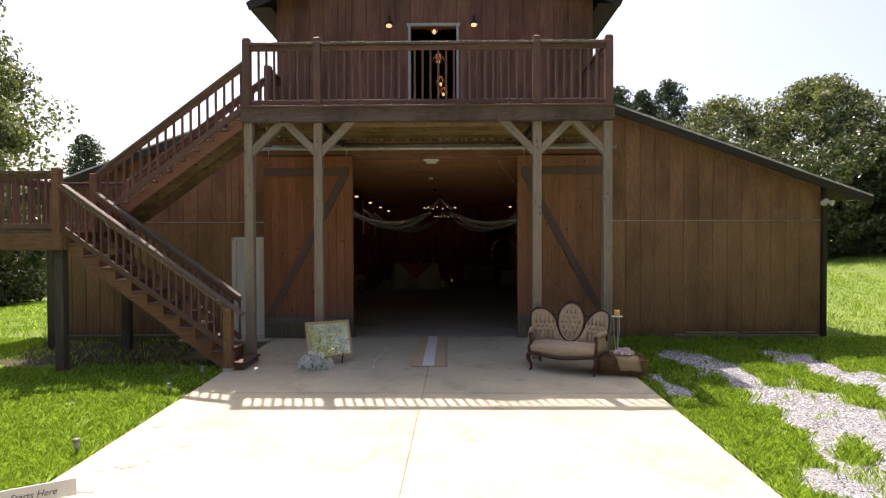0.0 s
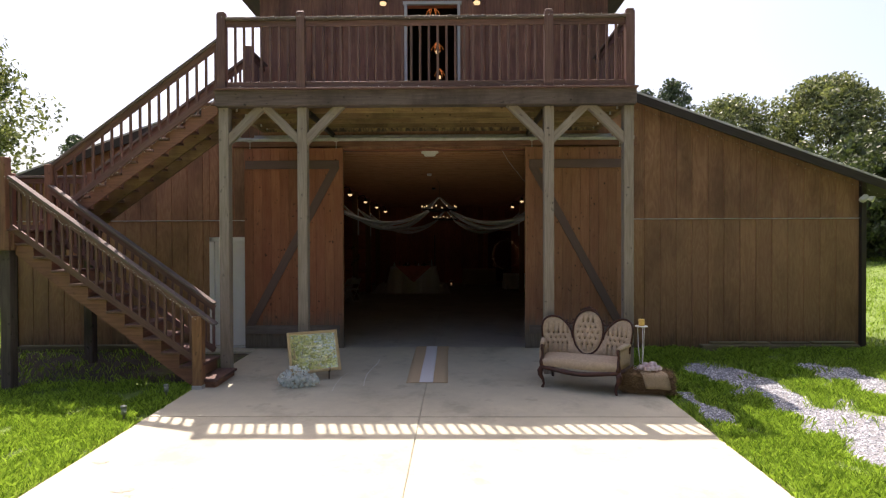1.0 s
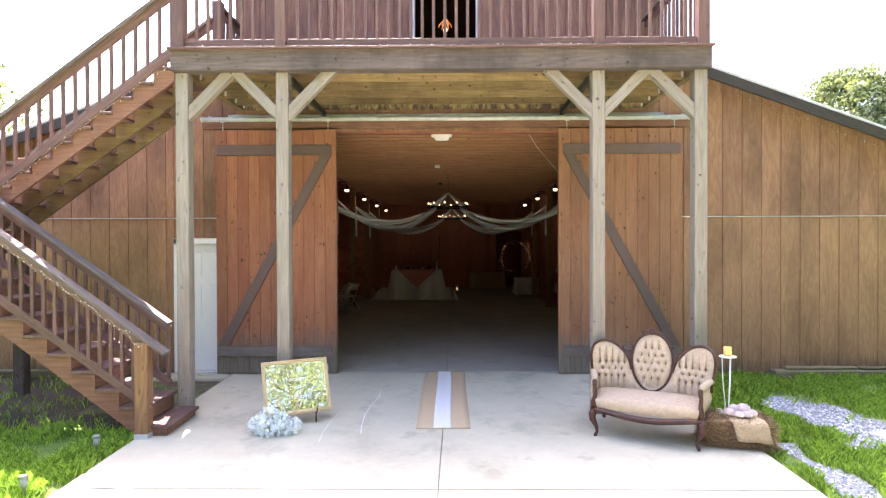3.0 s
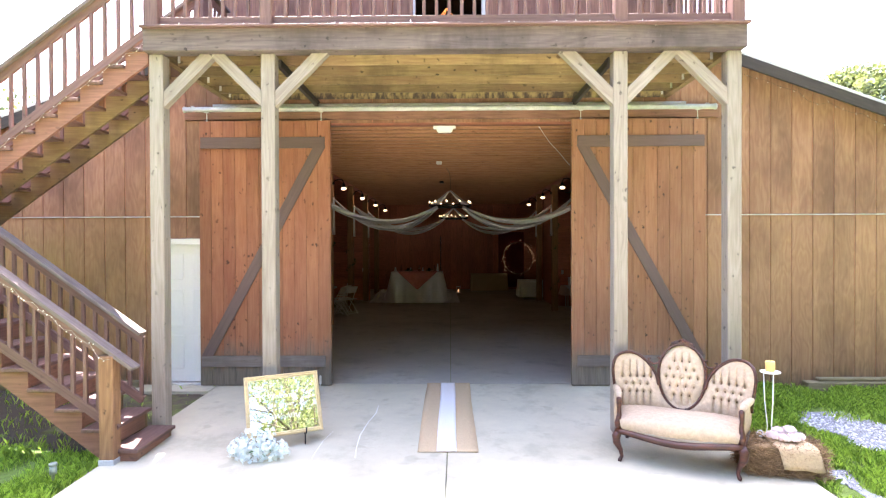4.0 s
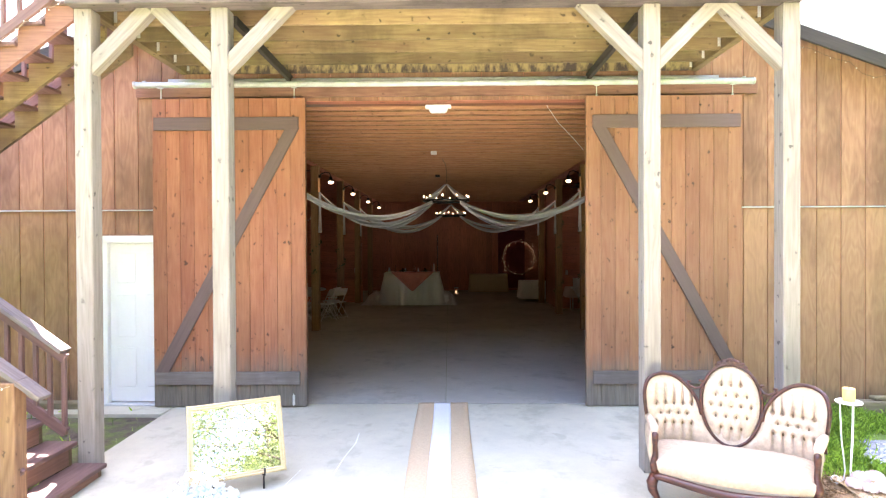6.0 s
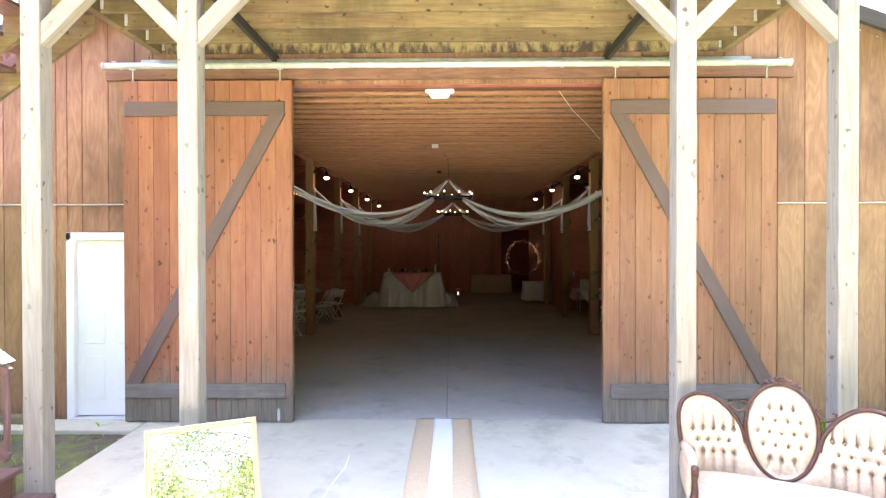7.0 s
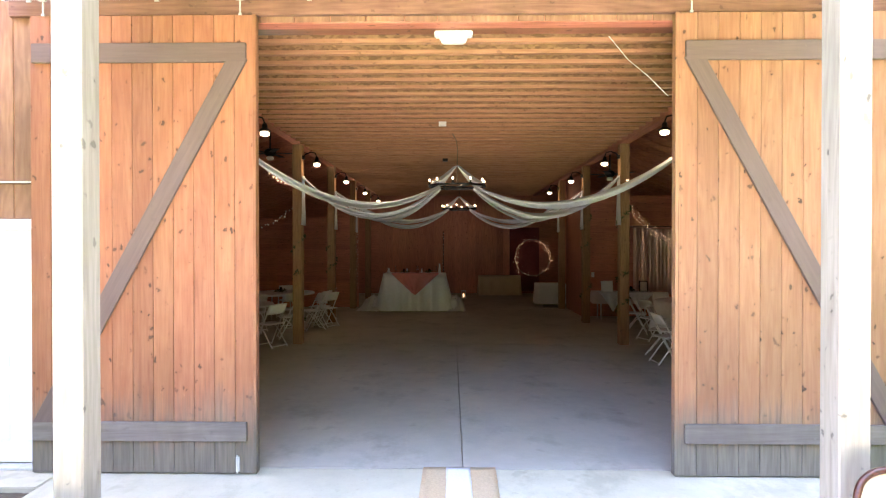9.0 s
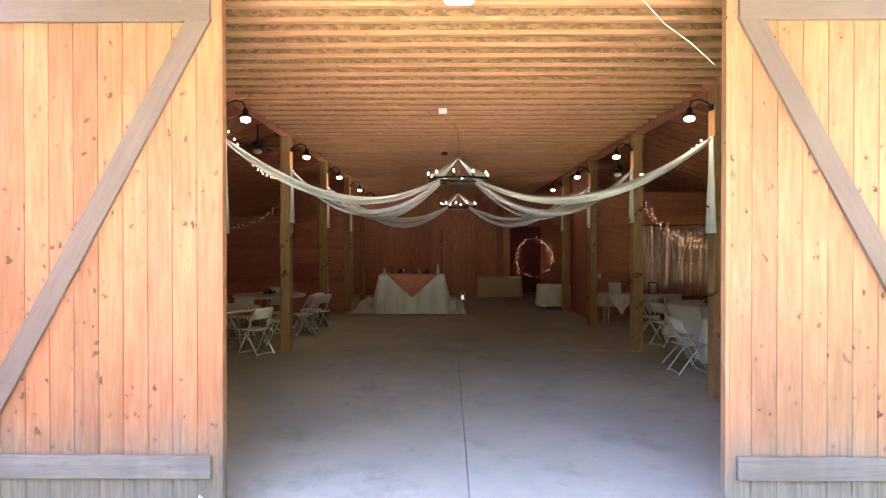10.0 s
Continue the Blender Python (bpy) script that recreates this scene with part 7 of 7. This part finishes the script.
light_string(along([(-7.5, NEWEL_Y - 0.07, 3.2), (-6.12, NEWEL_Y - 0.07, 3.2)], 0.05, 0.22, 4), 0.08, 0.0065, RAILBULB, "small clear bulbs strung along the landing rail", "railing lights", 34, WIREW)
light_string(along([(-6.0, -2.1, LAND + 0.20), (-3.38, -2.1, LAND + 0.20 + 2.62 * 0.708)], 0.03, 0.22, 5), 0.09, 0.0065, RAILBULB, "small clear bulbs strung along the upper stairs", "railing lights", 35, WIREW)


# ---- trees ----
def tree(x, y, height, radius, seed, mat=LEAVES, low=0.25, leafs=6000, size=0.22, label="broad leafy tree in full summer leaf", pine=False):
    rng = np.random.RandomState(seed)
    gz = float(ground_z(np.array(x), np.array(y)))
    t = empty("tree", (x, y, gz), label, "tree", "trees round the barn")
    bm = bmesh.new()
    top = height * 0.86
    lean = rng.randn(2) * 0.03 * height
    trunk = [(lean[0] * k * k / 25, lean[1] * k * k / 25, top * k / 5 - (0.15 if k == 0 else 0)) for k in range(6)]
    r0 = 0.02 * height
    tube(bm, trunk, [r0 * (1.0 - 0.17 * k) for k in range(6)], 8)
    part("trunk", bm, BARK, t, smooth=True)
    bm = bmesh.new()
    clumps = []
    n = 70 if pine else 130 if leafs > 18000 else 60
    for k in range(n):
        f = (k + 0.5) / n
        z = height * (low + (1 - low) * f) * 0.97
        env = (1 - f) ** 0.6 if pine else math.sin(math.pi * min(0.985, 0.16 + 0.84 * f)) ** 0.55
        a = k * 2.39996 + rng.rand() * 0.8
        rr = radius * env * (0.35 + 0.65 * math.sqrt(rng.rand())) * (0.8 + 0.4 * rng.rand())
        c = Vector((rr * math.cos(a), rr * math.sin(a), z))
        clumps.append((c, radius * (0.15 + 0.19 * rng.rand()) * (0.9 if pine else 1.0)))
        if k % 2 == 0:
            s = Vector((lean[0] * f * 0.6, lean[1] * f * 0.6, max(height * low * 0.6, z - rr * 0.6)))
            tube(bm, [s, s.lerp(c, 0.5) + Vector((0, 0, rr * 0.08)), c], [r0 * 0.32 * (1.1 - f), r0 * 0.2 * (1.1 - f), r0 * 0.06], 5)
    part("branchwork", bm, BARK, t, smooth=True)
    per = leafs // n
    allv, cnt = [], 0
    for c, r in clumps:
        d = rng.randn(per, 3)
        d /= np.linalg.norm(d, axis=1)[:, None]
        d *= (r * (0.35 + 0.75 * rng.rand(per)) ** 0.8)[:, None]
        d[:, 2] *= 0.7
        p = d + np.array(c)
        u = rng.randn(per, 3)
        u /= np.linalg.norm(u, axis=1)[:, None]
        w = np.cross(u, rng.randn(per, 3))
        w /= np.linalg.norm(w, axis=1)[:, None]
        s = (size * (0.6 + 0.8 * rng.rand(per)))[:, None]
        allv.append(np.stack([p - u * s, p + w * s * 0.5, p + u * s, p - w * s * 0.5], 1))
    v = np.concatenate(allv).reshape(-1, 3)
    v[:, 2] = np.maximum(v[:, 2], 0.1)
    f = np.arange(len(v)).reshape(-1, 4)
    ob = new("crown", fast_mesh("crown", v, f, mat))
    ob.parent = t
    return t


# paler copy of the leaf tone: sun on these crowns put into the colour
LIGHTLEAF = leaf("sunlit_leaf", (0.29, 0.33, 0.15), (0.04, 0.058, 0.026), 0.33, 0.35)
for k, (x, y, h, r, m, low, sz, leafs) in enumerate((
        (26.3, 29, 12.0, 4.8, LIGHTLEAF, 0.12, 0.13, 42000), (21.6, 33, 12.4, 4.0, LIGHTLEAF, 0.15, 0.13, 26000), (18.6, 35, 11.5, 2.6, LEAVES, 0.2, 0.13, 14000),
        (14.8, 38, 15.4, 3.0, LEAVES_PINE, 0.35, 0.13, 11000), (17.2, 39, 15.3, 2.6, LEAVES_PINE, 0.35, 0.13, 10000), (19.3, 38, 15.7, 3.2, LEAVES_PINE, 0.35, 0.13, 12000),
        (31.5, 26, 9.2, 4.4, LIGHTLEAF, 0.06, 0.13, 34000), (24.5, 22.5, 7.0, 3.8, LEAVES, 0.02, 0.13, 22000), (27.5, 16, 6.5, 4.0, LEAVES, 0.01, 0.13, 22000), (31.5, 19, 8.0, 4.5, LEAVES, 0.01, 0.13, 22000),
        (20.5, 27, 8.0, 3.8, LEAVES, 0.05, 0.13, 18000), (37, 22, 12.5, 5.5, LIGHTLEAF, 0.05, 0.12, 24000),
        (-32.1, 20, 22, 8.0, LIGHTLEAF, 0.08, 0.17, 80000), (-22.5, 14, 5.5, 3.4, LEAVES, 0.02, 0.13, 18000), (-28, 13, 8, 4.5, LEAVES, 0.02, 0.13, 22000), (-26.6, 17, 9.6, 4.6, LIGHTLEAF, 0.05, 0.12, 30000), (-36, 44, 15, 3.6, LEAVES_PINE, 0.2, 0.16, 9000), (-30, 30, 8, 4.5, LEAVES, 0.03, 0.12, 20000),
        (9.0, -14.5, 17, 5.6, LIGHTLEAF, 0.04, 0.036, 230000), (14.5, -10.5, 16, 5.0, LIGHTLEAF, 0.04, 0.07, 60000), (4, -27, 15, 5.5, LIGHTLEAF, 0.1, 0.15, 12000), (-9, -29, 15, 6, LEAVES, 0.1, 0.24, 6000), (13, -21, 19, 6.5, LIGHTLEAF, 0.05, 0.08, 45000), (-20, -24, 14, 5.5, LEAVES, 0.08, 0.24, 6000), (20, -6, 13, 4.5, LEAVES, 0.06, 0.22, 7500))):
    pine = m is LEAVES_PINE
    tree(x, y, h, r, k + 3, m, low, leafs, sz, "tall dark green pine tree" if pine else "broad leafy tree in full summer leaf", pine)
# the unseen wood that closes the lawn on the far side of the drive, added to block low sky light
for k, (x, y, h) in enumerate(((-33, -9, 17), (-36, -17, 19), (-29, -24, 20), (-22, -33, 21), (-13, -37, 20), (-4, -39, 22), (5, -40, 21), (14, -37, 22), (22, -32, 20), (28, -24, 21), (33, -15, 19), (34, -5, 17), (-18, -26, 18), (-7, -31, 19), (9, -32, 19), (19, -25, 18), (26, -14, 18))):
    tree(x, y, h, 6.2, k + 60, LEAVES, 0.03, 6600, 0.34)
bm = bmesh.new()
tube(bm, catenary((20.5, 25.5, 6.2), (42, 4, 7.5), 0.8, 16), 0.02, 5)
tagged(part("overhead_cable", bm, BLACK), "thin overhead cable among the trees", "cable")


# ---- gravel and grass ----
def lumps(x, y, f, seed):
    """Cheap smooth noise between -1 and 1."""
    r = np.random.RandomState(seed)
    out = np.zeros_like(x)
    for k in range(5):
        a = r.rand() * 6.28
        w = f * (0.7 + 0.9 * r.rand())
        out += np.sin((x * math.cos(a) + y * math.sin(a)) * w + r.rand() * 6.28)
    return out / 3.0


def gravel_amount(x, y):
    a = lumps(x, y, 2.6, 3) * 0.5 + lumps(x, y, 7.0, 4) * 0.35
    t1 = 1 - np.abs(x - (5.0 + 0.06 * np.sin(y * 1.1))) / 0.88
    t2 = 1 - np.abs(x - (6.60 - 0.10 * (y + 3) * 0.3)) / 0.58
    t3 = 1 - np.abs(x - (8.6 + 0.25 * (y + 1.0))) / 0.55
    far = np.clip((-1.15 - y) * 1.2, -1, 1)
    g = np.maximum(np.maximum(t1, t2 * 0.9), t3 * 0.8) - 0.22 + a * 1.15
    g = np.where(far < 0, -1, g * np.clip(far + 0.3, 0, 1))
    edge = 0.55 - np.abs(x - 3.55) / 0.22 + lumps(x, y, 4.0, 8) * 0.8 - 0.15
    g = np.maximum(g, np.where((y < -2.9) & (y > -4.3), edge, -1))
    spot = 0.9 - np.hypot((x - 3.85) / 0.45, (y + 6.9) / 0.5) + a * 0.4
    return np.maximum(g, spot)


def build_gravel():
    step = 0.05
    xs, ys = np.arange(3.3, 10.0, step), np.arange(-9.0, -0.9, step)
    gx, gy = np.meshgrid(xs, ys)
    amount = gravel_amount(gx, gy)
    nx = len(xs)
    keep = amount[:-1, :-1] > 0.12
    z = ground_z(gx, gy) + 0.006
    i = (np.arange(len(ys) - 1)[:, None] * nx + np.arange(nx - 1)[None])[keep]
    f = np.stack([i, i + 1, i + nx + 1, i + nx], 1)
    used, inv = np.unique(f, return_inverse=True)
    v = np.stack([gx.ravel(), gy.ravel(), z.ravel()], 1)[used]
    bed = plain("gravel_dust", (0.24, 0.24, 0.25), 0.95, 0, 0.3, 9, 0.5)
    ob = new("gravel_bed", fast_mesh("gravel_bed", v, inv.reshape(-1, 4), bed))
    tagged(ob, "worn dusty strips of gravel in the lawn", "gravel", kind="structure")
    rng = np.random.RandomState(2)
    n = 100000
    x, y = rng.uniform(3.3, 10.0, n), rng.uniform(-9.0, -1.0, n)
    keep = gravel_amount(x, y) > 0.05 + 0.35 * rng.rand(n)
    x, y = x[keep], y[keep]
    n = len(x)
    s = 0.006 + 0.014 * rng.rand(n) ** 2
    base = np.array([(1, 0, 0), (0, 1, 0), (-1, 0, 0), (0, -1, 0), (0, 0, 1), (0, 0, -1)], dtype=float)
    a = rng.rand(n) * 6.28
    jit = 1 + 0.35 * rng.randn(n, 6, 1).clip(-1.5, 1.5)
    p = base[None] * jit * s[:, None, None]
    p[..., 2] *= 0.7
    px = p[..., 0] * np.cos(a)[:, None] - p[..., 1] * np.sin(a)[:, None]
    py = p[..., 0] * np.sin(a)[:, None] + p[..., 1] * np.cos(a)[:, None]
    pz = p[..., 2]
    v = np.stack([px + x[:, None], py + y[:, None], pz + (ground_z(x, y) + 0.008)[:, None]], -1).reshape(-1, 3)
    t = np.array([(0, 1, 4), (1, 2, 4), (2, 3, 4), (3, 0, 4), (1, 0, 5), (2, 1, 5), (3, 2, 5), (0, 3, 5)])
    f = (t[None] + (np.arange(n) * 6)[:, None, None]).reshape(-1, 3)
    m, nn, l, bsdf = material("gravel_stone")
    g = nn.new("ShaderNodeNewGeometry")
    l.new(mix(nn, l, g.outputs["Random Per Island"], (0.17, 0.18, 0.21), (0.80, 0.82, 0.87)), bsdf.inputs["Base Color"])
    bsdf.inputs["Roughness"].default_value = 0.85
    ob = new("gravel", fast_mesh("gravel", v, f, m))
    tagged(ob, "loose pale grey gravel stones", "gravel", kind="stuff")


build_gravel()


def build_grass(name, x0, x1, y0, y1, n, h, w, seed, label):
    rng = np.random.RandomState(seed)
    x, y = rng.uniform(x0, x1, n), rng.uniform(y0, y1, n)
    tuft = lumps(x, y, 5.0, 5) * 0.5 + lumps(x, y, 13.0, 6) * 0.4
    keep = (gravel_amount(x, y) < 0.05 + 0.4 * rng.rand(n) ** 4) | (x < 3)
    keep &= ~((np.abs(x) < LEAN_X + 0.15) & (y > -0.02))
    keep &= ~((x > -3.42) & (x < 3.27))
    keep &= (tuft > -0.62 + 0.5 * rng.rand(n))
    bare = (x < -3.42) & (x > -8) & (y > -2.6)
    keep &= ~(bare & (rng.rand(n) < 0.90))
    keep &= ~((x < -3.42) & (x > -4.7) & (y > -2.0) & (rng.rand(n) < 0.93))
    # grass here is thin, and thinned further to carry part of the shade
    keep &= ~((x < -3.42) & (x > -7.5) & (y > -3.1) & (rng.rand(n) < 0.55))
    x, y, tuft = x[keep], y[keep], tuft[keep]
    n = len(x)
    z = ground_z(x, y)
    hh = h * (0.45 + 0.85 * rng.rand(n)) * (1 + 0.45 * tuft)
    a = rng.rand(n) * 6.28
    lean = 0.1 + 0.65 * rng.rand(n)
    b = rng.rand(n) * 6.28
    ww = w * (0.7 + 0.6 * rng.rand(n))
    dx, dy = np.cos(a) * ww / 2, np.sin(a) * ww / 2
    lx, ly = np.cos(b) * hh * lean, np.sin(b) * hh * lean
    v = np.stack([np.stack([x - dx, y - dy, z - 0.01], 1), np.stack([x + dx, y + dy, z - 0.01], 1), np.stack([x + lx * 0.4 + dx * 0.7, y + ly * 0.4 + dy * 0.7, z + hh * 0.62], 1), np.stack([x + lx, y + ly, z + hh * (1.05 - 0.35 * lean)], 1)], 1).reshape(-1, 3)
    f = np.arange(len(v)).reshape(-1, 4)
    ob = new(name, fast_mesh(name, v, f, GRASS))
    tagged(ob, label, "grass", kind="stuff")


build_grass("grass", -9.5, -3.40, -9.5, -0.1, 300000, 0.095, 0.0042, 1, "bright green lawn grass beside the driveway")
build_grass("grass", 3.25, 9.5, -9.0, 0.0, 300000, 0.095, 0.0042, 2, "bright green lawn grass among gravel strips")
build_grass("grass", 8.3, 26, -7, 22, 110000, 0.09, 0.011, 3, "bright green lawn grass behind the barn corner")
build_grass("grass", -26, -8.3, -9, 16, 90000, 0.10, 0.013, 4, "bright green lawn grass beyond the stairs")
